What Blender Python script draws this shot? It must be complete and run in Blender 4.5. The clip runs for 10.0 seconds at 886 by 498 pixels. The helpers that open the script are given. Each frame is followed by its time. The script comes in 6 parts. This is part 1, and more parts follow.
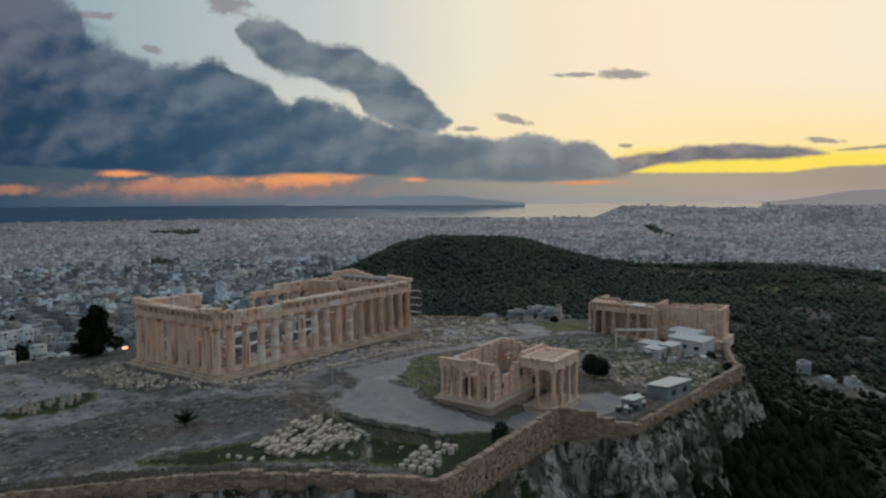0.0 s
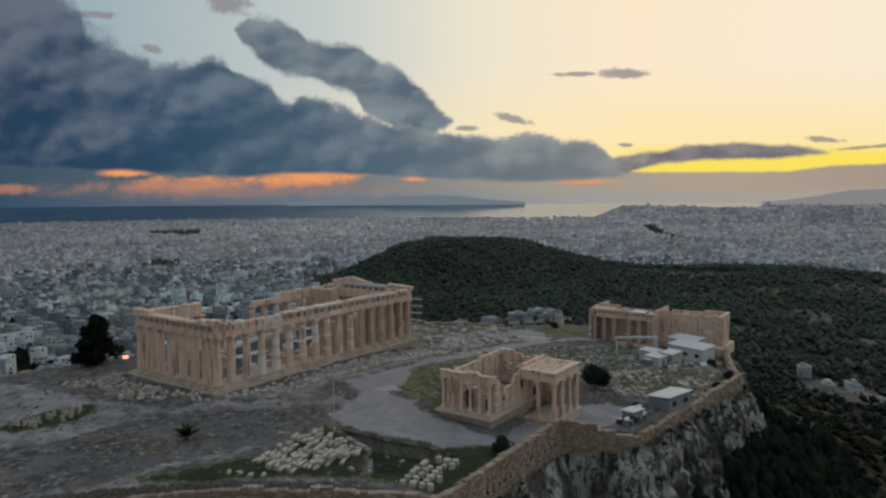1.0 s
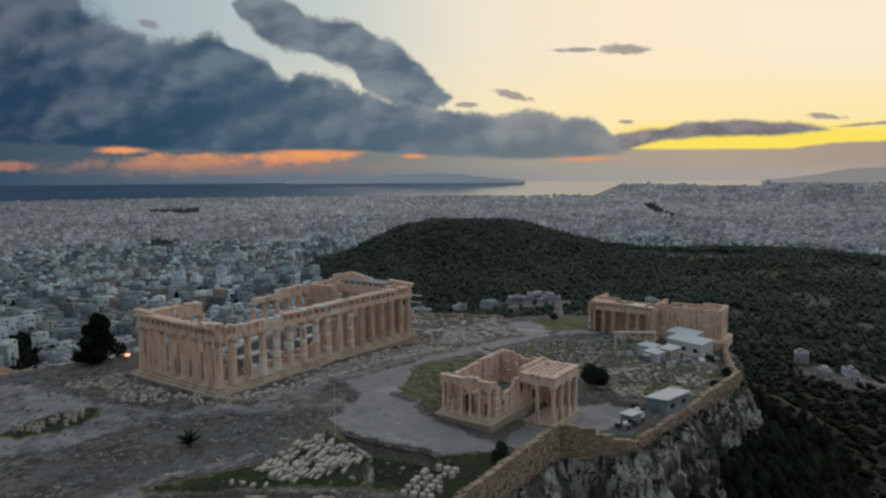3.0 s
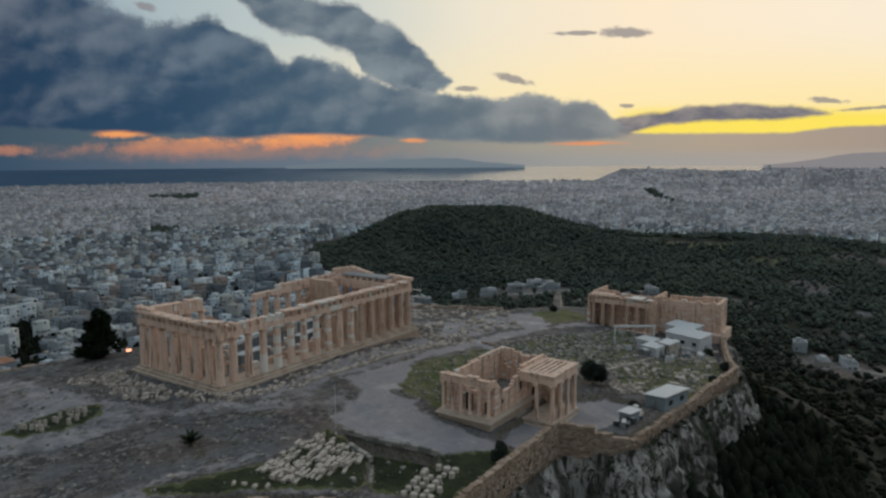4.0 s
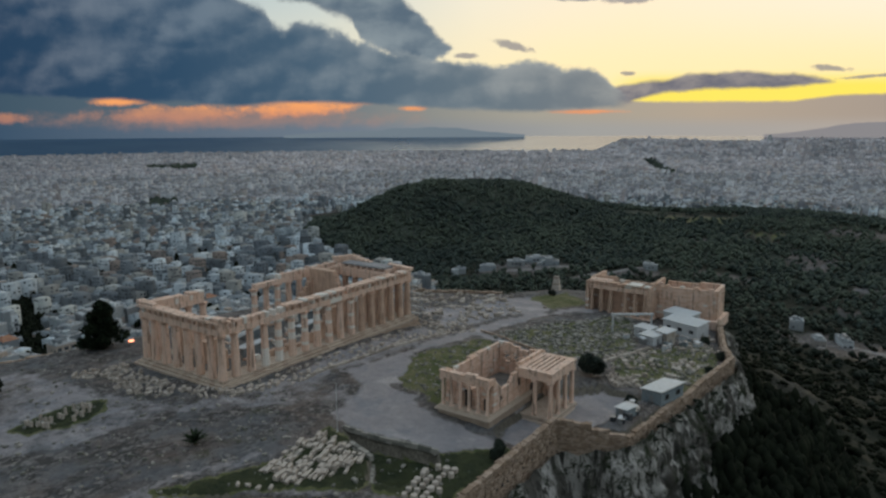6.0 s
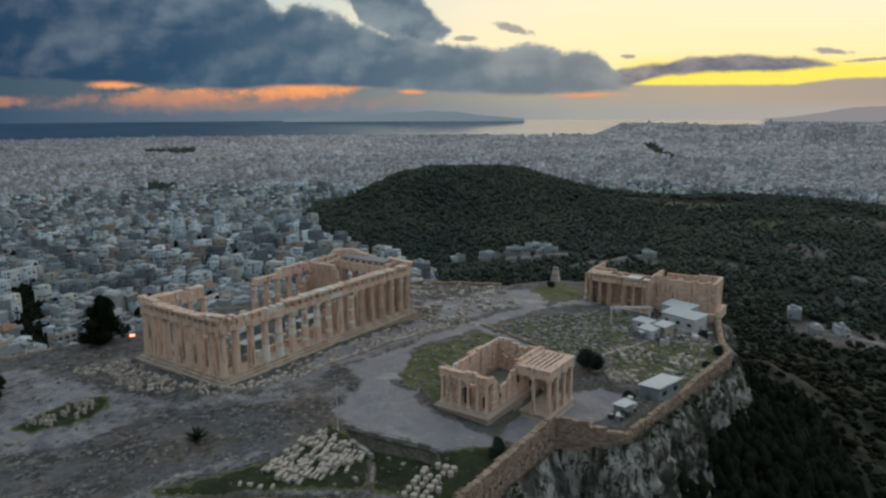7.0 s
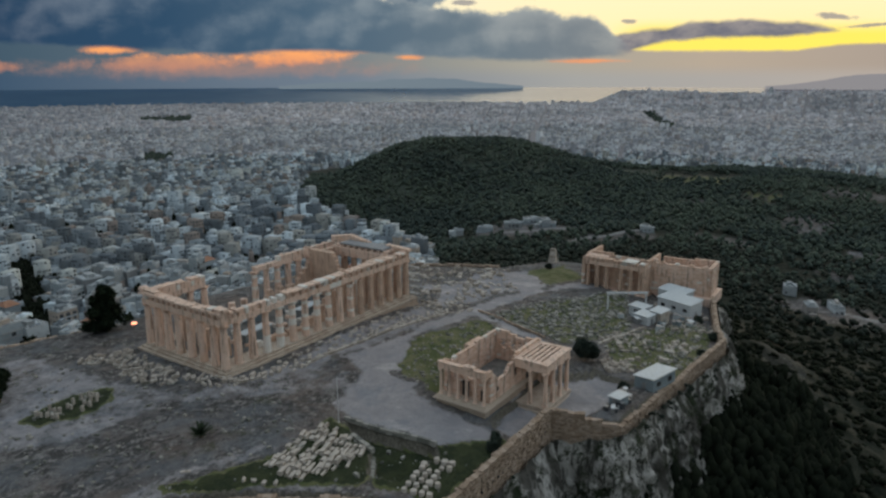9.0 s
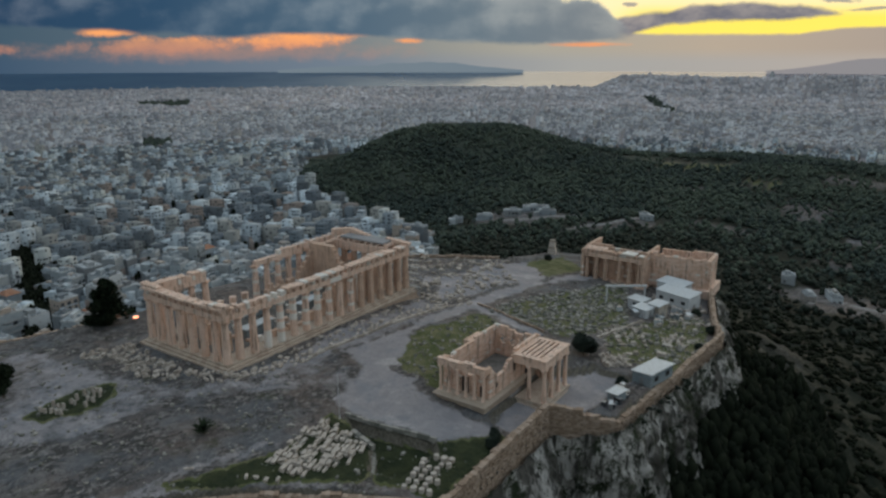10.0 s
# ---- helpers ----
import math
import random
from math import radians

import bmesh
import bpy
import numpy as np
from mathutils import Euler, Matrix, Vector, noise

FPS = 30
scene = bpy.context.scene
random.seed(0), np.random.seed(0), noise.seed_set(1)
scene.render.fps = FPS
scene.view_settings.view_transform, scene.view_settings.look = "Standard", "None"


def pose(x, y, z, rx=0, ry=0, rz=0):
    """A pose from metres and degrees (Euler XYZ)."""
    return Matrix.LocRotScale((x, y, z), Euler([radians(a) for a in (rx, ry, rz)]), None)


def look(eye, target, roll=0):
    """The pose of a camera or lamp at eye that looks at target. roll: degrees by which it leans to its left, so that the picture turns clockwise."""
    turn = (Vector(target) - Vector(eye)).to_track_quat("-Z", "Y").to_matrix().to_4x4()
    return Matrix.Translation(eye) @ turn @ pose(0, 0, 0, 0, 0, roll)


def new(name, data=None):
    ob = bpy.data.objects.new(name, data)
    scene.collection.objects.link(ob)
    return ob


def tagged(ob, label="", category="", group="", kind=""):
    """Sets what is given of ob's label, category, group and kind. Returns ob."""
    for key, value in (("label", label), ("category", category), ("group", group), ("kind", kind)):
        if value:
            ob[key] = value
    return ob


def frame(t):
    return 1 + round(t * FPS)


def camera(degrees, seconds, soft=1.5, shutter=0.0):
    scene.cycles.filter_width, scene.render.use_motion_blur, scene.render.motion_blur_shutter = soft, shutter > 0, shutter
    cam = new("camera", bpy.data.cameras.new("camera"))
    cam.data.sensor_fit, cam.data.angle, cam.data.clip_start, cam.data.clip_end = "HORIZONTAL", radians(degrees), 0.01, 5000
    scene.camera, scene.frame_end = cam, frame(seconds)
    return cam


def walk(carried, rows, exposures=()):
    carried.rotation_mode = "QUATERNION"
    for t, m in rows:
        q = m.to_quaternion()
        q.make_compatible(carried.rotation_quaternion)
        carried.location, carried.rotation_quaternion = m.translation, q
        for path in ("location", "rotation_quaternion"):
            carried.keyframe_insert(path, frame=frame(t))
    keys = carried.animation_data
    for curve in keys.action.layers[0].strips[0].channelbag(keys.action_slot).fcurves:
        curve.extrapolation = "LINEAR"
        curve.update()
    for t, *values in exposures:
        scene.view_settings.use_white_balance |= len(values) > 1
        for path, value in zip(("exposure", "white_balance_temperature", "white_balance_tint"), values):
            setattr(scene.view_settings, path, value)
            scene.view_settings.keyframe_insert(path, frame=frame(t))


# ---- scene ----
# ------------------------------------------------------------------ camera
cam = camera(65.46, 10.0, soft=2.5)


def shot(x, y, z, heading, pitch, roll):
    """Camera pose from its place, compass-like heading (degrees from +x), pitch and roll."""
    return pose(x, y, z, 90 + pitch, 0, heading - 90) @ pose(0, 0, 0, 0, 0, roll)


walk(cam, [
    (0, shot(126.82, 139.09, 38.19, -145.209, -4.288, -0.26)),
    (0.5, shot(126.75, 138.96, 39.44, -145.200, -4.312, -0.27)),
    (1, shot(126.68, 138.86, 40.76, -145.200, -4.335, -0.28)),
    (1.5, shot(126.61, 138.77, 42.12, -145.205, -4.481, -0.28)),
    (2, shot(126.55, 138.71, 43.53, -145.213, -4.983, -0.28)),
    (2.5, shot(126.49, 138.65, 44.97, -145.221, -5.589, -0.28)),
    (4, shot(126.34, 138.52, 49.47, -145.241, -7.496, -0.27)),
    (4.5, shot(126.30, 138.48, 51.01, -145.249, -8.128, -0.26)),
    (5, shot(126.26, 138.44, 52.56, -145.260, -8.736, -0.25)),
    (5.5, shot(126.23, 138.40, 54.11, -145.275, -9.398, -0.24)),
    (7, shot(126.19, 138.28, 58.77, -145.356, -11.390, -0.19)),
    (7.5, shot(126.19, 138.24, 60.31, -145.395, -12.073, -0.17)),
    (8, shot(126.21, 138.21, 61.82, -145.437, -12.737, -0.16)),
    (8.5, shot(126.23, 138.19, 63.32, -145.480, -13.391, -0.14)),
    (9, shot(126.27, 138.18, 64.80, -145.518, -14.076, -0.12)),
    (9.5, shot(126.32, 138.19, 66.24, -145.547, -14.742, -0.09)),
    (10, shot(126.39, 138.21, 67.65, -145.556, -15.356, -0.07)),
], [(0, 0.0, 6500, 10), (2.5, 0.0, 6500, 10), (4.5, 0.04, 6470, 9.5), (7, 0.18, 6400, 8.5), (10, 0.22, 6400, 8.5)])

# ------------------------------------------------------------------ world: dusk sky with cloud banks
HEAD = radians(-145.2)          # compass heading of the sunset side of the sky
FWD = (math.cos(HEAD), math.sin(HEAD), 0.0)
RGT = (math.sin(HEAD), -math.cos(HEAD), 0.0)


def lin(r, g, b):
    """8-bit display colour to linear."""
    return tuple(((c / 255 + 0.055) / 1.055) ** 2.4 if c > 10 else c / 255 / 12.92 for c in (r, g, b))


class Val:
    """A socket (or number) with arithmetic that builds math nodes."""
    tree = None

    def __init__(self, s):
        self.s = s

    @staticmethod
    def op(kind, *args):
        n = Val.tree.nodes.new("ShaderNodeMath")
        n.operation = kind
        for i, a in enumerate(args):
            a = a.s if isinstance(a, Val) else a
            if isinstance(a, (int, float)):
                n.inputs[i].default_value = a
            else:
                Val.tree.links.new(a, n.inputs[i])
        return Val(n.outputs[0])

    def __add__(self, o): return Val.op("ADD", self, o)
    def __radd__(self, o): return Val.op("ADD", self, o)
    def __sub__(self, o): return Val.op("SUBTRACT", self, o)
    def __rsub__(self, o): return Val.op("SUBTRACT", o, self)
    def __mul__(self, o): return Val.op("MULTIPLY", self, o)
    def __rmul__(self, o): return Val.op("MULTIPLY", self, o)
    def __truediv__(self, o): return Val.op("DIVIDE", self, o)


def vmax(a, b): return Val.op("MAXIMUM", a, b)
def vmin(a, b): return Val.op("MINIMUM", a, b)


def step(lo, hi, x):
    n = Val.tree.nodes.new("ShaderNodeMapRange")
    n.interpolation_type = "SMOOTHSTEP"
    Val.tree.links.new(x.s, n.inputs["Value"])
    n.inputs["From Min"].default_value, n.inputs["From Max"].default_value = lo, hi
    return Val(n.outputs["Result"])


def dot(vec, c):
    n = Val.tree.nodes.new("ShaderNodeVectorMath")
    n.operation = "DOT_PRODUCT"
    Val.tree.links.new(vec, n.inputs[0])
    n.inputs[1].default_value = c
    return Val(n.outputs["Value"])


def vec3(x, y, z):
    n = Val.tree.nodes.new("ShaderNodeCombineXYZ")
    for i, a in enumerate((x, y, z)):
        if isinstance(a, Val):
            Val.tree.links.new(a.s, n.inputs[i])
        else:
            n.inputs[i].default_value = a
    return n.outputs[0]


def noise3(vec, scale, detail=5.0, rough=0.55, distortion=0.0):
    n = Val.tree.nodes.new("ShaderNodeTexNoise")
    Val.tree.links.new(vec, n.inputs["Vector"])
    n.inputs["Scale"].default_value, n.inputs["Detail"].default_value = scale, detail
    n.inputs["Roughness"].default_value, n.inputs["Distortion"].default_value = rough, distortion
    return Val(n.outputs["Fac"])


def mixc(fac, a, b):
    n = Val.tree.nodes.new("ShaderNodeMix")
    n.data_type = "RGBA"
    for sock, v in ((n.inputs["Factor"], fac), (n.inputs["A"], a), (n.inputs["B"], b)):
        if isinstance(v, Val):
            Val.tree.links.new(v.s, sock)
        elif isinstance(v, (int, float)):
            sock.default_value = v
        elif isinstance(v, tuple):
            sock.default_value = (*v, 1.0)
        else:
            Val.tree.links.new(v, sock)
    return n.outputs["Result"]


def voronoi(vec, scale):
    n = Val.tree.nodes.new("ShaderNodeTexVoronoi")
    n.feature = "SMOOTH_F1"
    Val.tree.links.new(vec, n.inputs["Vector"])
    n.inputs["Scale"].default_value, n.inputs["Smoothness"].default_value = scale, 0.4
    return Val(n.outputs["Distance"])


def ramp_colour(x, lo, hi, stops):
    """Colour that runs through the stops as x goes from lo to hi."""
    n = Val.tree.nodes.new("ShaderNodeValToRGB")
    e = n.color_ramp.elements
    for i, (at, c) in enumerate(stops):
        k = e[i] if i < 2 else e.new(at)
        k.position, k.color = at, (*c, 1)
    Val.tree.links.new(((x - lo) / (hi - lo)).s, n.inputs[0])
    return n.outputs[0]


def profile(x, pts):
    """A height that follows the points (x, height)."""
    lo, hi = pts[0][0], pts[-1][0]
    n = Val.tree.nodes.new("ShaderNodeValToRGB")
    e = n.color_ramp.elements
    for i, (at, h) in enumerate(pts):
        f = (at - lo) / (hi - lo)
        k = e[i] if i < 2 else e.new(f)
        k.position, k.color = f, (h / 40, h / 40, h / 40, 1)
    Val.tree.links.new(((x - lo) / (hi - lo)).s, n.inputs[0])
    return Val(n.outputs[0]) * 40.0


# the sun stands low behind the cloud bars, to the right of the view
SUN_AZ, SUN_EL = radians(-178), radians(4)


def build_world():
    world = bpy.data.worlds.new("dusk_sky")
    scene.world = world
    world.use_nodes = True
    tree = Val.tree = world.node_tree
    tree.nodes.clear()
    out = tree.nodes.new("ShaderNodeOutputWorld")
    bg = tree.nodes.new("ShaderNodeBackground")
    tree.links.new(bg.outputs[0], out.inputs[0])
    d = tree.nodes.new("ShaderNodeTexCoord").outputs["Generated"]
    f, r, up = dot(d, FWD), dot(d, RGT), dot(d, (0, 0, 1))
    front = step(0.25, 0.6, f)
    depth = vmax(f, 0.2)
    # tangent-plane coordinates in hundredths: u to the right, v up
    u, v = 100 * r / depth, 100 * up / depth
    p = vec3(u, v, 0.0)
    n1 = noise3(p, 0.26, 8.0, 0.58)
    n2 = noise3(vec3(u * 0.55, v, 0.0), 0.45, 8.0, 0.62)
    puff = voronoi(vec3(u * 0.8, v, 0.0), 0.28)
    fine = noise3(p, 0.9, 6.0, 0.65)
    edge = (n1 - 0.5) * 3.4 + (n2 - 0.5) * 2.4 + (0.45 - puff) * 2.6 + (fine - 0.5) * 2.2
    wisp = (n2 - 0.5) * 4.0 + (n1 - 0.5) * 1.6 + (fine - 0.5) * 1.6

    # clear sky: pale blue high on the left, cream to the right, yellow low on the right
    high = ramp_colour(u, -50, 60, ((0.0, lin(156, 174, 182)), (0.3, lin(194, 203, 200)), (0.5, lin(238, 228, 206)), (0.7, lin(252, 232, 202)), (1.0, lin(249, 234, 210))))
    low = ramp_colour(u, -50, 60, ((0.0, lin(190, 200, 196)), (0.4, lin(240, 226, 190)), (0.6, lin(254, 232, 178)), (1.0, lin(254, 230, 166))))
    clear = mixc(step(5, 20, v), low, high)

    def blob(cx, cy, rx, ry, lean=0.0):
        """Signed fill of a leaning ellipse: 1 in the middle, 0 on its rim."""
        c, s = math.cos(radians(lean)), math.sin(radians(lean))
        a = (c * (u - cx) + s * (v - cy)) / rx
        b = (c * (v - cy) - s * (u - cx)) / ry
        return 1.0 - Val.op("SQRT", a * a + b * b)

    # the big bank: heaped top over a flat base
    top = profile(u, ((-90, 39), (-62, 36), (-57.6, 32), (-54.6, 28.4), (-51.4, 26.5), (-50.7, 24.1), (-48.8, 22.6), (-44.8, 21.4), (-42.4, 20.2), (-41.3, 19.1), (-38.8, 19.5), (-34.8, 19.9),
                      (-30.8, 19.6), (-29.2, 18.5), (-26.8, 17.3), (-24.4, 16.1), (-23.7, 14.7), (-21.7, 13.5), (-20.4, 14.7), (-18, 14.6), (-15.6, 13.3), (-14, 13.5), (-11.6, 12.2),
                      (-6.7, 10.8), (1.4, 8.9), (9.5, 8.5), (11.9, 9.1), (17.6, 8.5), (20.9, 7.9), (22.9, 7.1), (24.2, 6.1), (26.5, 3.6)))
    bottom = profile(u, ((-90, 5.0), (-63.8, 4.8), (-51.6, 4.2), (-39.4, 3.7), (-28.8, 3.1), (-23.1, 3.6), (-10.9, 3.3), (-2.7, 2.7), (9.5, 2.1), (17.7, 2.2), (26.5, 2.8)))
    rim = top + edge * 0.62 - v
    ragged = step(-38, -52, u)
    bank_mask = (step(-0.45, 0.65, rim) * (1.0 - ragged) + step(-2.4, 1.6, rim + edge * 0.5) * ragged) * step(-0.35, 0.45, v - bottom + wisp * 0.30) * step(27.5, 24.0, u)
    # the leaning tongue above it
    t_hi = profile(u, ((-30.5, 22.5), (-29.5, 24.4), (-27.4, 25.8), (-23.4, 25.7), (-20.6, 24.0), (-19.1, 22.3), (-14.6, 22.2), (-11.4, 21.6), (-9.8, 20.0), (-6.6, 18.8), (-3.8, 16.8), (-1.8, 14.4), (-0.2, 12.8), (1.6, 11.0), (3.2, 9.0)))
    t_lo = profile(u, ((-30.5, 24.5), (-29.5, 23.6), (-28.3, 21.3), (-26.7, 20.3), (-24.4, 18.3), (-22.4, 17.1), (-18.0, 16.7), (-15.6, 15.7), (-12.3, 14.0), (-11.2, 11.6), (-6.7, 9.0), (-1.9, 8.0), (0.6, 9.6), (1.6, 10.7), (3.2, 12)))
    tongue_mask = step(-0.4, 0.7, t_hi + edge * 0.5 - v) * step(-0.4, 0.6, v - t_lo + edge * 0.5)
    # long bar at the right and small scraps
    b_hi = profile(u, ((18, 4.6), (22.5, 5.0), (25.8, 5.8), (32.3, 6.4), (34.7, 7.2), (42.0, 7.6), (50.1, 7.3), (51.8, 6.8), (54.7, 6.3), (57, 5.6)))
    b_lo = profile(u, ((18, 3.6), (22.6, 3.8), (26.6, 3.2), (31.5, 4.6), (38.0, 5.1), (47.0, 5.1), (54.7, 5.9), (57, 6.2)))
    bars_mask = step(-0.35, 0.45, b_hi + edge * 0.22 - v) * step(-0.3, 0.4, v - b_lo + wisp * 0.22) * step(18, 22, u)
    scraps = vmax(blob(25.6, 17.4, 5.2, 0.95), blob(19.4, 17.4, 4.5, 0.45))
    scraps = vmax(scraps, vmax(blob(9.9, 11.2, 3.4, 0.8, -12), blob(3.4, 9.8, 2.4, 0.55)))
    scraps = vmax(scraps, vmax(blob(55.0, 7.9, 4.2, 0.6, -3), blob(62, 6.9, 7, 0.35, 4)))
    scraps = vmax(scraps, vmax(blob(26.6, 7.3, 1.6, 0.5), blob(-31.0, 27.6, 5.0, 2.2, -18)))
    scraps = vmax(scraps, vmax(blob(-41.6, 21.3, 2.2, 0.9, -20), blob(-49, 26.0, 3.4, 0.8, -5)))
    scraps_mask = step(0.15, 0.95, scraps * 1.6 + wisp * 0.75) * step(-0.5, 0.3, scraps + wisp * 0.3)

    lump = noise3(vec3(u * 0.6, v, 1.0), 0.12, 7.0, 0.55)
    lump2 = noise3(vec3(u * 0.35, v, 3.0), 0.22, 7.0, 0.6)
    below = top - v
    # lobes of the heaped cloud: brighter on their upper left, dusky beneath
    curl = voronoi(vec3(u * 0.7 + lump2 * 4.0, v + lump * 4.0, 9.0), 0.30) - voronoi(vec3(u * 0.7 + lump2 * 4.0 + 0.5, v + lump * 4.0 - 0.8, 9.0), 0.30)
    billow = voronoi(vec3(u * 0.62 + lump * 6.0, v + lump2 * 5.0, 5.0), 0.13) - voronoi(vec3(u * 0.62 + lump * 6.0 + 0.9, v + lump2 * 5.0 - 1.3, 5.0), 0.13)
    dark = ramp_colour(u, -64, 24, ((0.0, lin(38, 62, 87)), (0.3, lin(47, 73, 97)), (0.55, lin(72, 94, 112)), (0.78, lin(98, 112, 122)), (1.0, lin(118, 124, 128))))
    light = ramp_colour(u, -64, 24, ((0.0, lin(98, 107, 121)), (0.35, lin(102, 117, 131)), (0.65, lin(128, 138, 144)), (1.0, lin(152, 153, 150))))
    lit = step(-0.75, 1.75, (lump - 0.5) * 1.2 + (lump2 - 0.5) * 1.4 + curl * 2.0 + (v - 9) * 0.068 + step(5.0, 0.0, below) * 0.22 + step(-25, 12, u) * 0.38 + (n1 - 0.5) * 1.1 + billow * 3.0 + (0.42 - puff) * 0.7 + (fine - 0.5) * 0.75)
    bank_col = mixc(lit, dark, light)
    bank_col = mixc(step(1.2, -0.3, below + edge * 0.62) * step(-50, -30, u) * 0.45, bank_col, lin(168, 172, 170))
    t_in = vmin(t_hi - v, v - t_lo)
    tongue_col = mixc(step(-0.7, 1.7, (lump2 - 0.5) * 2.6 + (lump - 0.5) * 1.8 + billow * 3.6 + curl * 2.4 + 0.42 + (fine - 0.5) * 1.0), lin(88, 104, 118), lin(130, 141, 147))
    tongue_col = mixc(step(1.0, -0.3, t_in + edge * 0.5) * 0.5, tongue_col, lin(178, 176, 170))
    bars_col = mixc(step(0.3, 0.7, n2), lin(108, 107, 116), lin(150, 142, 138))

    # band under the cloud base: glowing strips over grey haze
    haze = ramp_colour(u, -64, 64, ((0.0, lin(62, 82, 97)), (0.35, lin(100, 112, 120)), (0.6, lin(160, 154, 141)), (0.8, lin(174, 158, 140)), (1.0, lin(164, 149, 136))))
    haze_low = ramp_colour(u, -64, 64, ((0.0, lin(58, 79, 100)), (0.4, lin(108, 119, 131)), (0.65, lin(156, 154, 150)), (1.0, lin(172, 161, 152))))
    haze = mixc(step(1.8, -0.6, v), haze, haze_low)
    strips = vmax(blob(-46, 3.7, 4.5, 1.0), blob(-38, 1.9, 15, 1.5, 2))
    strips = vmax(strips, vmax(blob(-20, 2.7, 11.5, 1.5, 3), blob(-4, 2.6, 2.6, 0.5)))
    strips = vmax(strips, vmax(blob(-63, 1.4, 5, 1.0), blob(20.5, 2.05, 6.6, 0.42)))
    glow_f = step(0.0, 1.05, strips * 1.4 + wisp * 0.46) * 0.9
    glow_f = glow_f * (1.0 - 0.45 * step(-27, -35, u) * step(3.0, 2.3, v))
    faint = step(0.0, 0.9, blob(-32, 1.2, 34, 2.0) + wisp * 0.3) * 0.45
    orange = mixc(step(1.0, 3.4, v + wisp * 0.4), lin(206, 136, 104), lin(250, 164, 98))
    haze = mixc(faint, haze, lin(178, 132, 112))
    haze = mixc(glow_f, haze, orange)
    y_lo = profile(u, ((26, 3.6), (34, 3.35), (50, 3.4), (56, 4.2), (64, 4.5), (80, 4.5)))
    fold = step(-0.25, 0.3, y_lo + wisp * 0.12 - v)
    under = vmax(step(6.2, 5.2, v) * step(22, 18, u), step(4.6, 3.6, v + wisp * 0.1) * step(27.5, 25.5, u))
    under = vmax(under, fold * step(22, 24.5, u))
    yellow = step(8.0, 5.4, v) * step(22, 30, u)
    sky = mixc(yellow, clear, lin(252, 226, 96))
    sky = mixc(under, sky, haze)
    sky = mixc(tongue_mask, sky, tongue_col)
    sky = mixc(bars_mask, sky, bars_col)
    sky = mixc(scraps_mask * 0.8, sky, lin(136, 132, 136))
    sky = mixc(bank_mask, sky, bank_col)

    tint = tree.nodes.new("ShaderNodeVectorMath")
    tint.operation = "MULTIPLY"
    tree.links.new(sky, tint.inputs[0])
    tint.inputs[1].default_value = (0.995, 1.0, 1.005)
    sky = tint.outputs[0]

    # the rest of the dome: physical dusk sky behind broken cloud
    nish = tree.nodes.new("ShaderNodeTexSky")
    nish.sky_type = "NISHITA"
    nish.sun_disc = False
    nish.sun_elevation, nish.sun_rotation = SUN_EL, radians(90) - SUN_AZ
    scale = tree.nodes.new("ShaderNodeVectorMath")
    scale.operation = "SCALE"
    tree.links.new(nish.outputs[0], scale.inputs[0])
    scale.inputs["Scale"].default_value = 0.12
    cover = noise3(d, 2.2, 6.0, 0.6)
    dome = mixc(step(-0.1, 0.75, up), REST_LOW, REST_HIGH)
    away = step(0.15, -0.95, dot(d, (math.cos(SUN_AZ), math.sin(SUN_AZ), 0.0))) * step(0.95, 0.4, up)
    dome = mixc(away * 0.55, dome, tuple(0.36 * c for c in REST_LOW))
    rest = mixc(step(0.30, 0.6, cover) * 0.85, scale.outputs[0], dome)
    final = mixc(front * step(0.75, 0.5, up), rest, sky)
    tree.links.new(final, bg.inputs["Color"])
    bg.inputs["Strength"].default_value = 1.0


REST_LOW, REST_HIGH = (0.34, 0.375, 0.40), (0.75, 0.84, 0.90)     # dusk cloud: dim towards the east, bright overhead
build_world()

sun_data = bpy.data.lights.new("sun", "SUN")
sun_data.energy, sun_data.angle, sun_data.color = 0.3, radians(14), (1.0, 0.78, 0.55)
sun = new("sun", sun_data)
sun.matrix_world = look((0, 0, 0), (-math.cos(SUN_AZ) * math.cos(SUN_EL + 0.06), -math.sin(SUN_AZ) * math.cos(SUN_EL + 0.06), -math.sin(SUN_EL + 0.06)))

# ------------------------------------------------------------------ materials


def material(name, build, rough=0.85, metal=0.0, bump=0.0):
    """A principled material. build(pos, island) returns (colour socket, height Val or None)."""
    m = bpy.data.materials.new(name)
    m.use_nodes = True
    tree = Val.tree = m.node_tree
    bsdf = tree.nodes["Principled BSDF"]
    bsdf.inputs["Roughness"].default_value, bsdf.inputs["Metallic"].default_value = rough, metal
    bsdf.inputs["Specular IOR Level"].default_value = 0.25
    geo = tree.nodes.new("ShaderNodeNewGeometry")
    col, height = build(geo.outputs["Position"], Val(geo.outputs["Random Per Island"]))
    if isinstance(col, tuple):
        bsdf.inputs["Base Color"].default_value = (*col, 1)
    else:
        tree.links.new(col, bsdf.inputs["Base Color"])
    if height is not None and bump:
        b = tree.nodes.new("ShaderNodeBump")
        b.inputs["Distance"].default_value = bump
        b.inputs["Strength"].default_value = 0.8
        tree.links.new(height.s, b.inputs["Height"])
        tree.links.new(b.outputs[0], bsdf.inputs["Normal"])
    return m


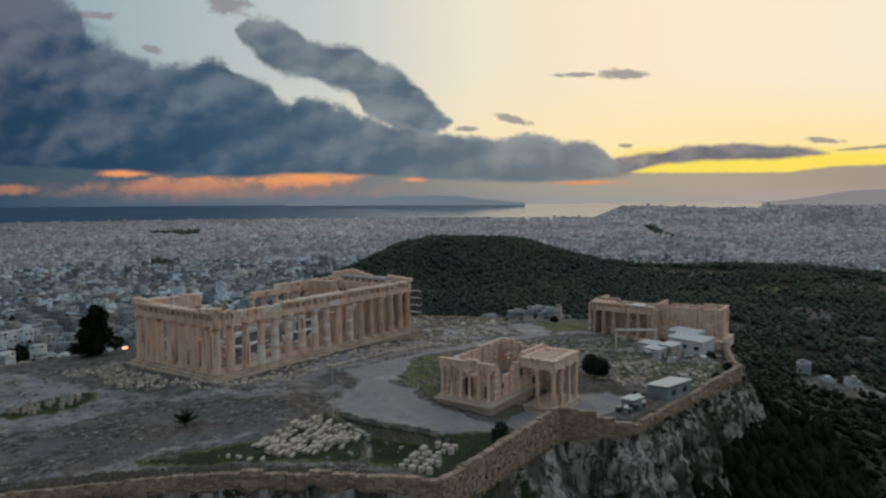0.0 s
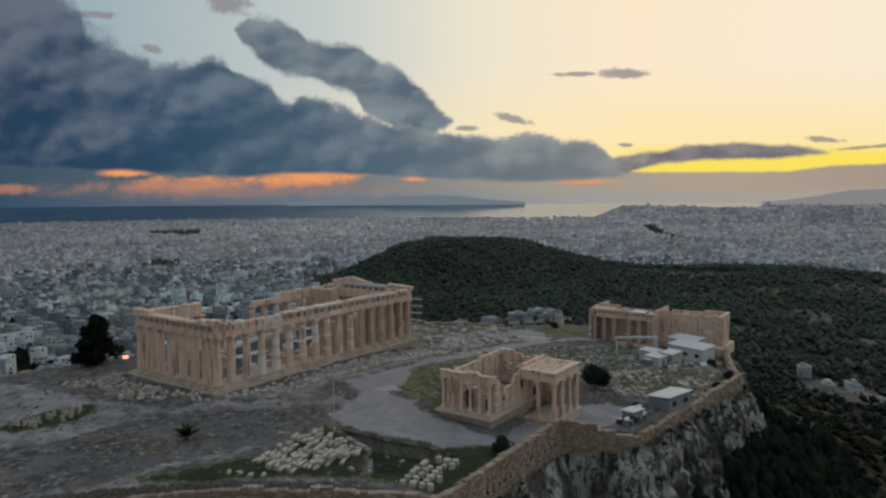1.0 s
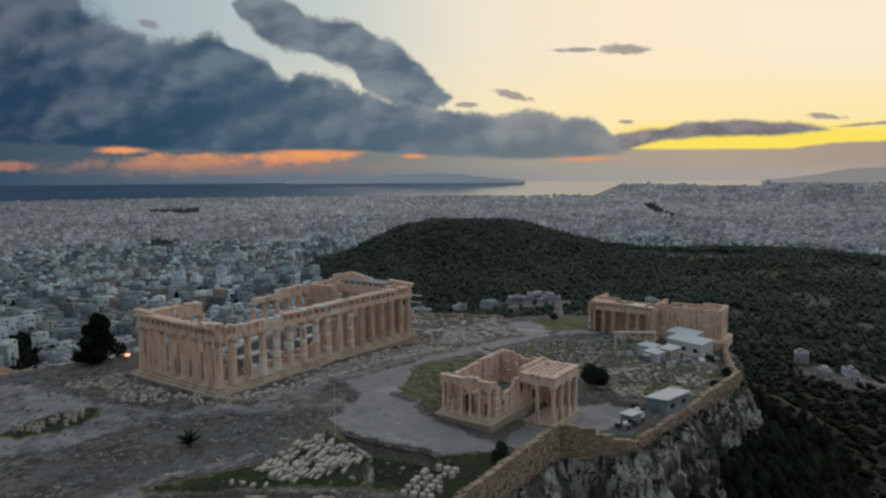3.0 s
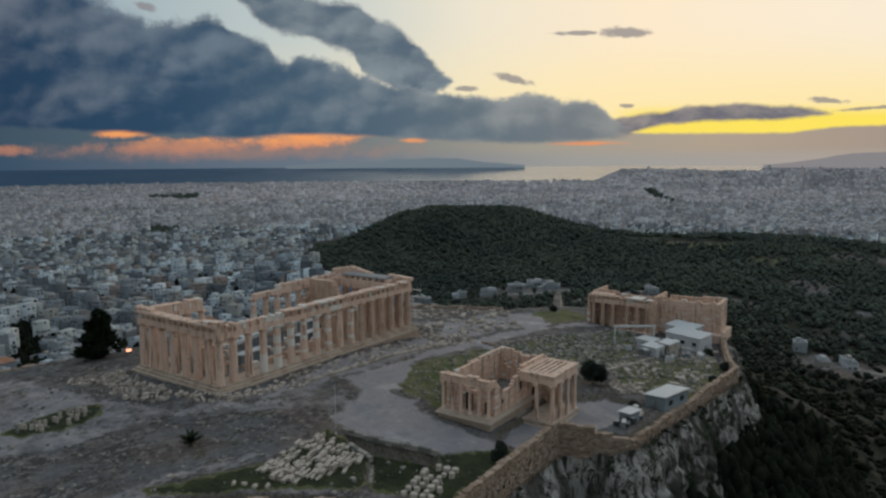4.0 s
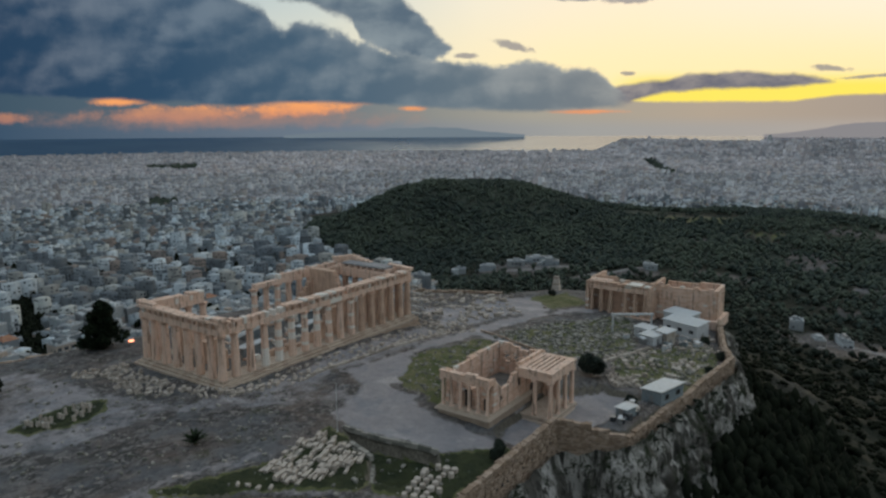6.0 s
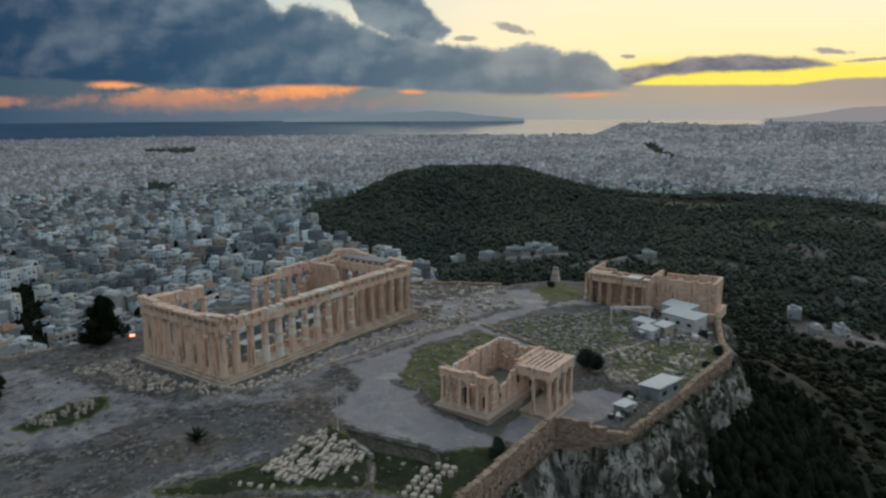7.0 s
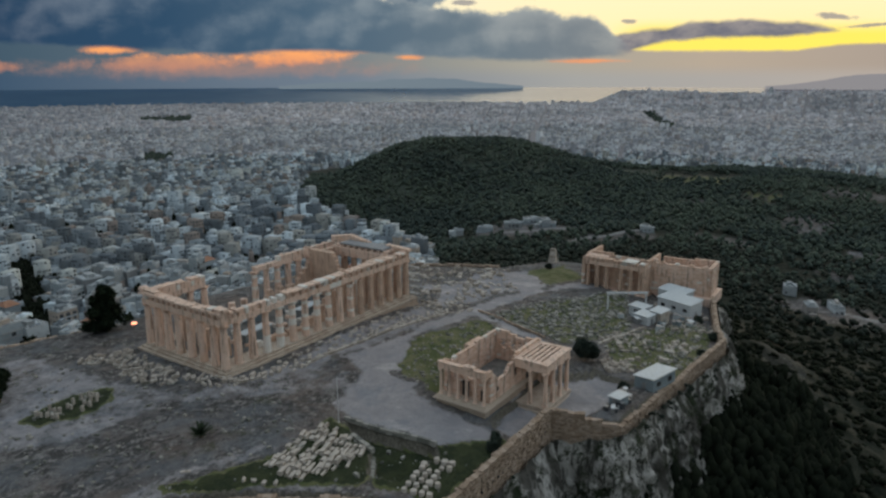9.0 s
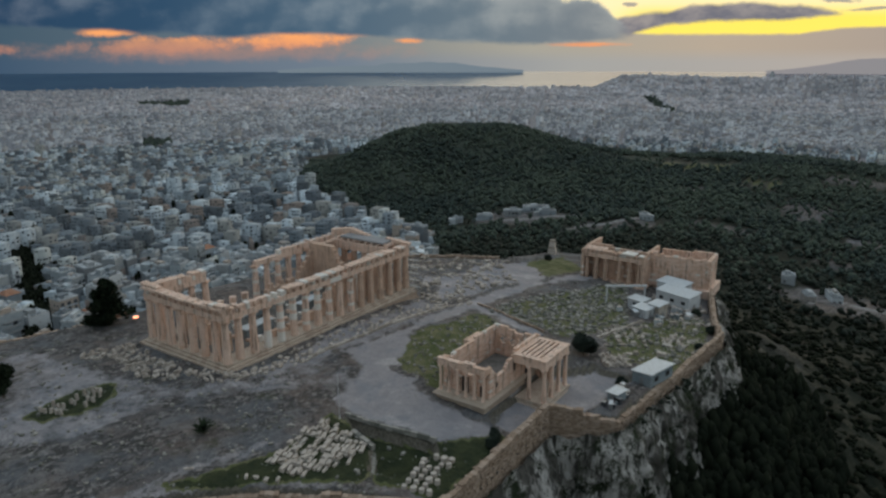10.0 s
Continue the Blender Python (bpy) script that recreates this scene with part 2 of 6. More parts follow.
def stone(name, a, b, stain, scale=0.5, bump=0.15, rough=0.85, vary=0.25, streak=0.0):
    """Mottled stone: two tones, dark stains, each separate block a little different; streak adds runs of dirt down the faces."""
    def build(pos, isl):
        big, fine = noise3(pos, scale, 4.0), noise3(pos, scale * 9, 5.0, 0.65)
        c = mixc(step(0.35, 0.65, big + (isl - 0.5) * vary), a, b)
        c = mixc(step(0.56, 0.78, fine + (big - 0.5) * 0.5), c, stain)
        if streak:
            m = Val.tree.nodes.new("ShaderNodeMapping")
            m.inputs["Scale"].default_value = (1.0, 1.0, 0.12)
            Val.tree.links.new(pos, m.inputs["Vector"])
            run = noise3(m.outputs[0], 1.3, 5.0, 0.6)
            c = mixc(step(0.50, 0.68, run) * streak, c, tuple(0.55 * x for x in stain))
            c = mixc(step(0.56, 0.70, noise3(pos, 0.8, 5.0, 0.6)) * streak * 0.6, c, tuple(0.5 * (x + y) for x, y in zip(b, (0.45, 0.44, 0.43))))
        return c, fine
    return material(name, build, rough, 0.0, bump)


def plain(name, c, rough=0.7, metal=0.0, vary=0.12):
    def build(pos, isl):
        n = noise3(pos, 1.7, 5.0, 0.6)
        return mixc(step(0.3, 0.75, n + (isl - 0.5) * 0.3), c, tuple(x * (1 - vary * 2) for x in c)), n
    return material(name, build, rough, metal, 0.02)


def cover_attr(name):
    n = Val.tree.nodes.new("ShaderNodeAttribute")
    n.attribute_name = name
    sep = Val.tree.nodes.new("ShaderNodeSeparateColor")
    Val.tree.links.new(n.outputs["Color"], sep.inputs[0])
    return [Val(sep.outputs[i]) for i in range(3)]


def crackle(pos, scale):
    """Distance to the nearest joint in bare jointed rock."""
    n = Val.tree.nodes.new("ShaderNodeTexVoronoi")
    n.feature = "DISTANCE_TO_EDGE"
    warp = Val.tree.nodes.new("ShaderNodeVectorMath")
    warp.operation = "MULTIPLY_ADD"
    noise = Val.tree.nodes.new("ShaderNodeTexNoise")
    noise.inputs["Scale"].default_value = scale * 1.5
    Val.tree.links.new(pos, noise.inputs["Vector"])
    Val.tree.links.new(noise.outputs["Color"], warp.inputs[0])
    warp.inputs[1].default_value = (1.6 / scale * 0.5,) * 3
    Val.tree.links.new(pos, warp.inputs[2])
    Val.tree.links.new(warp.outputs[0], n.inputs["Vector"])
    n.inputs["Scale"].default_value = scale
    return Val(n.outputs["Distance"])


def ground_build(pos, isl):
    grass, path, wood = cover_attr("cover")
    big, mid, fine = noise3(pos, 0.05, 5.0), noise3(pos, 0.35, 6.0, 0.65), noise3(pos, 2.2, 5.0, 0.7)
    rock = mixc(step(0.36, 0.62, big), (0.129, 0.107, 0.100), (0.086, 0.083, 0.086))
    rock = mixc(step(0.52, 0.66, mid), rock, (0.176, 0.157, 0.151))
    rock = mixc(step(0.54, 0.66, fine), rock, (0.042, 0.040, 0.037))
    strata = Val.tree.nodes.new('ShaderNodeMapping')
    strata.inputs['Rotation'].default_value, strata.inputs['Scale'].default_value = (0, 0, radians(35)), (0.8, 1.12, 1.0)
    Val.tree.links.new(pos, strata.inputs['Vector'])
    patch = noise3(pos, 0.11, 6.0, 0.72)
    chip = noise3(strata.outputs[0], 0.75, 8.0, 0.74)
    rock = mixc(step(0.44, 0.58, noise3(strata.outputs[0], 0.17, 7.0, 0.7)) * 0.7, rock, (0.165, 0.157, 0.158))
    rock = mixc(step(0.07, 0.0, crackle(pos, 0.33) + (chip - 0.5) * 0.5) * 0.35, rock, (0.042, 0.040, 0.037))
    rock = mixc(step(0.49, 0.57, chip + (patch - 0.5) * 0.8) * 0.85, rock, (0.035, 0.034, 0.033))
    rock = mixc(step(0.43, 0.36, chip - (patch - 0.5) * 0.6) * 0.65, rock, (0.253, 0.236, 0.232))
    rock = mixc(step(0.57, 0.66, noise3(pos, 0.16, 6.0, 0.7)) * 0.6, rock, (0.055, 0.058, 0.035))
    lane = mixc(step(0.3, 0.7, mid), (0.220, 0.212, 0.227), (0.284, 0.270, 0.281))
    turf = mixc(step(0.35, 0.65, mid), (0.044, 0.064, 0.020), (0.084, 0.096, 0.036))
    turf = mixc(step(0.58, 0.7, fine), turf, (0.14, 0.13, 0.10))
    lush = mixc(step(0.35, 0.65, mid), (0.014, 0.022, 0.009), (0.034, 0.042, 0.017))
    turf = mixc(step(0.835, 0.90, grass), mixc(step(0.4, 0.65, noise3(pos, 0.22, 5.0, 0.7)), turf, (0.135, 0.130, 0.070)), lush)
    # ground colour holds the shade under near trees; farther out a haze-paled tone
    shaded_soil = mixc(step(0.35, 0.65, mid), (0.009, 0.013, 0.008), (0.020, 0.023, 0.014))
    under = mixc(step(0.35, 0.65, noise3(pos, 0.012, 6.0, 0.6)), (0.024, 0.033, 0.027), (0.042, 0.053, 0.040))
    shaded_soil = mixc(step(0.80, 0.95, wood), shaded_soil, under)
    w = (fine - 0.5) * 0.5 + (mid - 0.5) * 0.6
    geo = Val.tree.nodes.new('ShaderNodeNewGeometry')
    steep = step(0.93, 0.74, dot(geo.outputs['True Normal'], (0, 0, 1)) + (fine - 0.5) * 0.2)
    lane = mixc(step(0.52, 0.64, noise3(pos, 0.13, 6.0, 0.65)), lane, (0.352, 0.333, 0.340))
    lane = mixc(step(0.60, 0.70, fine + (mid - 0.5) * 0.4) * 0.8, lane, (0.106, 0.103, 0.099))
    hue = noise3(pos, 0.075, 6.0, 0.7)
    rock = mixc(step(0.52, 0.62, hue) * 0.55, rock, (0.106, 0.116, 0.132))
    rock = mixc(step(0.46, 0.38, hue) * 0.45, rock, (0.145, 0.114, 0.099))
    lane = mixc(step(0.50, 0.62, noise3(pos, 0.09, 6.0, 0.7)) * 0.6, lane, (0.179, 0.192, 0.223))
    c = mixc(step(0.40, 0.72, path * 0.95 + w * 1.3 + (big - 0.5) * 0.8), rock, lane)
    c = mixc(step(0.4, 0.6, grass + w * 1.2), c, turf)
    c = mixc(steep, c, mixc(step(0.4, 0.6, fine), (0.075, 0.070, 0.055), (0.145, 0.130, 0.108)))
    c = mixc(step(0.25, 0.6, wood + w * 0.4), c, shaded_soil)
    return c, mid + fine * 0.3


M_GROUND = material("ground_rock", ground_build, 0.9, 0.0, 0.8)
M_MARBLE = stone("weathered_marble", (0.64, 0.44, 0.335), (0.73, 0.545, 0.445), (0.24, 0.165, 0.12), 0.35, 0.15, 0.85, 1.0, 0.75)
M_MARBLE_NEW = stone("new_marble", (0.66, 0.62, 0.57), (0.72, 0.69, 0.65), (0.50, 0.46, 0.42), 0.5, 0.06)
M_MARBLE_WARM = stone("ochre_marble", (0.60, 0.425, 0.325), (0.52, 0.37, 0.285), (0.26, 0.185, 0.14), 0.5, 0.12, 0.85, 0.35, 0.5)
M_WALL = stone("wall_masonry", (0.29, 0.215, 0.16), (0.41, 0.32, 0.255), (0.10, 0.08, 0.062), 0.35, 0.3, 0.9, 0.8)


def cliff_build(pos, isl):
    streak = Val.tree.nodes.new("ShaderNodeMapping")
    streak.inputs["Scale"].default_value = (1.0, 1.0, 0.16)
    Val.tree.links.new(pos, streak.inputs["Vector"])
    s = streak.outputs[0]
    big, mid, fine = noise3(s, 0.16, 5.0, 0.6), noise3(s, 0.7, 6.0, 0.65), noise3(pos, 2.0, 5.0, 0.7)
    c = mixc(step(0.43, 0.57, big), (0.075, 0.071, 0.064), (0.36, 0.348, 0.33))
    c = mixc(step(0.48, 0.62, mid), c, (0.033, 0.033, 0.029))
    c = mixc(step(0.50, 0.60, noise3(pos, 0.20, 7.0, 0.7) + (fine - 0.5) * 0.4), c, (0.018, 0.026, 0.012))
    return mixc(step(0.60, 0.72, fine) * 0.5, c, (0.20, 0.17, 0.13)), mid + fine * 0.4


M_CLIFF = material("cliff_limestone", cliff_build, 0.92, 0.0, 0.6)
M_BLOCK = stone("loose_marble", (0.29, 0.255, 0.22), (0.46, 0.415, 0.37), (0.13, 0.115, 0.10), 0.6, 0.1, 0.85, 0.9)
M_DULL = stone("field_stone", (0.15, 0.15, 0.135), (0.30, 0.288, 0.262), (0.075, 0.085, 0.06), 0.5, 0.1, 0.9, 1.2)
# near foliage carries dusk shade in its colour, hill foliage distance haze; valley between
M_LEAF_SHADED = stone("shaded_pine_foliage", (0.009, 0.012, 0.008), (0.015, 0.019, 0.012), (0.007, 0.009, 0.006), 0.012, 0.4, 0.85, 0.9)
M_PINE_HAZED = stone("hazed_pine_foliage", (0.031, 0.046, 0.041), (0.068, 0.088, 0.064), (0.030, 0.042, 0.037), 0.009, 0.2, 0.85, 0.25)
M_VALLEY_SHADED = stone("half_shaded_foliage", (0.016, 0.023, 0.017), (0.029, 0.037, 0.026), (0.012, 0.017, 0.013), 0.012, 0.4, 0.85, 0.4)
M_TREE = stone("evergreen_foliage", (0.016, 0.026, 0.017), (0.032, 0.044, 0.026), (0.010, 0.016, 0.010), 0.3, 0.2, 0.85, 0.6)
for m in (M_LEAF_SHADED, M_TREE):
    m.node_tree.nodes["Principled BSDF"].inputs["Specular IOR Level"].default_value = 0.04
M_BARK = stone("bark", (0.09, 0.07, 0.05), (0.12, 0.095, 0.07), (0.05, 0.04, 0.03), 2.0, 0.05)
M_DARK = plain("dark_opening", (0.02, 0.021, 0.024), 0.5)
M_PANE = plain("window_glass", (0.07, 0.08, 0.09), 0.25)
M_STEEL = plain("grey_steel", (0.32, 0.33, 0.34), 0.45, 0.6)
M_WHITE = plain("white_sheet", (0.56, 0.60, 0.63), 0.5)
M_PALE = plain("pale_render", (0.60, 0.62, 0.64), 0.8)


def city_build(tones, grime):
    def build(pos, isl):
        tone = Val.tree.nodes.new("ShaderNodeValToRGB")
        tone.color_ramp.interpolation = "CONSTANT"
        e = tone.color_ramp.elements
        for i, c in enumerate(tones):
            k = e[i] if i < 2 else e.new(i / len(tones))
            k.position, k.color = i / len(tones), (*c, 1)
        Val.tree.links.new(isl.s, tone.inputs[0])
        n = noise3(pos, 0.35, 5.0, 0.7)
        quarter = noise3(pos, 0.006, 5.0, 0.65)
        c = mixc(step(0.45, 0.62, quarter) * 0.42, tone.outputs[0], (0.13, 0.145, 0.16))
        # weaker light and haze towards the south, put into the colour as dark blue-grey
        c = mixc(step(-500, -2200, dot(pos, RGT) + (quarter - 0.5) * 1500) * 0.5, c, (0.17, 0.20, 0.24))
        return mixc(step(0.45, 0.72, n) * grime, c, (0.12, 0.125, 0.13)), n
    return build


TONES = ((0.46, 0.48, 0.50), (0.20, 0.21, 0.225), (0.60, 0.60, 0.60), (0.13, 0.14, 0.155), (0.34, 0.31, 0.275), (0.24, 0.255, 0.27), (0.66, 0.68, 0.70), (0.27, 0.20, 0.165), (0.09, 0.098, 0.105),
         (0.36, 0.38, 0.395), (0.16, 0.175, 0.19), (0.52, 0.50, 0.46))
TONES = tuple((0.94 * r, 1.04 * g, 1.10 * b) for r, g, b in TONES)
# far tones paled to hold distance haze in the base colour; mid city half
TONES_HAZED = tuple((0.98 * r, 1.0 * g, 1.04 * b) for r, g, b in ((0.62, 0.59, 0.60), (0.46, 0.44, 0.45), (0.70, 0.66, 0.65), (0.38, 0.37, 0.385), (0.58, 0.52, 0.48), (0.76, 0.73, 0.73), (0.48, 0.41, 0.39), (0.31, 0.305, 0.32), (0.56, 0.55, 0.57)))
M_CITY_MID = material("mid_city_render", city_build(tuple(tuple((a + b) / 2 for a, b in zip(p, q)) for p, q in zip(TONES, TONES_HAZED)), 0.5), 0.85, 0.0, 0.1)
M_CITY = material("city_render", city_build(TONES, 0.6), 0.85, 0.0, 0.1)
M_CITY_HAZED = material("hazed_city_render", city_build(TONES_HAZED, 0.35), 0.85, 0.0, 0.1)

# ------------------------------------------------------------------ mesh helpers


class Build:
    """Collects vertices and faces of one mesh."""

    def __init__(self):
        self.v, self.f, self.m = [], [], []

    def add(self, verts, faces, mat=0):
        o = len(self.v)
        self.v.extend(tuple(p) for p in verts)
        self.f.extend(tuple(i + o for i in q) for q in faces)
        self.m.extend([mat] * len(faces))
        return self

    def box(self, c, size, rz=0.0, mat=0, rough=0.0, taper=1.0):
        """A box by its base centre, size and turn; rough shifts the corners (worn block)."""
        cs, sn = math.cos(rz), math.sin(rz)
        vs = []
        for k in (0, 1):
            s = taper if k else 1.0
            for sx, sy in ((-1, -1), (1, -1), (1, 1), (-1, 1)):
                x, y = sx * size[0] / 2 * s, sy * size[1] / 2 * s
                j = [random.uniform(-rough, rough) for _ in range(3)] if rough else (0, 0, 0)
                vs.append((c[0] + x * cs - y * sn + j[0], c[1] + x * sn + y * cs + j[1], c[2] + k * size[2] + j[2]))
        return self.add(vs, BOX, mat)

    def bevel_box(self, c, size, rz=0.0, b=0.08, mat=0, rough=0.0):
        """A box with chamfered top edges."""
        cs, sn = math.cos(rz), math.sin(rz)
        vs = []
        for k, inset in ((0, 0), (size[2] - b, 0), (size[2], b)):
            for sx, sy in ((-1, -1), (1, -1), (1, 1), (-1, 1)):
                x, y = sx * (size[0] / 2 - inset), sy * (size[1] / 2 - inset)
                j = [random.uniform(-rough, rough) for _ in range(3)] if rough and k else (0, 0, 0)
                vs.append((c[0] + x * cs - y * sn + j[0], c[1] + x * sn + y * cs + j[1], c[2] + k + j[2]))
        fs = [(0, 3, 2, 1), (8, 9, 10, 11)]
        for r in (0, 4):
            fs += [(r + i, r + (i + 1) % 4, r + 4 + (i + 1) % 4, r + 4 + i) for i in range(4)]
        return self.add(vs, fs, mat)

    def lathe(self, c, rings, n=12, mat=0, flute=0.0):
        """A turned solid: rings of (radius, z) about the vertical through c."""
        vs = []
        for rad, z in rings:
            for i in range(n):
                a = 2 * math.pi * i / n
                rr = rad * (1 - flute * (i % 2))
                vs.append((c[0] + rr * math.cos(a), c[1] + rr * math.sin(a), c[2] + z))
        fs = []
        for k in range(len(rings) - 1):
            fs += [(k * n + i, k * n + (i + 1) % n, (k + 1) * n + (i + 1) % n, (k + 1) * n + i) for i in range(n)]
        fs.append(tuple(range(n - 1, -1, -1)))
        fs.append(tuple((len(rings) - 1) * n + i for i in range(n)))
        return self.add(vs, fs, mat)

    def prism(self, poly, z0, z1, mat=0):
        """An upright prism over a counter-clockwise outline."""
        n = len(poly)
        vs = [(x, y, z0) for x, y in poly] + [(x, y, z1) for x, y in poly]
        fs = [tuple(range(n - 1, -1, -1)), tuple(range(n, 2 * n))] + [(i, (i + 1) % n, n + (i + 1) % n, n + i) for i in range(n)]
        return self.add(vs, fs, mat)

    def mesh(self, name):
        me = bpy.data.meshes.new(name)
        me.from_pydata(self.v, [], self.f)
        if any(self.m):
            me.polygons.foreach_set("material_index", self.m)
        me.update()
        return me


BOX = [(0, 3, 2, 1), (4, 5, 6, 7), (0, 1, 5, 4), (1, 2, 6, 5), (2, 3, 7, 6), (3, 0, 4, 7)]


def part(name, build, mat, parent=None, label=""):
    """Links a Build (or mesh) as one object under a thing or part."""
    me = build.mesh(name) if isinstance(build, Build) else build
    if not me.materials:
        for m in mat if isinstance(mat, (list, tuple)) else (mat,):
            me.materials.append(m)
    ob = new(name, me)
    if parent is not None:
        ob.parent = parent
        ob.matrix_parent_inverse = parent.matrix_world.inverted()
    if label:
        ob["label"] = label
    return ob


def thing(name, label, category, group="", at=(0, 0, 0)):
    ob = new(name)
    ob.location = at
    ob.matrix_world = pose(*at)
    return tagged(ob, label, category, group)


def fast_mesh(name, verts, faces):
    """A mesh from numpy arrays of vertices and equal-sized faces."""
    me = bpy.data.meshes.new(name)
    k = faces.shape[1]
    me.vertices.add(len(verts))
    me.vertices.foreach_set("co", np.ascontiguousarray(verts, dtype=np.float32).ravel())
    me.loops.add(faces.size)
    me.loops.foreach_set("vertex_index", np.ascontiguousarray(faces, dtype=np.int32).ravel())
    me.polygons.add(len(faces))
    me.polygons.foreach_set("loop_start", np.arange(0, faces.size, k, dtype=np.int32))
    me.update(calc_edges=True)
    return me


def wave(x, y, seed, size):
    """Smooth pseudo-random field in -1..1, of several octaves; size is the largest wavelength in metres."""
    rng = np.random.RandomState(seed)
    out, amp, tot = 0.0, 1.0, 0.0
    for o in range(5):
        k = 2 * math.pi / size * 2 ** o
        for _ in range(4):
            a, ph = rng.uniform(0, math.pi * 2), rng.uniform(0, math.pi * 2)
            kk = k * rng.uniform(0.7, 1.4)
            out = out + amp * np.sin((x * math.cos(a) + y * math.sin(a)) * kk + ph)
        tot += amp * 2
        amp *= 0.55
    return out / tot


# ------------------------------------------------------------------ lie of the land
# x runs east and y north along the great temple's axes; z = 0 is the top of its steps
EYE = np.array((126.4, 138.5))
RIM = np.array([(44, 81), (4, 81.5), (-2, 94.5), (-36, 98), (-58, 99.6), (-69.5, 100.4), (-82.5, 95.4), (-117, 86), (-140, 76), (-150, 40),
                (-142, 12), (-110, 4), (-88, -22), (-40, -44), (25, -44), (55, -54), (95, -48), (118, -20), (106, 8), (88, 27), (74, 40), (62, 51.5), (52, 66)])


def rim_distance(x, y):
    """Distance to the plateau's rim, negative inside."""
    best = np.full(x.shape, 1e9)
    inside = np.zeros(x.shape, bool)
    for (ax, ay), (bx, by) in zip(RIM, np.roll(RIM, -1, axis=0)):
        dx, dy = bx - ax, by - ay
        t = np.clip(((x - ax) * dx + (y - ay) * dy) / (dx * dx + dy * dy), 0, 1)
        best = np.minimum(best, np.hypot(x - ax - t * dx, y - ay - t * dy))
        cross = (ay > y) != (by > y)
        inside ^= cross & (x < (bx - ax) * (y - ay) / (by - ay + 1e-12) + ax)
    return np.where(inside, -best, best)


def ramp(lo, hi, x):
    t = np.clip((x - lo) / (hi - lo), 0, 1)
    return t * t * (3 - 2 * t)


TRENCH = ((32.2, 49.5), (28.6, 69), (31, 71.3), (41, 70.5), (43.5, 65.5), (37.2, 60.8), (35, 55))
PLAZA = ((-101, 11), (-115, 17), (-84, 37), (-44, 35), (-29, 34.5), (-11, 34.5), (0.3, 42), (10, 43.5), (14.5, 59), (17, 72.5), (17, 79), (28, 70.3), (29, 55),
         (31, 46), (24, 41), (15, 38.8), (9, 26.5), (-13, 30), (-35, 28), (-59, 28), (-78, 30))
LANE_EAST = ((59, -44), (52, -37), (50, -17), (47, -2.5), (41.5, 14), (36.5, 18), (24.5, 27), (14, 33), (20, 44), (27, 36), (39, 25), (48.7, 14.5), (55.4, 14.3), (68, 12), (78, 6.5), (82, -2), (74, -14), (66, -25), (68, -40))
LANE_RIM = ((80, 31), (66, 43), (56, 53.5), (47, 66), (42, 77), (44, 79), (51, 66), (61, 51.5), (73, 40.5), (86, 29))
LANE_STACK = ((76, 34), (65, 38), (51, 42), (39, 45), (38.5, 47), (48, 45), (56, 44.5), (73, 38.5))
COURT = ((15, 73.2), (9, 72.6), (2, 72.2), (-12, 72.2), (-18, 76.5), (-25, 80), (-24, 90), (-9, 89), (2.8, 86.5), (5, 82), (16, 80.3))
LANE_MID = ((-42, 32.3), (-46, 33), (-37, 60), (-31, 60.5))
LANE_GATE = ((-84, 37), (-80, 33), (-108, 40), (-108, 48))
LANE_FLANK = ((34, 19), (0, 18.5), (-37, 18.5), (-38, 29), (-13, 30), (9, 27), (24, 31))
LANE_WEST = ((-39.5, 19.5), (-53, 12), (-62, -3), (-71, 6.6), (-100, 4.5), (-112, 15), (-88, 31), (-71, 26), (-52, 27))
TURF_MID = ((9, 44), (-11, 35), (-39, 38.5), (-34, 48.5), (-21, 51), (-9, 59), (11.5, 58))
TURF_WEST = ((-112, 15), (-134, 22), (-117, 40), (-95, 32))
TURF_FIELD = ((-42, 38), (-72, 42), (-112, 57), (-62, 76), (-38, 66))
TURF_NORTH = ((-46, 73), (-70, 77), (-92, 88), (-62, 99), (-36, 96), (-30, 84))
TURF_PIT = ((33, 48.5), (28.2, 70), (18.5, 76.5), (20, 80.5), (43, 80.3), (46, 69), (40, 63), (36, 56))
TURF_STACK = ((70, 40.2), (63, 43), (54, 45.4), (47.7, 47.3), (33.5, 47.2), (36.5, 61), (43, 66), (47, 66), (52.3, 60.5), (59, 52.3), (69, 43.2))
TURF_RING = ((71, -5.5), (61.5, -7.5), (52, -4.5), (54, 3), (62.4, 5), (69.5, 1))


def outline_mask(x, y, outline, soft):
    """1 inside an outline, easing to 0 over soft metres on both sides of it."""
    best, inside = np.full(x.shape, 1e9), np.zeros(x.shape, bool)
    for (ax, ay), (bx, by) in zip(outline, outline[1:] + outline[:1]):
        dx, dy = bx - ax, by - ay
        t = np.clip(((x - ax) * dx + (y - ay) * dy) / (dx * dx + dy * dy), 0, 1)
        best = np.minimum(best, np.hypot(x - ax - t * dx, y - ay - t * dy))
        inside ^= ((ay > y) != (by > y)) & (x < dx * (y - ay) / (by - ay + 1e-12) + ax)
    return ramp(soft, -soft, np.where(inside, -best, best))


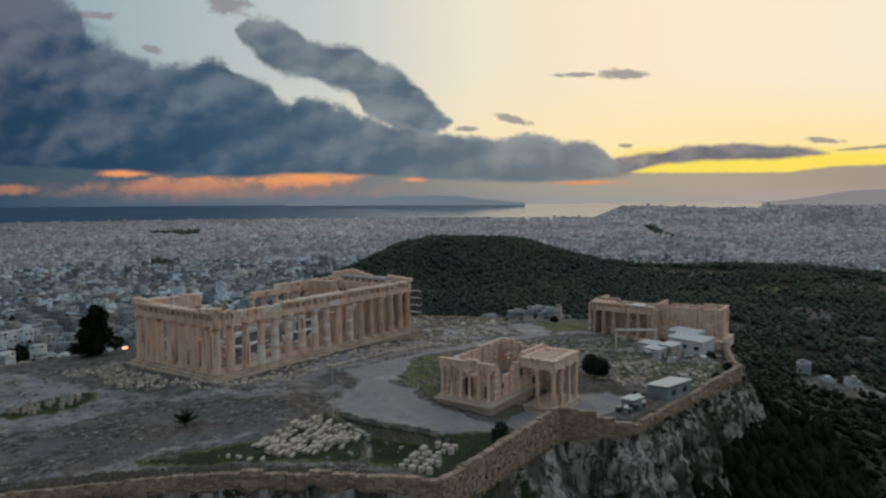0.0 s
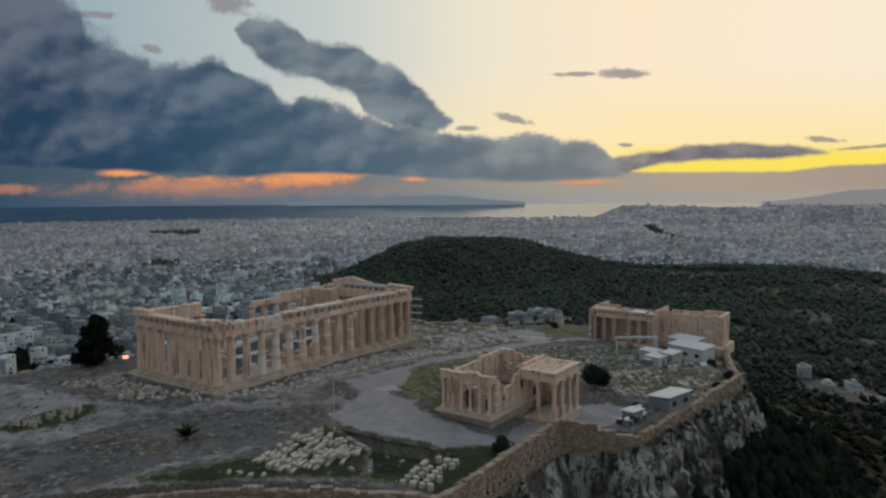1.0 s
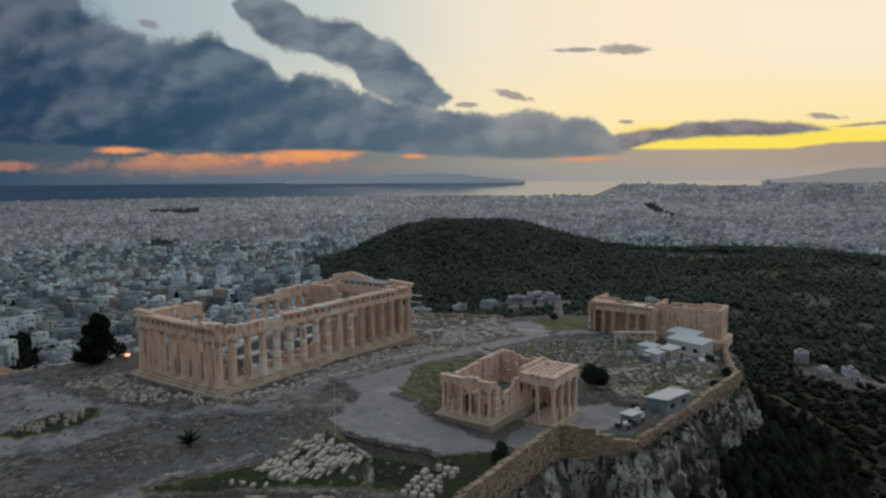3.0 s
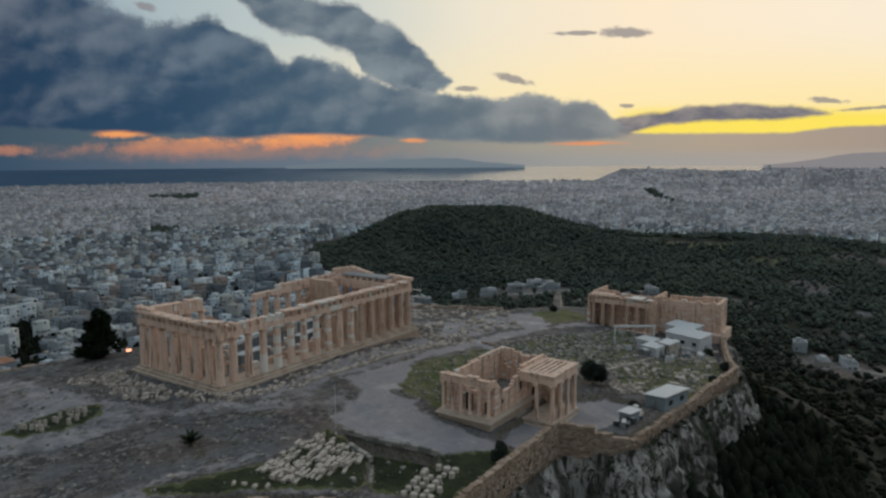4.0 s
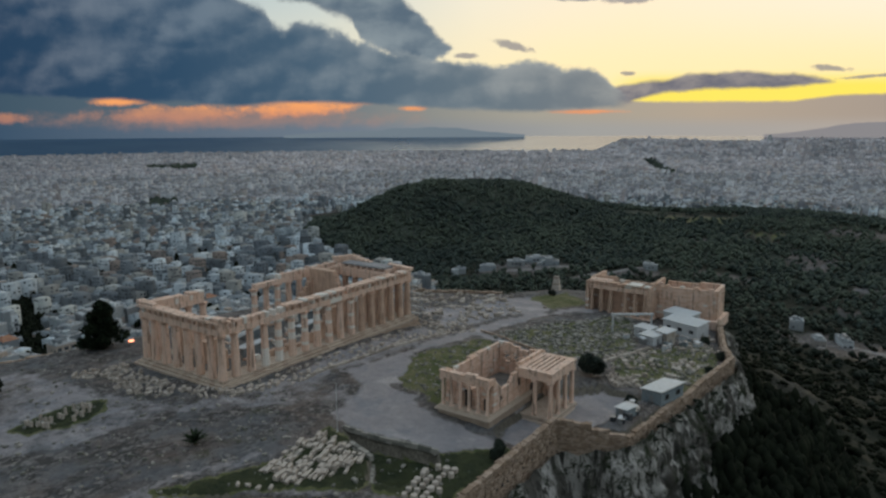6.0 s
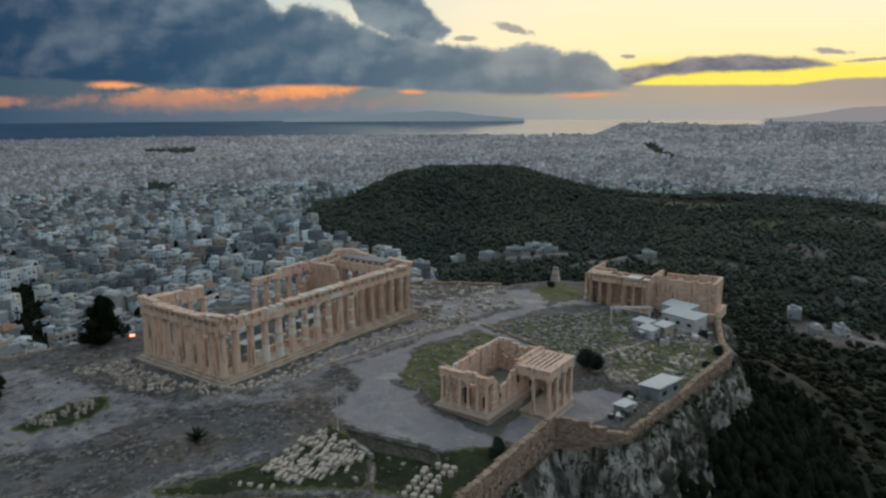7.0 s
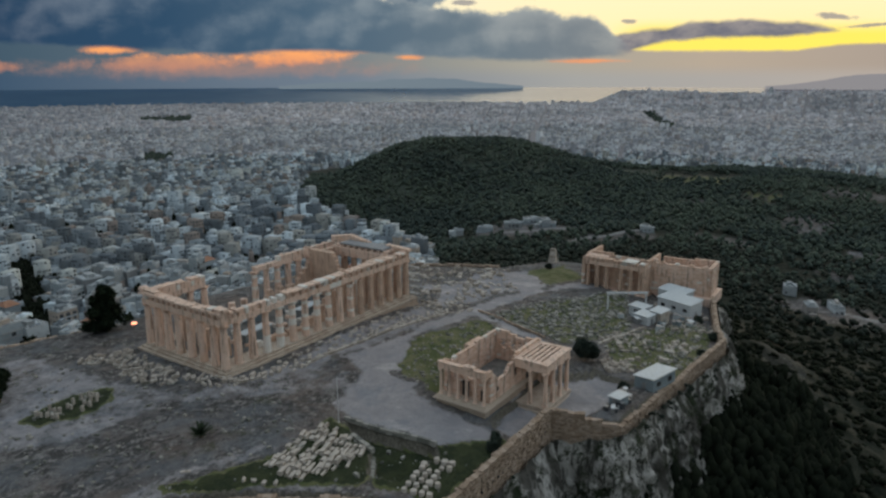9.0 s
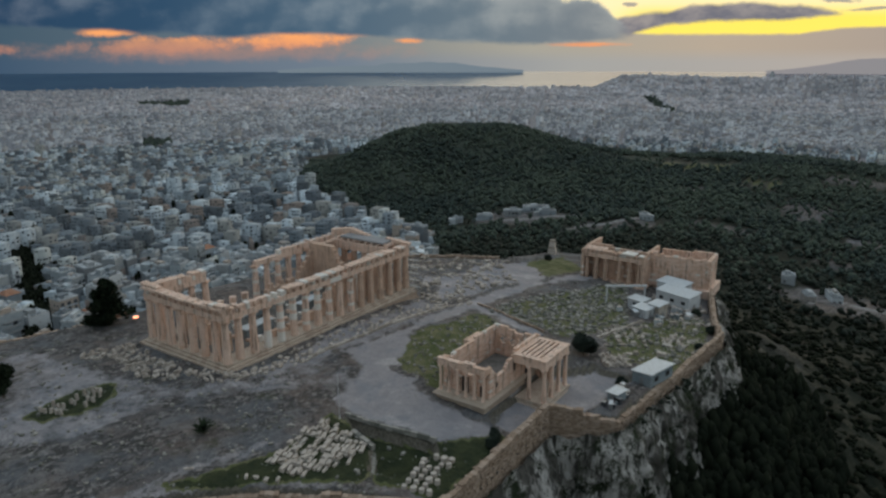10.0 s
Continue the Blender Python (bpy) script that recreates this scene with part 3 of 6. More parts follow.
def plateau(x, y):
    z = -2.7 - 0.055 * np.maximum(0, y - 42) - 0.085 * np.maximum(0, -x - 12) - 0.045 * np.maximum(0, x - 62) - 0.05 * np.maximum(0, -y - 25)
    paved = np.maximum(outline_mask(x, y, PLAZA, 2.0), outline_mask(x, y, LANE_EAST, 2.0))
    z = z + (0.35 * wave(x, y, 3, 28.0) + 0.30 * np.abs(wave(x, y, 4, 7.0))) * (1 - 0.75 * paved)
    # made ground banked against the great temple's steps
    away = np.hypot(np.maximum(np.abs(x) - 36.2, 0), np.maximum(np.abs(y) - 16.9, 0))
    z = z + 1.15 * ramp(9.0, 0.0, away)
    # sunken court north of the small temple, and the trench beside the stacked blocks
    z = z - 1.5 * outline_mask(x, y, COURT, 0.8)
    z = z - 2.6 * outline_mask(x, y, TRENCH, 0.5)
    return z


def bump(x, y, cx, cy, sx, sy, turn, h):
    c, s = math.cos(radians(turn)), math.sin(radians(turn))
    a, b = ((x - cx) * c + (y - cy) * s) / sx, ((y - cy) * c - (x - cx) * s) / sy
    return h * np.exp(-(a * a + b * b))


def country(x, y):
    """City plain, wooded hills and, far out, the coast."""
    r = np.hypot(x - EYE[0], y - EYE[1])
    z = -86 - 38 * ramp(500, 3000, r) + 24 * ramp(3000, 4300, r) - 60 * ramp(4250, 4480, r)
    z = z + bump(x, y, -575, -392, 130, 115, 20, 60) + bump(x, y, -735, -330, 170, 105, 30, 49)
    z = z + bump(x, y, -790, -70, 190, 220, 0, 30) + bump(x, y, -430, -60, 260, 170, 20, 20) + bump(x, y, -740, 160, 200, 200, 0, 22)
    z = z + bump(x, y, -20, 10, 230, 170, 0, 26)
    # built-up headland at the bay
    az = np.degrees(np.arctan2(y - EYE[1], x - EYE[0]))
    az = np.where(az > 60, az - 360, az)
    z = z + 66 * ramp(3650, 4230, r) * ramp(-157.3, -160.2, az) * (1 + 0.08 * np.sin(np.radians(az) * 22))
    return z + 3.0 * wave(x, y, 5, 160.0) * ramp(4000, 1500, r)


def height(x, y):
    d = rim_distance(x, y)
    low = country(x, y)
    foot = -30 - 6 * wave(x, y, 8, 40.0)
    slope = np.maximum(low, low + (foot - low) * np.exp(-np.maximum(d - 4, 0) / 55.0))
    fall = ramp(-0.7, 2.2, d)
    return plateau(x, y) * (1 - fall) + slope * fall, d


def z_at(x, y):
    h, _ = height(np.array([float(x)]), np.array([float(y)]))
    return float(h[0])


def axis(lo, hi, fine, far, lim):
    a = list(np.arange(lo, hi + 0.01, fine))
    s, x = fine, hi
    while x < lim:
        s = min(s * 1.12, far)
        x += s
        a.append(x)
    s, x = fine, lo
    while x > -lim:
        s = min(s * 1.12, far)
        x -= s
        a.insert(0, x)
    return np.array(a)


def azimuth(x, y):
    """Bearing from the viewpoint in degrees, and the distance."""
    a = np.degrees(np.arctan2(y - EYE[1], x - EYE[0]))
    return np.where(a > 60, a - 360, a), np.hypot(x - EYE[0], y - EYE[1])


def woodland(x, y):
    """1 where the hills are wooded, 0 in the city."""
    r, d = np.hypot(x - EYE[0], y - EYE[1]), rim_distance(x, y)
    # the city's edge runs along the foot of the hill, from its far left end to the citadel's west slope
    ax, ay, bx, by = -318.0, -170.0, -452.0, -478.0
    sidev = ((bx - ax) * (y - ay) - (by - ay) * (x - ax)) / math.hypot(bx - ax, by - ay)
    hill = (sidev < 12 * wave(x, y, 21, 120.0)) & (r < 1230 + 60 * wave(x, y, 22, 300.0))
    az, _ = azimuth(x, y)
    hill &= az < -133.7 + 1.2 * wave(x, y, 23, 90.0)
    hill |= (az < -144.6) & (r < 1180 + 60 * wave(x, y, 22, 300.0))
    return np.where(hill | ((d > 0) & (d < 60)), 1.0, 0.0)


BARE = (((-595, 38), (-540, 30), (-530, 72), (-590, 95)), ((-735, 62), (-655, 58), (-660, 140), (-730, 150)), ((-440, -195), (-398, -200), (-380, -160), (-402, -92), (-440, -100)),
        ((-372, -98), (-362, -80), (-400, -36), (-455, -22), (-460, -48), (-415, -66)), ((-480, -10), (-445, -12), (-448, 38), (-484, 40)), ((-345, 72), (-308, 80), (-300, 160), (-352, 160)),
        ((-600, -60), (-570, -70), (-560, -30), (-600, -25)), ((-420, 60), (-398, 60), (-404, 118), (-428, 116)), ((-500, 95), (-470, 92), (-478, 150), (-508, 150)))
SCRUB = ((-92, 106), (-120, 98), (-182, 90), (-190, 112), (-122, 128))
GREEN = (((-760, -225), (-705, -190), (-690, -30), (-740, -20), (-755, -120)), ((-640, -10), (-600, -15), (-605, 30), (-645, 35)), ((-900, -380), (-850, -390), (-840, -320), (-890, -310)))


def open_ground(x, y):
    """Stony clearings and grassy ones in the woods."""
    bare, green = np.zeros(x.shape), np.zeros(x.shape)
    p, q = x + 9 * wave(x, y, 16, 60.0), y + 9 * wave(x, y, 17, 60.0)
    for o in BARE:
        bare = np.maximum(bare, outline_mask(p, q, o, 5.0))
    for o in GREEN:
        green = np.maximum(green, outline_mask(p, q, o, 5.0))
    return bare, green


def build_ground():
    xs, ys = axis(-155, 112, 1.0, 130, 5300), axis(-60, 110, 1.0, 130, 5300)
    X, Y = np.meshgrid(xs, ys)
    Z, D = height(X, Y)
    U, V = X + 1.8 * wave(X, Y, 14, 14.0), Y + 1.8 * wave(X, Y, 15, 14.0)
    nx, ny = len(xs), len(ys)
    idx = np.arange(nx * ny).reshape(ny, nx)
    faces = np.stack([idx[:-1, :-1], idx[:-1, 1:], idx[1:, 1:], idx[1:, :-1]], -1).reshape(-1, 4)
    me = fast_mesh("ground", np.stack([X, Y, Z], -1).reshape(-1, 3), faces)
    grass = np.zeros_like(X)
    for o, k, soft in ((TURF_MID, 0.82, 1.0), (TURF_WEST, 0.82, 2.0), (TURF_FIELD, 0.68, 2.5), (TURF_NORTH, 0.82, 2.5), (TURF_PIT, 1.0, 1.0), (TURF_STACK, 1.0, 1.0), (TURF_RING, 1.0, 1.0)):
        grass = np.maximum(grass, k * outline_mask(U, V, o, soft))
    path = np.zeros_like(X)
    for o, k in ((PLAZA, 1.0), (LANE_EAST, 0.62), (LANE_RIM, 0.75), (LANE_STACK, 0.75), (COURT, 1.0), (LANE_MID, 1.0), (LANE_GATE, 1.0), (LANE_WEST, 0.9), (LANE_FLANK, 0.72)):
        path = np.maximum(path, k * outline_mask(U, V, o, 2.6))
    # thick hill woods; nearer in, under the crag, lower values pick the shade-darkened ground
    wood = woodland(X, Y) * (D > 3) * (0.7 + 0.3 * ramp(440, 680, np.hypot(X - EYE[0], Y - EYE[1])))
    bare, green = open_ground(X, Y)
    # street ground grows pale with distance, holding haze in its colour
    hazed_streets = ramp(900, 1500, np.hypot(X - EYE[0], Y - EYE[1])) * (woodland(X, Y) < 0.5)
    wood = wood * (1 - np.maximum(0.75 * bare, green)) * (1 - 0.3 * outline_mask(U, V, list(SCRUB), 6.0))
    grass, path = np.where(D < 1, grass, 0.84 * green), np.where(D < 1, path, np.maximum(0.40 * bare, 0.95 * hazed_streets))
    attr = me.color_attributes.new("cover", "FLOAT_COLOR", "POINT")
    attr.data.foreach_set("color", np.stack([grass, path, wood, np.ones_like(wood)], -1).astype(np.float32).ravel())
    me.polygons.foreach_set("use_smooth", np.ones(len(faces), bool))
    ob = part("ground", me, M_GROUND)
    return tagged(ob, "bare grey-pink rock plateau with worn paths, turf and wooded slopes", "ground", kind="structure")


build_ground()


def ribbon_points(pts, step_len):
    out = []
    for (ax, ay), (bx, by) in zip(pts[:-1], pts[1:]):
        n = max(1, int(math.hypot(bx - ax, by - ay) / step_len))
        out += [(ax + (bx - ax) * i / n, ay + (by - ay) * i / n) for i in range(n)]
    return np.array(out + [tuple(pts[-1])])


def build_cliff():
    """The crag under the north wall: a hanging sheet, folded into ribs and clefts."""
    line = [(106, 8), (88, 27), (74, 40), (62, 51.5), (52, 66), (44, 81), (4, 81.5), (-2, 94.5), (-36, 98), (-58, 99.6), (-69.5, 100.4), (-82.5, 95.4), (-117, 86), (-140, 76), (-150, 40)]
    gap = 0.55
    p = ribbon_points(line, gap)
    for _ in range(6):
        q = p.copy()
        q[1:-1] = (p[:-2] + 2 * p[1:-1] + p[2:]) / 4
        p = q
    t = np.gradient(p, axis=0)
    t /= np.linalg.norm(t, axis=1)[:, None]
    nrm = np.stack([t[:, 1], -t[:, 0]], 1)
    s = np.arange(len(p)) * gap
    rows = 64
    V = np.zeros((rows, len(p), 3))
    # the masonry stands taller along the north side
    deep = 3.4 * ramp(48, 40, p[:, 0]) * ramp(-4, 4, p[:, 0]) + 1.2 * ramp(8, -2, p[:, 0])
    for k in range(rows):
        v = k / (rows - 1)
        drop = 2.5 + v * 40
        o = 0 * s
        slab = np.round(1.6 * wave(s + 1.5 * wave(s, drop + o, 36, 9.0), 0.12 * drop + o, 31, 24.0) * 2) / 2
        rib = 2.2 * slab + 2.4 * np.abs(wave(s, 0.22 * drop + o, 32, 11.0)) + 0.9 * wave(s, drop + o, 33, 5.0) + 0.5 * np.abs(wave(s * 2, drop * 2 + o, 35, 4.0))
        out = -0.4 + 0.25 * drop * (0.3 + v) + rib * min(1, v * 5 + 0.10)
        out = np.maximum(out + 2.4 * min(1, v * 6 + 0.3), 1.5 + 0.03 * drop)
        V[k, :, :2] = p + nrm * out[:, None]
        V[k, :, 2] = -3.6 - deep + 0.05 * np.minimum(0, p[:, 0]) - drop + 0.6 * wave(s, drop * 2 + o, 34, 5.0)
    n = len(p)
    idx = np.arange(rows * n).reshape(rows, n)
    faces = np.stack([idx[:-1, :-1], idx[1:, :-1], idx[1:, 1:], idx[:-1, 1:]], -1).reshape(-1, 4)
    ob = part("cliff", fast_mesh("cliff", V.reshape(-1, 3), faces), M_CLIFF)
    return tagged(ob, "sheer grey limestone crag with clefts and green ledges", "cliff", kind="structure")


build_cliff()


def build_wall(name, line, tops, thick, drop, label):
    """Rampart of coursed blocks: a solid core and, on its outer face, stones each with their own edges."""
    b = Build()
    p = ribbon_points(line, 3.0)
    n = len(p)
    s = np.concatenate([[0], np.cumsum(np.linalg.norm(np.diff(p, axis=0), axis=1))])
    corner_s = np.concatenate([[0], np.cumsum([math.dist(a, c) for a, c in zip(line[:-1], line[1:])])])
    top = np.interp(s, corner_s, tops)
    for i in range(n - 1):
        d = (p[i + 1] - p[i]) / max(1e-6, np.linalg.norm(p[i + 1] - p[i]))
        o = np.array((d[1], -d[0]))
        ln = np.linalg.norm(p[i + 1] - p[i])
        mid = (p[i] + p[i + 1]) / 2 - o * thick / 2
        z = (top[i] + top[i + 1]) / 2 + random.uniform(-0.15, 0.15)
        b.box((mid[0], mid[1], z - drop), (ln + 0.05, thick - 0.3, drop - 0.5 + random.uniform(-0.3, 0.3)), math.atan2(d[1], d[0]))
        face = (p[i] + p[i + 1]) / 2
        zz = z - drop
        while zz < z - 0.1:
            h = random.uniform(0.38, 0.6)
            x = -ln / 2
            while x < ln / 2 - 0.2:
                w = min(random.uniform(0.45, 1.2), ln / 2 - x)
                c = face + d * (x + w / 2) + o * random.uniform(-0.05, 0.22)
                b.box((c[0] - o[0] * 0.35, c[1] - o[1] * 0.35, zz + 0.02), (w - 0.05, random.uniform(0.9, 1.3), h - 0.05), math.atan2(d[1], d[0]), 0, 0.06)
                x += w
            zz += h
    ob = part(name, b, M_WALL)
    return tagged(ob, label, "rampart", kind="structure")


build_wall("wall_east_rampart", [(106, 8), (88, 27), (74, 40), (62, 51.7), (52, 66.2), (44, 81.2)], (-4.9, -4.6, -4.2, -4.0, -4.0, -4.6), 1.2, 7.0, "brown rubble rampart along the rock's edge")
north_rampart = build_wall("wall_north_rampart", [(44, 81.2), (4, 81.7)], (-4.6, -3.2), 1.8, 8.0, "tall tan rampart of old coursed stone")
# near-black boxes on the face paint the shade of a row of recesses
for k in range(14):
    hole = Build()
    hole.box((31.5 - 1.9 * k, 81.5 + 0.0125 * 1.9 * k, -8.4 + 0.05 * k), (0.5, 0.3, 0.6 if k % 4 else 1.0))
    part("recess", hole, M_DARK, north_rampart, "near-black panel for a shaded square recess in the rampart")
build_wall("wall_court_rampart", [(4, 81.7), (-2, 94.7), (-36, 98.2), (-58, 99.8), (-69.5, 100.6)], (-3.2, -6.3, -6.6, -7.0, -7.6), 1.6, 7.0, "tan coursed stone rampart above the crag")
build_wall("wall_west_rampart", [(-69.5, 100.6), (-82.5, 95.6), (-117, 86.2)], (-8, -8.6, -10.5), 1.4, 6.0, "weathered stone rampart below the gate building")
build_wall("wall_south_rampart", [(-110, 4), (-88, -22), (-40, -44), (25, -44), (55, -54), (95, -48)][::-1], (-3.6, -4.0, -4.6, -6.0, -8.2, -10.0)[::1], 1.2, 4.0, "low pale parapet along the southern rim")

# ------------------------------------------------------------------ sea and far shores


def build_sea():
    b = Build()
    n = 90
    vs, fs = [], []
    for k, (r, z) in enumerate(((4238, -90), (4500, -66), (4750, -40), (4990, -14.0))):
        for i in range(n):
            a = radians(-80 - 130 * i / (n - 1))
            rr = r
            vs.append((EYE[0] + rr * math.cos(a), EYE[1] + rr * math.sin(a), z + 2))
    for k in range(3):
        fs += [(k * n + i, k * n + i + 1, (k + 1) * n + i + 1, (k + 1) * n + i) for i in range(n - 1)]
    b.add(vs, fs)

    def water(pos, isl):
        return mixc(step(0.35, 0.65, noise3(pos, 0.004, 4.0)), (0.020, 0.064, 0.128), (0.027, 0.074, 0.138)), noise3(pos, 0.06, 5.0)
    m = material("sea_water", water, 0.42, 0.0, 0.4)
    bsdf = m.node_tree.nodes["Principled BSDF"]
    bsdf.inputs["Specular IOR Level"].default_value = 0.2
    # wind-ruffled open sea to the south, calm water in the bay
    Val.tree = m.node_tree
    pos = m.node_tree.nodes.new("ShaderNodeNewGeometry").outputs["Position"]
    calm = step(-2300, 500, dot(pos, RGT) + (noise3(pos, 0.003, 3.0) - 0.5) * 500)
    m.node_tree.links.new((0.95 - calm * 0.82).s, bsdf.inputs["Roughness"])
    return tagged(part("water", b, m), "calm dusk sea reaching to the horizon", "sea", kind="structure")


build_sea()


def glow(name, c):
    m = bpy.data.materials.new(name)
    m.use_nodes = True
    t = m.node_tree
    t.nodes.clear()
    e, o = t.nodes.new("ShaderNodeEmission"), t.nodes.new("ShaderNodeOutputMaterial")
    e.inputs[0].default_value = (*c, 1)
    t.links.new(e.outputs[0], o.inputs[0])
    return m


def build_ridge(name, a0, a1, r, rise, seed, colour, label, shape, foot=-20.0):
    """A far mountain ridge standing on the horizon."""
    n = 120
    t = np.linspace(0, 1, n)
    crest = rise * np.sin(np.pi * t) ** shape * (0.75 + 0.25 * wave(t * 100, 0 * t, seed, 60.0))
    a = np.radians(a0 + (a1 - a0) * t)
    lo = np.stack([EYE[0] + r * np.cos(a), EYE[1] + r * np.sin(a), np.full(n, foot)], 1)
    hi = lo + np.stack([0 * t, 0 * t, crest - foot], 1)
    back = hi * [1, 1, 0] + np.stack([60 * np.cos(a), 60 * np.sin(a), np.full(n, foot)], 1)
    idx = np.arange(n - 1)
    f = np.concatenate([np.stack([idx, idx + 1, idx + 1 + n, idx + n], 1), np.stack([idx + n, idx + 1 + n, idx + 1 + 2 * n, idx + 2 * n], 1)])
    # haze and daylight are put into the emission colour; nothing lights the ridge
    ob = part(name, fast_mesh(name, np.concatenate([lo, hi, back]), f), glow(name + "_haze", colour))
    return tagged(ob, label, "mountain", kind="structure")


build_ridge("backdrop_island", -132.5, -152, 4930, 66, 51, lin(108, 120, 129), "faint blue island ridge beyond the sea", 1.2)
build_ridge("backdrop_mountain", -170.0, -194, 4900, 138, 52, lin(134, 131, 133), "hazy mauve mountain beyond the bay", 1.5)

# ------------------------------------------------------------------ city


def boxes_mesh(name, c, size, turn):
    """Many upright boxes without floors in one mesh, from arrays of base centres, sizes and turns."""
    n = len(c)
    unit = np.array([(-1, -1, 0), (1, -1, 0), (1, 1, 0), (-1, 1, 0), (-1, -1, 1), (1, -1, 1), (1, 1, 1), (-1, 1, 1)], float) * (0.5, 0.5, 1)
    v = unit[None] * size[:, None]
    cs, sn = np.cos(turn)[:, None], np.sin(turn)[:, None]
    v = np.stack([v[..., 0] * cs - v[..., 1] * sn, v[..., 0] * sn + v[..., 1] * cs, v[..., 2]], -1) + c[:, None]
    f = np.array(BOX[1:])[None] + (np.arange(n) * 8)[:, None, None]
    return fast_mesh(name, v.reshape(-1, 3), f.reshape(-1, 4))


def pane_sheet(name, c, size, turn):
    """Window panes on the walls of many boxes: three to a wall on each floor, a hand proud of it."""
    V, skip = [], np.random.RandomState(len(c))
    for side in range(4):
        a0, a1 = (0, 1) if side % 2 == 0 else (1, 0)
        sgn = -1 if side in (0, 3) else 1
        for f in range(6):
            zz = size[:, 2] - 2.2 - 3.1 * f
            ok = zz > 4.6
            for k in (-1, 0, 1):
                cen, half = size[:, a0] * 0.31 * k, np.minimum(0.9, size[:, a0] * 0.1)
                quad = np.zeros((len(c), 4, 3))
                for j, (e, h) in enumerate(((-1, 0), (1, 0), (1, 1.5), (-1, 1.5))):
                    quad[:, j, a0] = cen + e * half * (1 if sgn * (1 if a0 == 0 else -1) < 0 else -1)
                    quad[:, j, a1] = sgn * (size[:, a1] / 2 + 0.06)
                    quad[:, j, 2] = zz + h
                V.append((quad, ok & (skip.rand(len(c)) < 0.5)))
    q = np.concatenate([v[o] for v, o in V])
    cc, tt = np.concatenate([c[o] for _, o in V]), np.concatenate([turn[o] for _, o in V])
    cs, sn = np.cos(tt)[:, None], np.sin(tt)[:, None]
    w = np.stack([q[..., 0] * cs - q[..., 1] * sn, q[..., 0] * sn + q[..., 1] * cs, q[..., 2]], -1) + cc[:, None]
    ob = part(name, fast_mesh(name, w.reshape(-1, 3), np.arange(len(w) * 4).reshape(-1, 4)), M_PANE)
    tagged(ob, "dark window panes of the apartment blocks", "windows", kind="stuff")


DISTRICTS = np.random.RandomState(7).uniform((-4800, -4800), (800, 1200), (60, 2))
DISTRICT_TURN = np.random.RandomState(8).uniform(0, math.pi / 2, 60)


PARKS = (((-3302, -1023), (-3235, -931), (-2417, -575), (-2309, -602)), ((-1650, -2708), (-1870, -2613), (-1656, -2342), (-1545, -2504)),
         ((-743, -1261), (-794, -1184), (-595, -967), (-582, -989)), ((-41, -250), (-57, -257), (-138, -455), (-115, -461)))


def parks(x, y):
    """1 where parks and the long avenues keep the city open."""
    m = np.zeros(x.shape)
    for o in PARKS:
        m = np.maximum(m, outline_mask(x, y, o, 0.1))
    az, r = azimuth(x, y)
    for a, w in ((-153.2, 15.0), (-151.2, 13.0), (-170.5, 8.0), (-148.6, 10.0)):
        m = np.maximum(m, (np.abs(np.radians(az - a + 0.0006 * (r - 2500))) * r < w) & (r > 1300))
    return m


def city_lots(cell, r0, r1, seed):
    """Building lots on street grids that turn from district to district."""
    rng = np.random.RandomState(seed)
    out = []
    for k, (seed_pt, turn) in enumerate(zip(DISTRICTS, DISTRICT_TURN)):
        n = int(1100 / cell)
        g = np.arange(-n, n + 1)
        I, J = np.meshgrid(g, g)
        keep = (I % 5 != 0) & (J % 4 != 0) if cell < 13 else (I % 9 != 0) & (J % 11 != 0)
        loose = 0.16 if cell < 13 else 0.32
        I, J = I[keep] * cell, J[keep] * cell
        x = seed_pt[0] + I * math.cos(turn) - J * math.sin(turn) + rng.uniform(-loose, loose, I.shape) * cell
        y = seed_pt[1] + I * math.sin(turn) + J * math.cos(turn) + rng.uniform(-loose, loose, I.shape) * cell
        near = np.argmin((x[:, None] - DISTRICTS[None, :, 0]) ** 2 + (y[:, None] - DISTRICTS[None, :, 1]) ** 2, axis=1) == k
        az, r = azimuth(x, y)
        ok = near & (r > r0) & (r < r1) & (az < -106) & (az > -186 + 0 * az)
        out.append(np.stack([x[ok], y[ok], np.full(ok.sum(), turn)], 1))
    a = np.concatenate(out)
    az, r = azimuth(a[:, 0], a[:, 1])
    ok = (woodland(a[:, 0], a[:, 1]) < 0.5) & (parks(a[:, 0], a[:, 1]) < 0.5) & (rim_distance(a[:, 0], a[:, 1]) > 70)
    return a[ok]


def shore(az):
    """How far the city reaches before the sea."""
    return 4330 + 120 * np.sin(np.radians(az) * 9) - 40


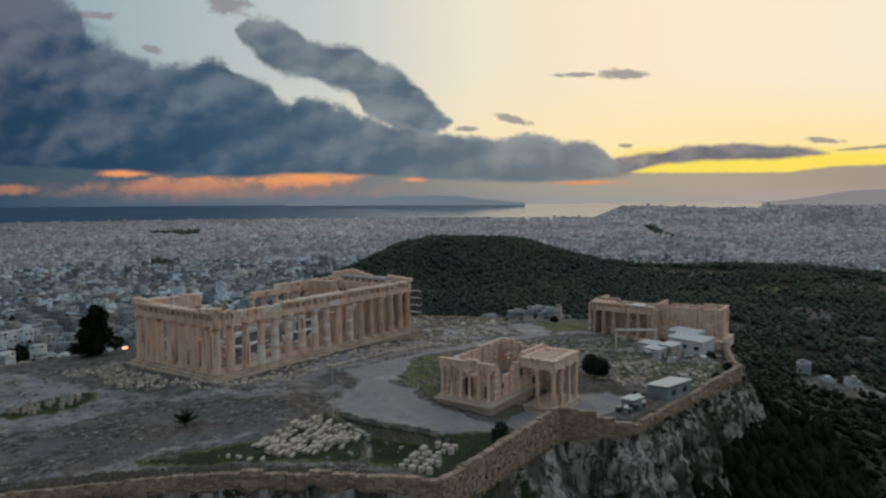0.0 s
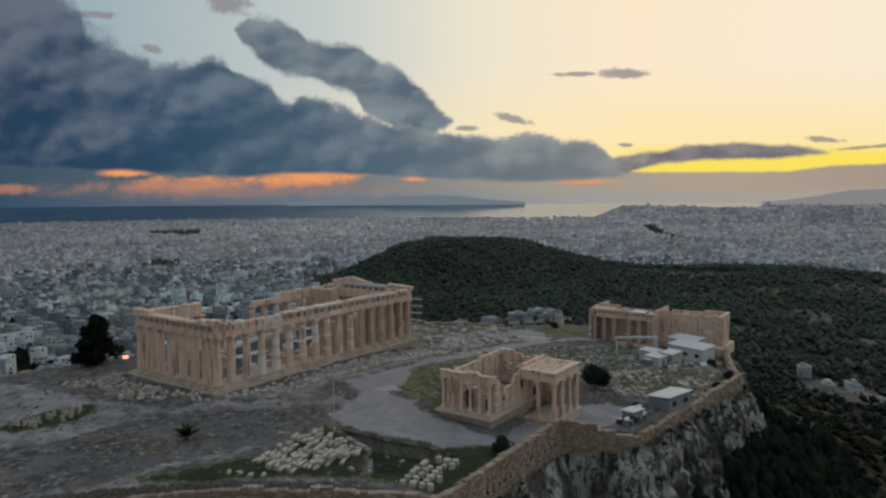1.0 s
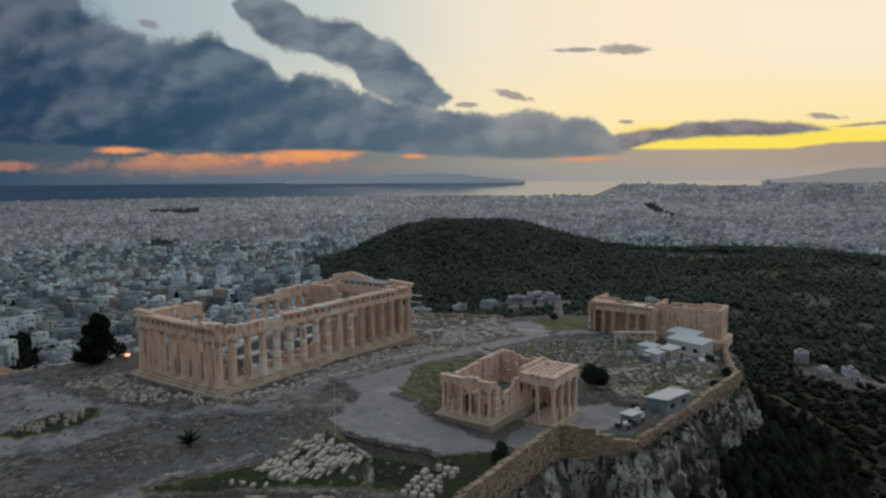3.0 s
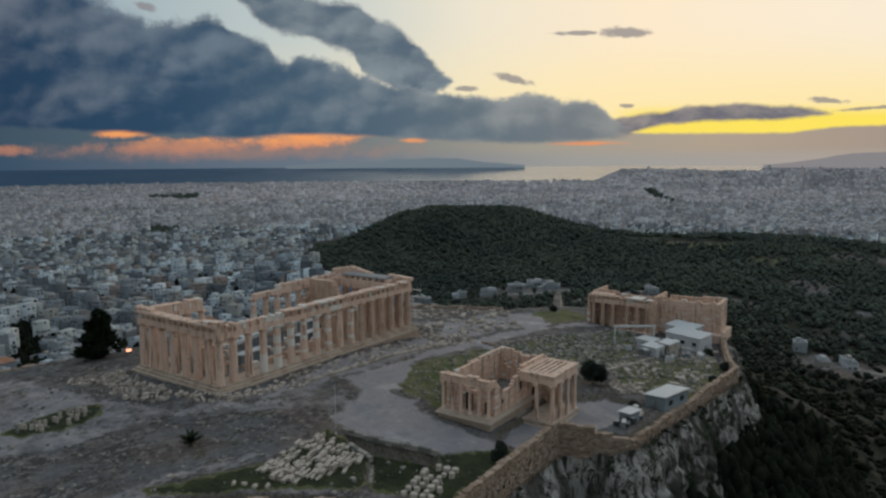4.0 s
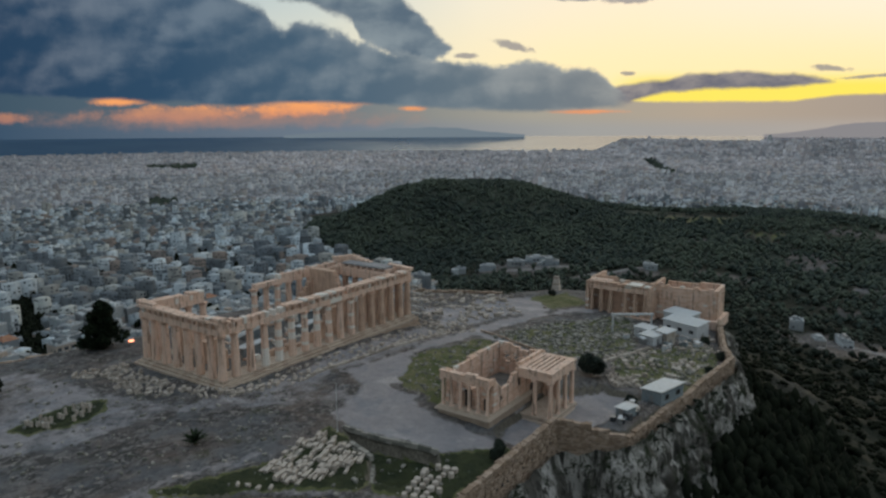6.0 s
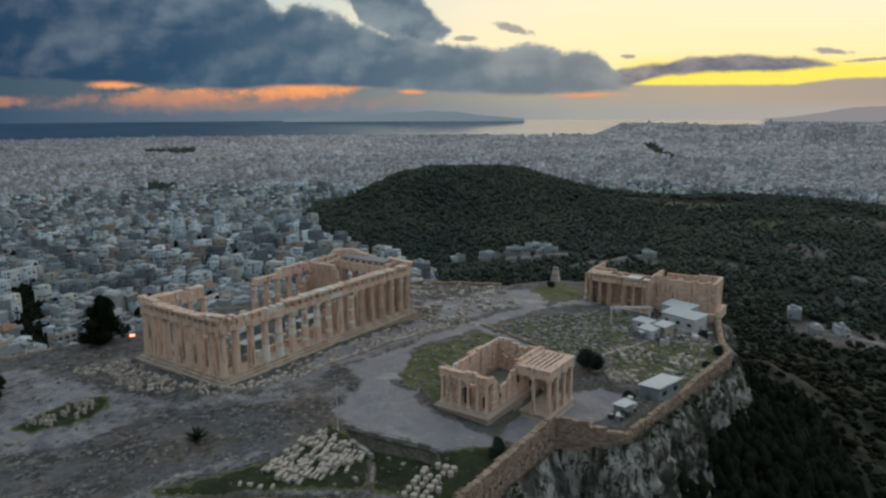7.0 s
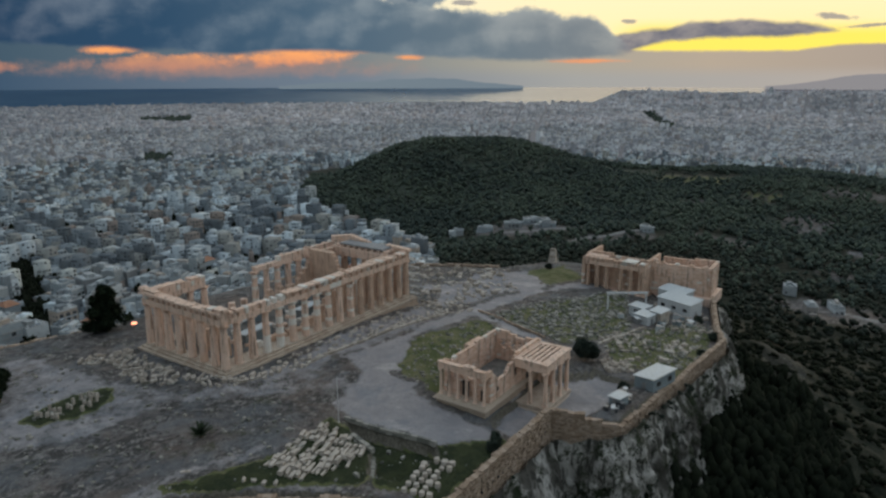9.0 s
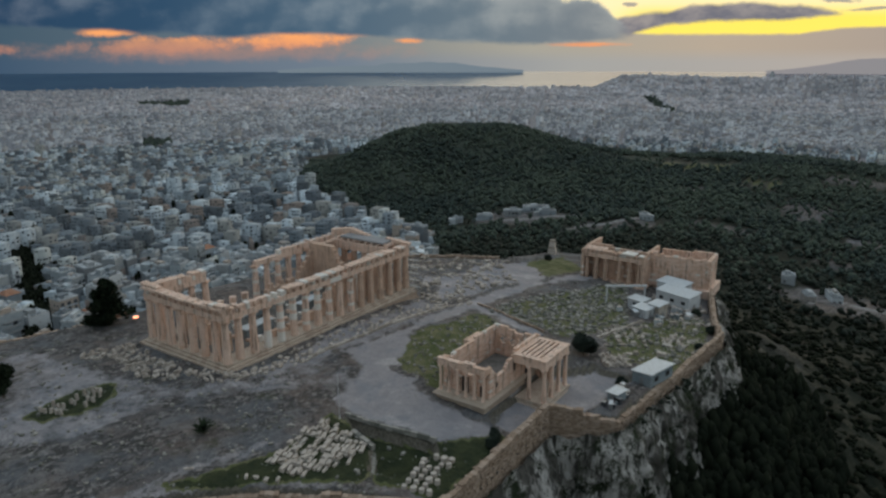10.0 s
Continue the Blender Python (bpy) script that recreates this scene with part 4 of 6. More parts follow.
def build_city(name, cell, r0, r1, seed, hmin, hmax, label, look_mat):
    rng = np.random.RandomState(seed)
    lots = city_lots(cell, r0, r1, seed)
    n = len(lots)
    z, _ = height(lots[:, 0], lots[:, 1])
    h = rng.uniform(hmin, hmax, n) * np.where(rng.rand(n) < 0.04, 1.7, 1.0)
    size = np.stack([cell * rng.uniform(0.5, 1.05, n), cell * rng.uniform(0.5, 1.05, n), h + 4], 1)
    c = np.stack([lots[:, 0], lots[:, 1], z - 4], 1)
    turn = lots[:, 2] + rng.normal(0, 0.09, n)
    keep = rng.rand(n) > 0.05
    c, size, turn = c[keep], size[keep], turn[keep]
    # roof huts and set-back top floors
    m = len(c)
    c2 = c + np.stack([rng.uniform(-0.2, 0.2, m) * cell, rng.uniform(-0.2, 0.2, m) * cell, size[:, 2]], 1)
    s2 = np.stack([cell * rng.uniform(0.2, 0.5, m), cell * rng.uniform(0.2, 0.5, m), rng.uniform(2.2, 3.4, m)], 1)
    me = boxes_mesh(name, np.concatenate([c, c2]), np.concatenate([size, s2]), np.concatenate([turn, turn]))
    ob = part(name, me, look_mat)
    tagged(ob, label, "city", kind="stuff")
    if r1 < 1500:
        pane_sheet(name + "_windows", c, size, turn)
    return c, size, turn


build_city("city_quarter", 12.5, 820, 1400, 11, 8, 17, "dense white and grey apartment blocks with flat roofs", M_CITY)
build_city("city_suburbs", 14.0, 1400, 2600, 12, 8, 17, "sea of apartment blocks, half paled with painted haze", M_CITY_MID)
build_city("city_outskirts", 18.0, 2600, 4240, 13, 8, 17, "far city spreading to the coast, paled with painted haze", M_CITY_HAZED)

# ------------------------------------------------------------------ woods


def clump_template(seed, tufts=5):
    """A ragged crown of several small uneven tufts."""
    rng = random.Random(seed)
    V, F = [], []
    for k in range(tufts):
        bm = bmesh.new()
        bmesh.ops.create_icosphere(bm, subdivisions=1, radius=1.0)
        a, rr = rng.uniform(0, 6.28), (0.0 if k == 0 else rng.uniform(0.4, 0.75))
        size = rng.uniform(0.38, 0.62)
        o = len(V)
        for v in bm.verts:
            p = v.co * size * rng.uniform(0.65, 1.3)
            V.append((p.x + rr * math.cos(a), p.y + rr * math.sin(a), p.z + (0.45 if k == 0 else rng.uniform(-0.35, 0.25))))
        F += [[v.index + o for v in f.verts] for f in bm.faces]
        bm.free()
    return np.array(V), np.array(F)


TEMPLATES = [clump_template(s) for s in range(6)]
FAR_TEMPLATES = [clump_template(s + 20, 2) for s in range(6)]


def scatter_crowns(name, pts, radius, tall, label, seed, shapes=None, mat=None):
    """Crowns of a wood as one mesh of ragged clumps."""
    rng = np.random.RandomState(seed)
    V, F, o = [], [], 0
    kind = rng.randint(0, 6, len(pts))
    for k, (tv, tf) in enumerate(shapes or TEMPLATES):
        p = pts[kind == k]
        if not len(p):
            continue
        n = len(p)
        a = rng.uniform(0, 6.28, n)
        r = rng.uniform(radius[0], radius[1], n)
        hgt = r * rng.uniform(tall[0], tall[1], n)
        cs, sn = np.cos(a)[:, None], np.sin(a)[:, None]
        v = np.stack([(tv[:, 0] * cs - tv[:, 1] * sn) * r[:, None], (tv[:, 0] * sn + tv[:, 1] * cs) * r[:, None], tv[None, :, 2] * hgt[:, None] + hgt[:, None] * 0.9], -1)
        v += p[:, None]
        V.append(v.reshape(-1, 3))
        F.append((tf[None] + (np.arange(n) * len(tv))[:, None, None]).reshape(-1, 3) + o)
        o += n * len(tv)
    me = fast_mesh(name, np.concatenate(V), np.concatenate(F))
    me.polygons.foreach_set("use_smooth", np.ones(len(me.polygons), bool))
    ob = part(name, me, mat or M_LEAF_SHADED)
    return tagged(ob, label, "woodland", kind="stuff")


def build_woods():
    rng = np.random.RandomState(20)
    n = 92000
    x, y = rng.uniform(-1150, 60, n), rng.uniform(-760, 420, n)
    az, r = azimuth(x, y)
    d = rim_distance(x, y)
    thin = wave(x, y, 41, 190.0) + 0.5 * wave(x, y, 42, 50.0)
    bare, green = open_ground(x, y)
    bare = np.maximum(bare, 0.5 * outline_mask(x, y, list(SCRUB), 6.0))
    ok = (woodland(x, y) > 0.5) & (d > 10) & (az < -126) & (az > -186) & (r < 1150)
    ok &= rng.rand(n) < np.clip(0.97 - 0.30 * ramp(0.25, 0.75, thin), 0, 1) * (1 - np.maximum(0.78 * bare, 0.93 * green))
    for hx, hy in HOUSE_PLOTS:
        ok &= np.hypot(x - hx, y - hy) > 9
        # the ground in front of each house is kept open
        ok &= np.hypot(x - hx - 12, y - hy - 9) > 13
    x, y, r = x[ok], y[ok], r[ok]
    z, _ = height(x, y)
    pts = np.stack([x, y, z - 0.8], 1)
    # crown colour steps from shade-dark to haze-pale with distance from the viewpoint
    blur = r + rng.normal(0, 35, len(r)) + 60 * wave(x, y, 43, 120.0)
    scatter_crowns("pine_wood", pts[blur > 540], (2.0, 4.0), (0.65, 1.15), "dark pine wood covering the hills", 21, FAR_TEMPLATES, M_PINE_HAZED)
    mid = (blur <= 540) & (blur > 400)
    scatter_crowns("valley_wood", pts[mid], (1.8, 3.8), (0.6, 1.0), "dark green trees in the dip below the hill", 23, FAR_TEMPLATES, M_VALLEY_SHADED)
    scatter_crowns("slope_wood", pts[blur <= 400], (1.0, 2.6), (0.5, 0.9), "trees and scrub on the slopes under the crag, colour darkened for shade", 22)
    # thicker trees crowding the foot of the crag, also standing in for shade there
    x, y = rng.uniform(-110, -5, 5000), rng.uniform(90, 150, 5000)
    d = rim_distance(x, y)
    ok = (d > 5) & (d < 34) & (y > 84)
    x, y = x[ok], y[ok]
    z, _ = height(x, y)
    scatter_crowns("foot_wood", np.stack([x, y, z - 0.8], 1), (1.6, 3.2), (1.3, 2.2), "trees crowding the foot of the crag, colour darkened for shade", 24, FAR_TEMPLATES)


HOUSE_PLOTS = ((-441, -146), (-432, -136), (-428, -122), (-418, -158), (-384, -196), (-402, -178), (-440, -43), (-350, 82), (-318, 98), (-334, 110))
build_woods()

# ------------------------------------------------------------------ the great temple
M_SHEET = plain('grey_sheeting', (0.26, 0.265, 0.28), 0.6)
M_STEP = stone('worn_step', (0.38, 0.30, 0.24), (0.49, 0.41, 0.34), (0.22, 0.185, 0.15), 0.6, 0.15, 0.9, 0.7)
# paving colour is darkened to hold the shade inside the temples
M_PAVE_SHADED = stone('worn_shaded_paving', (0.11, 0.105, 0.10), (0.18, 0.17, 0.16), (0.06, 0.058, 0.055), 0.5, 0.05)
MARBLES = (M_MARBLE, M_MARBLE_NEW, M_MARBLE_WARM)


def doric_shaft(height_m, r0, r1, drums, new_drums=(), warm=False, cut=1.0):
    """A tapering fluted shaft with grooved drum joints; new_drums are of fresh white marble."""
    b = Build()
    rings, mats = [], []
    for k in range(int(drums * cut)):
        z0, z1 = height_m * k / drums, height_m * (k + 1) / drums
        ra, rb = (r0 + (r1 - r0) * (i / drums) ** 1.15 for i in (k, k + 1))
        rings += [(ra - 0.04, z0 + 0.01), (ra, z0 + 0.06), (rb, z1 - 0.06), (rb - 0.04, z1)]
        mats += [1 if k in new_drums else (2 if warm else 0)] * 4
    n = 20
    b.lathe((0, 0, 0), rings, n, 0, 0.055)
    b.m = [mats[min(i // n, len(mats) - 1)] for i in range(len(b.f))]
    return b


def doric_capital(z, r, wide, h, mat=0):
    b = Build()
    b.lathe((0, 0, z), [(r, 0), (r * 1.06, h * 0.15), (wide * 0.49, h * 0.52), (wide * 0.49, h * 0.56)], 20, mat)
    b.bevel_box((0, 0, z + h * 0.56), (wide, wide, h * 0.44), 0, 0.03, mat)
    return b


COL_H, CAP_H = 9.57, 0.86
NORTH_X = [33.73] + [30.03 - 4.296 * i for i in range(15)] + [-33.73]
EAST_Y = [14.43, 10.75, 6.45, 2.15, -2.15, -6.45, -10.75, -14.43]


def build_great_temple():
    t = thing("great_temple", "ruined tan marble temple with a long colonnade, on three steps", "temple")
    # steps and platform
    for k in range(3):
        b = Build()
        g, z = 0.7 * k, -0.55 * (k + 1)
        lx, ly = 69.5 + 2 * g, 30.88 + 2 * g
        if k < 2:
            # kerb stones along the edges over a solid core
            b.box((0, 0, z), (lx - 0.06, ly - 0.06, 0.53))
            for sy in (-1, 1):
                n = 40
                for i in range(n):
                    w = lx / n
                    b.box((-lx / 2 + (i + 0.5) * w, sy * (ly / 2 - 0.5), z), (w - 0.04, 1.0, 0.55 - random.uniform(0, 0.03)), 0, 0, 0.015)
            for sx in (-1, 1):
                n = 18
                for i in range(n):
                    w = (ly - 2) / n
                    b.box((sx * (lx / 2 - 0.5), -ly / 2 + 1 + (i + 0.5) * w, z), (1.0, w - 0.04, 0.55 - random.uniform(0, 0.03)), 0, 0, 0.015)
        else:
            b.box((0, 0, z), (lx, ly, 0.55))
        part("step", b, M_STEP, t, "worn stained marble step")
    foot = Build()
    for k in range(4):
        foot.box((0, 0, -2.2 - 0.55 * k), (72.2 + 0.3 * k, 33.6 + 0.3 * k, 0.55), 0, 0, 0.05)
    tagged(part("foundation", foot, M_WALL, t, "coursed tan limestone foundation"), kind="stuff")

    b = Build()
    for i in range(22):
        for k in range(7):
            b.box((-30.5 + i * 2.9, -9.0 + k * 3.0, 0.0), (2.86, 2.96, 0.05 + random.uniform(0, 0.04)))
    tagged(part("paving", b, M_PAVE_SHADED, t, "grey worn floor paving, darkened for the shade inside"), kind="stuff")
    shafts = {"old": doric_shaft(COL_H, 1.02, 0.81, 11), "warm": doric_shaft(COL_H, 1.02, 0.81, 11, (), True),
              "low_new": doric_shaft(COL_H, 1.02, 0.81, 11, (0, 1, 2, 3, 4)), "mostly_new": doric_shaft(COL_H, 1.02, 0.81, 11, (0, 1, 2, 4, 5, 7, 8)),
              "high_new": doric_shaft(COL_H, 1.02, 0.81, 11, (5, 6, 8, 9)), "patched": doric_shaft(COL_H, 1.02, 0.81, 11, (2, 6, 10)),
              "stump": doric_shaft(COL_H, 1.02, 0.81, 11, (1,), False, 0.4)}
    shafts = {k: s.mesh("column_" + k) for k, s in shafts.items()}
    cap_old, cap_new = doric_capital(COL_H, 0.81, 2.1, CAP_H).mesh("capital"), doric_capital(COL_H, 0.81, 2.1, CAP_H, 1).mesh("capital_new")

    def column(x, y, kind):
        c = part("column", shafts[kind], MARBLES, t, "column patched with fresh white marble drums" if "new" in kind else "")
        c.location = (x, y, 0)
        c.rotation_euler = (0, 0, random.uniform(0, 6))
        if kind != "stump":
            cap = part("capital", cap_new if kind in ("mostly_new", "high_new") else cap_old, MARBLES)
            cap.parent = c

    for y in EAST_Y:
        column(33.73, y, "old")
        column(-33.73, y, "warm")
    north = ["old", "old", "low_new", "mostly_new", "high_new", "patched", "high_new", "patched", "old", "patched", "warm", "warm", "warm", "warm", "warm"]
    for x, k in zip(NORTH_X[1:-1], north):
        column(x, 14.43, k)
    south = ["old", "old", "old", "old", "stump", "stump", "stump", "patched", "old", "patched", "old", "old", "old", "old", "old"]
    for x, k in zip(NORTH_X[1:-1], south):
        column(x, -14.43, k)

    # entablature, bay by bay: architrave beam, frieze of triglyphs and metopes, cornice
    def beam(name, x0, y0, x1, y1, z, h, w, mat, gap=0.03, rough=0.02, wear=0.0):
        ln, a = math.hypot(x1 - x0, y1 - y0), math.atan2(y1 - y0, x1 - x0)
        b = Build()
        b.bevel_box(((x0 + x1) / 2, (y0 + y1) / 2, z), (ln - gap, w, h + random.uniform(-wear, 0)), a, 0.06, mat, rough)
        return part(name, b, MARBLES, t)

    def bay(x0, y0, x1, y1, outward, frieze=True, cornice=True, fresh=0.15, holes=0.0):
        a = 1 if random.random() < fresh else 0
        beam("architrave", x0, y0, x1, y1, COL_H + CAP_H, 1.35, 1.75, a)
        ln, ang = math.hypot(x1 - x0, y1 - y0), math.atan2(y1 - y0, x1 - x0)
        ux, uy = math.cos(ang), math.sin(ang)
        if frieze:
            z = COL_H + CAP_H + 1.35
            cells = 4
            for k in range(cells):
                f = (k + 0.5) / cells
                cx, cy = x0 + ux * ln * f, y0 + uy * ln * f
                b = Build()
                if k % 2 == 0:
                    m = 1 if random.random() < fresh else 0
                    b.box((cx, cy, z), (ln / cells * 0.82, 1.75, 1.35), ang, m, 0.015)
                    for g in (-0.28, 0, 0.28):
                        b.box((cx + ux * g + outward[0] * 0.9, cy + uy * g + outward[1] * 0.9, z), (0.2, 0.12, 1.25), ang, m)
                    part("triglyph", b, MARBLES, t)
                elif random.random() >= holes:
                    b.box((cx - outward[0] * 0.15, cy - outward[1] * 0.15, z), (ln / cells * 1.16, 1.2, 1.33), ang, 1 if random.random() < fresh else 0, 0.015)
                    part("metope", b, MARBLES, t)
            if cornice:
                for j in range(3):
                    if random.random() < 0.14 and fresh > 0.04:
                        continue
                    f0, f1 = j / 3, (j + 1) / 3
                    ox, oy = outward[0] * (0.35 + random.uniform(-0.08, 0.08)), outward[1] * (0.35 + random.uniform(-0.08, 0.08))
                    beam("cornice", x0 + (x1 - x0) * f0 + ox, y0 + (y1 - y0) * f0 + oy, x0 + (x1 - x0) * f1 + ox, y0 + (y1 - y0) * f1 + oy, z + 1.35, 0.62 + random.uniform(-0.15, 0.12),
                         2.6, 1 if random.random() < fresh * 0.8 else 0, 0.05, 0.07, 0.15)
            elif frieze:
                for j in range(2):
                    if random.random() < 0.55:
                        f = random.uniform(0.1, 0.8)
                        beam("loose_block", x0 + (x1 - x0) * f, y0, x0 + (x1 - x0) * (f + 0.22), y1, z + 1.35, random.uniform(0.2, 0.5), 1.4, 1 if random.random() < 0.3 else 0, 0.05, 0.07)

    for a, c in zip(EAST_Y[:-1], EAST_Y[1:]):
        ea, ec = a + (0.9 if a > 14 else 0), c - (0.9 if c < -14 else 0)
        bay(33.73, ea, 33.73, ec, (1, 0), True, True, 0.03)
        bay(-33.73, ea, -33.73, ec, (-1, 0), True, True, 0.05)
    for i, (a, c) in enumerate(zip(NORTH_X[:-1], NORTH_X[1:])):
        aa, cc = (a - 0.9 if i == 0 else a), (c + 0.9 if i == 15 else c)
        bay(aa, 14.43, cc, 14.43, (0, 1), True, i > 3 or i == 0, 0.08 if i > 9 else 0.24, 0.0 if i > 11 or i < 3 else 0.35)
        if i < 4 or i > 7:
            bay(aa, -14.43, cc, -14.43, (0, -1), i < 4 or i > 9, i < 4, 0.1, 0.2)

    # corner blocks and broken raking cornice on the east gable
    def block(name, c, size, mat=0, rough=0.03, rz=0.0, label=""):
        b = Build()
        b.bevel_box(c, size, rz, 0.07, mat, rough)
        return part(name, b, MARBLES, t, label)

    for k in range(4):
        block("gable_block", (33.9, -15.0 + 1.7 * k, 13.72), (1.9, 1.65, 0.85 - 0.1 * k), 0, 0.06)
    for k in range(4):
        block("gable_block", (33.9, 15.0 - 1.75 * k, 13.72), (1.9, 1.65, 0.8 - 0.14 * k), 1 if k == 2 else 0, 0.08)
    # inner rooms: low wall courses, the standing cross wall and the west porch
    for sy in (-1, 1):
        for i in range(30):
            x = 22 - i * 1.4
            h = 0.9 + 0.7 * (math.sin(i * 1.7) > 0.2) + (1.6 if 12 < i < 19 and sy > 0 else 0)
            if sy > 0 and i > 14:
                h = min(9.0, 2.4 + 0.75 * (i - 14)) + 0.8 * (math.sin(i * 2.9) > 0)
            if sy < 0 and i > 15:
                h = 4.5 + 0.9 * math.sin(i * 2.3)
            if i >= 25:
                h = 6.0 + 1.3 * (i - 25)
            block("wall_block", (x, sy * 10.3, 0), (1.37, 1.15, h), 1 if random.random() < 0.18 else 2, 0.03)
    for i in range(12):
        lim = 12 - max(0, i - 7) * 1.6
        for k in range(12):
            if k < lim:
                block("wall_block", (-19.5, -10.3 + i * 1.1 + (0.55 if k % 2 else 0), k * 1.15), (1.9, 1.08, 1.14), 2, 0.01)
    for y in (-10, -6, -2, 2, 6, 10):
        b = Build()
        b.lathe((-29.2, y, 0), [(0.85, 0), (0.68, 9.6), (0.95, 10.1), (0.95, 10.4)], 18, 2, 0.05)
        part("inner_column", b, MARBLES, t)
    for k in range(6):
        block("inner_beam", (-29.2, -9.2 + 3.68 * k, 10.4), (1.7, 3.64, 1.3), 0, 0.02)
        block("inner_beam", (-29.2, -9.2 + 3.68 * k, 11.72), (1.6, 3.64, 1.25), 0, 0.03)
    for sy in (-1, 1):
        block("side_wall", (-24.5, sy * 10.3, 0), (9.0, 1.2, 12.6), 2, 0.04, 0, "high remaining wall of the rear chamber")
    for k in range(9):
        block("ceiling_beam", (-31.5, -9 + k * 2.4, 13.0), (5.6, 0.8, 0.75), 0, 0.04)
    b = Build()
    b.bevel_box((-31.6, 1.0, 13.76), (5.2, 17.0, 0.55), 0, 0.1)
    part("porch_cover", b, M_SHEET, t, "grey protective covering over the west porch")
    # broken gable of the west front
    for k in range(9):
        y = -14.6 + k * 1.75
        block("gable_block", (-34.0, y, 13.72), (1.7, 1.7, 0.7 + 0.32 * min(k, 8 - k) + 0.2), 0, 0.06)
    for k in range(5):
        block("gable_block", (-34.0, 15.2 - k * 1.75, 13.72), (1.7, 1.7, 0.6 + 0.12 * k), 0, 0.08)
    for i, y in enumerate((-8.5, -5, -1.7, 1.7, 5, 8.5)):
        b = Build()
        hh = (8.6, 8.6, 8.0, 5.4, 6.6, 4.6)[i]
        b.lathe((28.4, y, 0), [(0.82, 0), (0.7, hh), (0.68, hh + 0.05)], 18, 2, 0.05)
        part("porch_column", b, MARBLES, t, "broken inner porch column")
    # white blocks and site stores on the floor inside
    for k in range(40):
        x, y = random.uniform(-15, 25), random.uniform(-8.5, 8.5)
        block("stored_block", (x, y, 0), (random.uniform(0.8, 2.2), random.uniform(0.7, 1.3), random.uniform(0.5, 1.2)), 1 if random.random() < 0.5 else 0, 0.05, random.uniform(0, 3))
    b = Build()
    b.box((12.0, 1.0, 4.4), (24.0, 0.7, 0.9), radians(14))
    part("hoist_beam", b, M_WHITE, t, "long pale steel hoist beam lying across the chamber")
    for x, y in ((2, -1.4), (21, 3.2)):
        b = Build()
        b.box((x, y, 0.05), (1.2, 1.2, 4.4))
        part("hoist_support", b, M_STEEL, t)
    # scaffold at the north-west corner
    for x, y in ((-36.3, 16.4), (-36.3, 12.0), (-32.0, 17.4), (-36.3, 17.4)):
        b = Build()
        b.lathe((x, y, -1.6), [(0.07, 0), (0.07, 13.6)], 6)
        part("scaffold_pole", b, M_STEEL, t, "thin grey scaffold pole")
    for k in range(6):
        b = Build()
        b.box((-36.3, 14.6, -0.2 + 2.1 * k), (1.3, 6.4, 0.1))
        part("scaffold_deck", b, M_STEEL, t, "grey scaffold deck")
    return t


build_great_temple()

# ------------------------------------------------------------------ the small temple with its porches
SMALL = dict(x0=-10.6, x1=13.7, y0=59.5, y1=71.2, floor=-2.4, top=5.2)


def coursed_wall(b, x0, y0, x1, y1, z0, tops, thick, mat=0, course=0.56, block=1.25, holes=()):
    """A wall of separate blocks whose top follows the heights in tops; holes are (from, to, low, high) along it."""
    ln, ang = math.hypot(x1 - x0, y1 - y0), math.atan2(y1 - y0, x1 - x0)
    ux, uy = math.cos(ang), math.sin(ang)
    k, z = 0, z0
    top_max = max(h for _, h in tops)
    while z < top_max:
        s = -block / 2 * (k % 2)
        while s < ln:
            a, e = max(0, s), min(ln, s + block)
            m = (a + e) / 2
            lim = np.interp(m / ln, [p for p, _ in tops], [h for _, h in tops])
            hole = any(h0 < m < h1 and hz0 < z + course / 2 < hz1 for h0, h1, hz0, hz1 in holes)
            if e - a > 0.1 and z + course * 0.5 < lim and not hole:
                b.box((x0 + ux * m, y0 + uy * m, z), (e - a - 0.025, thick + random.uniform(-0.03, 0.03), course - 0.02), ang, mat if random.random() > 0.025 else 1, 0.008)
            s += block
        z += course
        k += 1


def ionic(b, x, y, z, h, r, mat=0):
    b.lathe((x, y, z), [(r * 1.35, 0), (r * 1.35, 0.12), (r * 1.1, 0.2), (r * 1.25, 0.3), (r, 0.42), (r * 0.86, h - 0.5), (r * 0.98, h - 0.42), (r * 0.98, h - 0.3)], 18, mat, 0.05)
    for s in (-1, 1):
        b.box((x + s * r * 1.15, y, z + h - 0.52), (r * 0.7, r * 2.1, 0.42), 0, mat)
    b.box((x, y, z + h - 0.3), (r * 2.6, r * 2.2, 0.3), 0, mat)


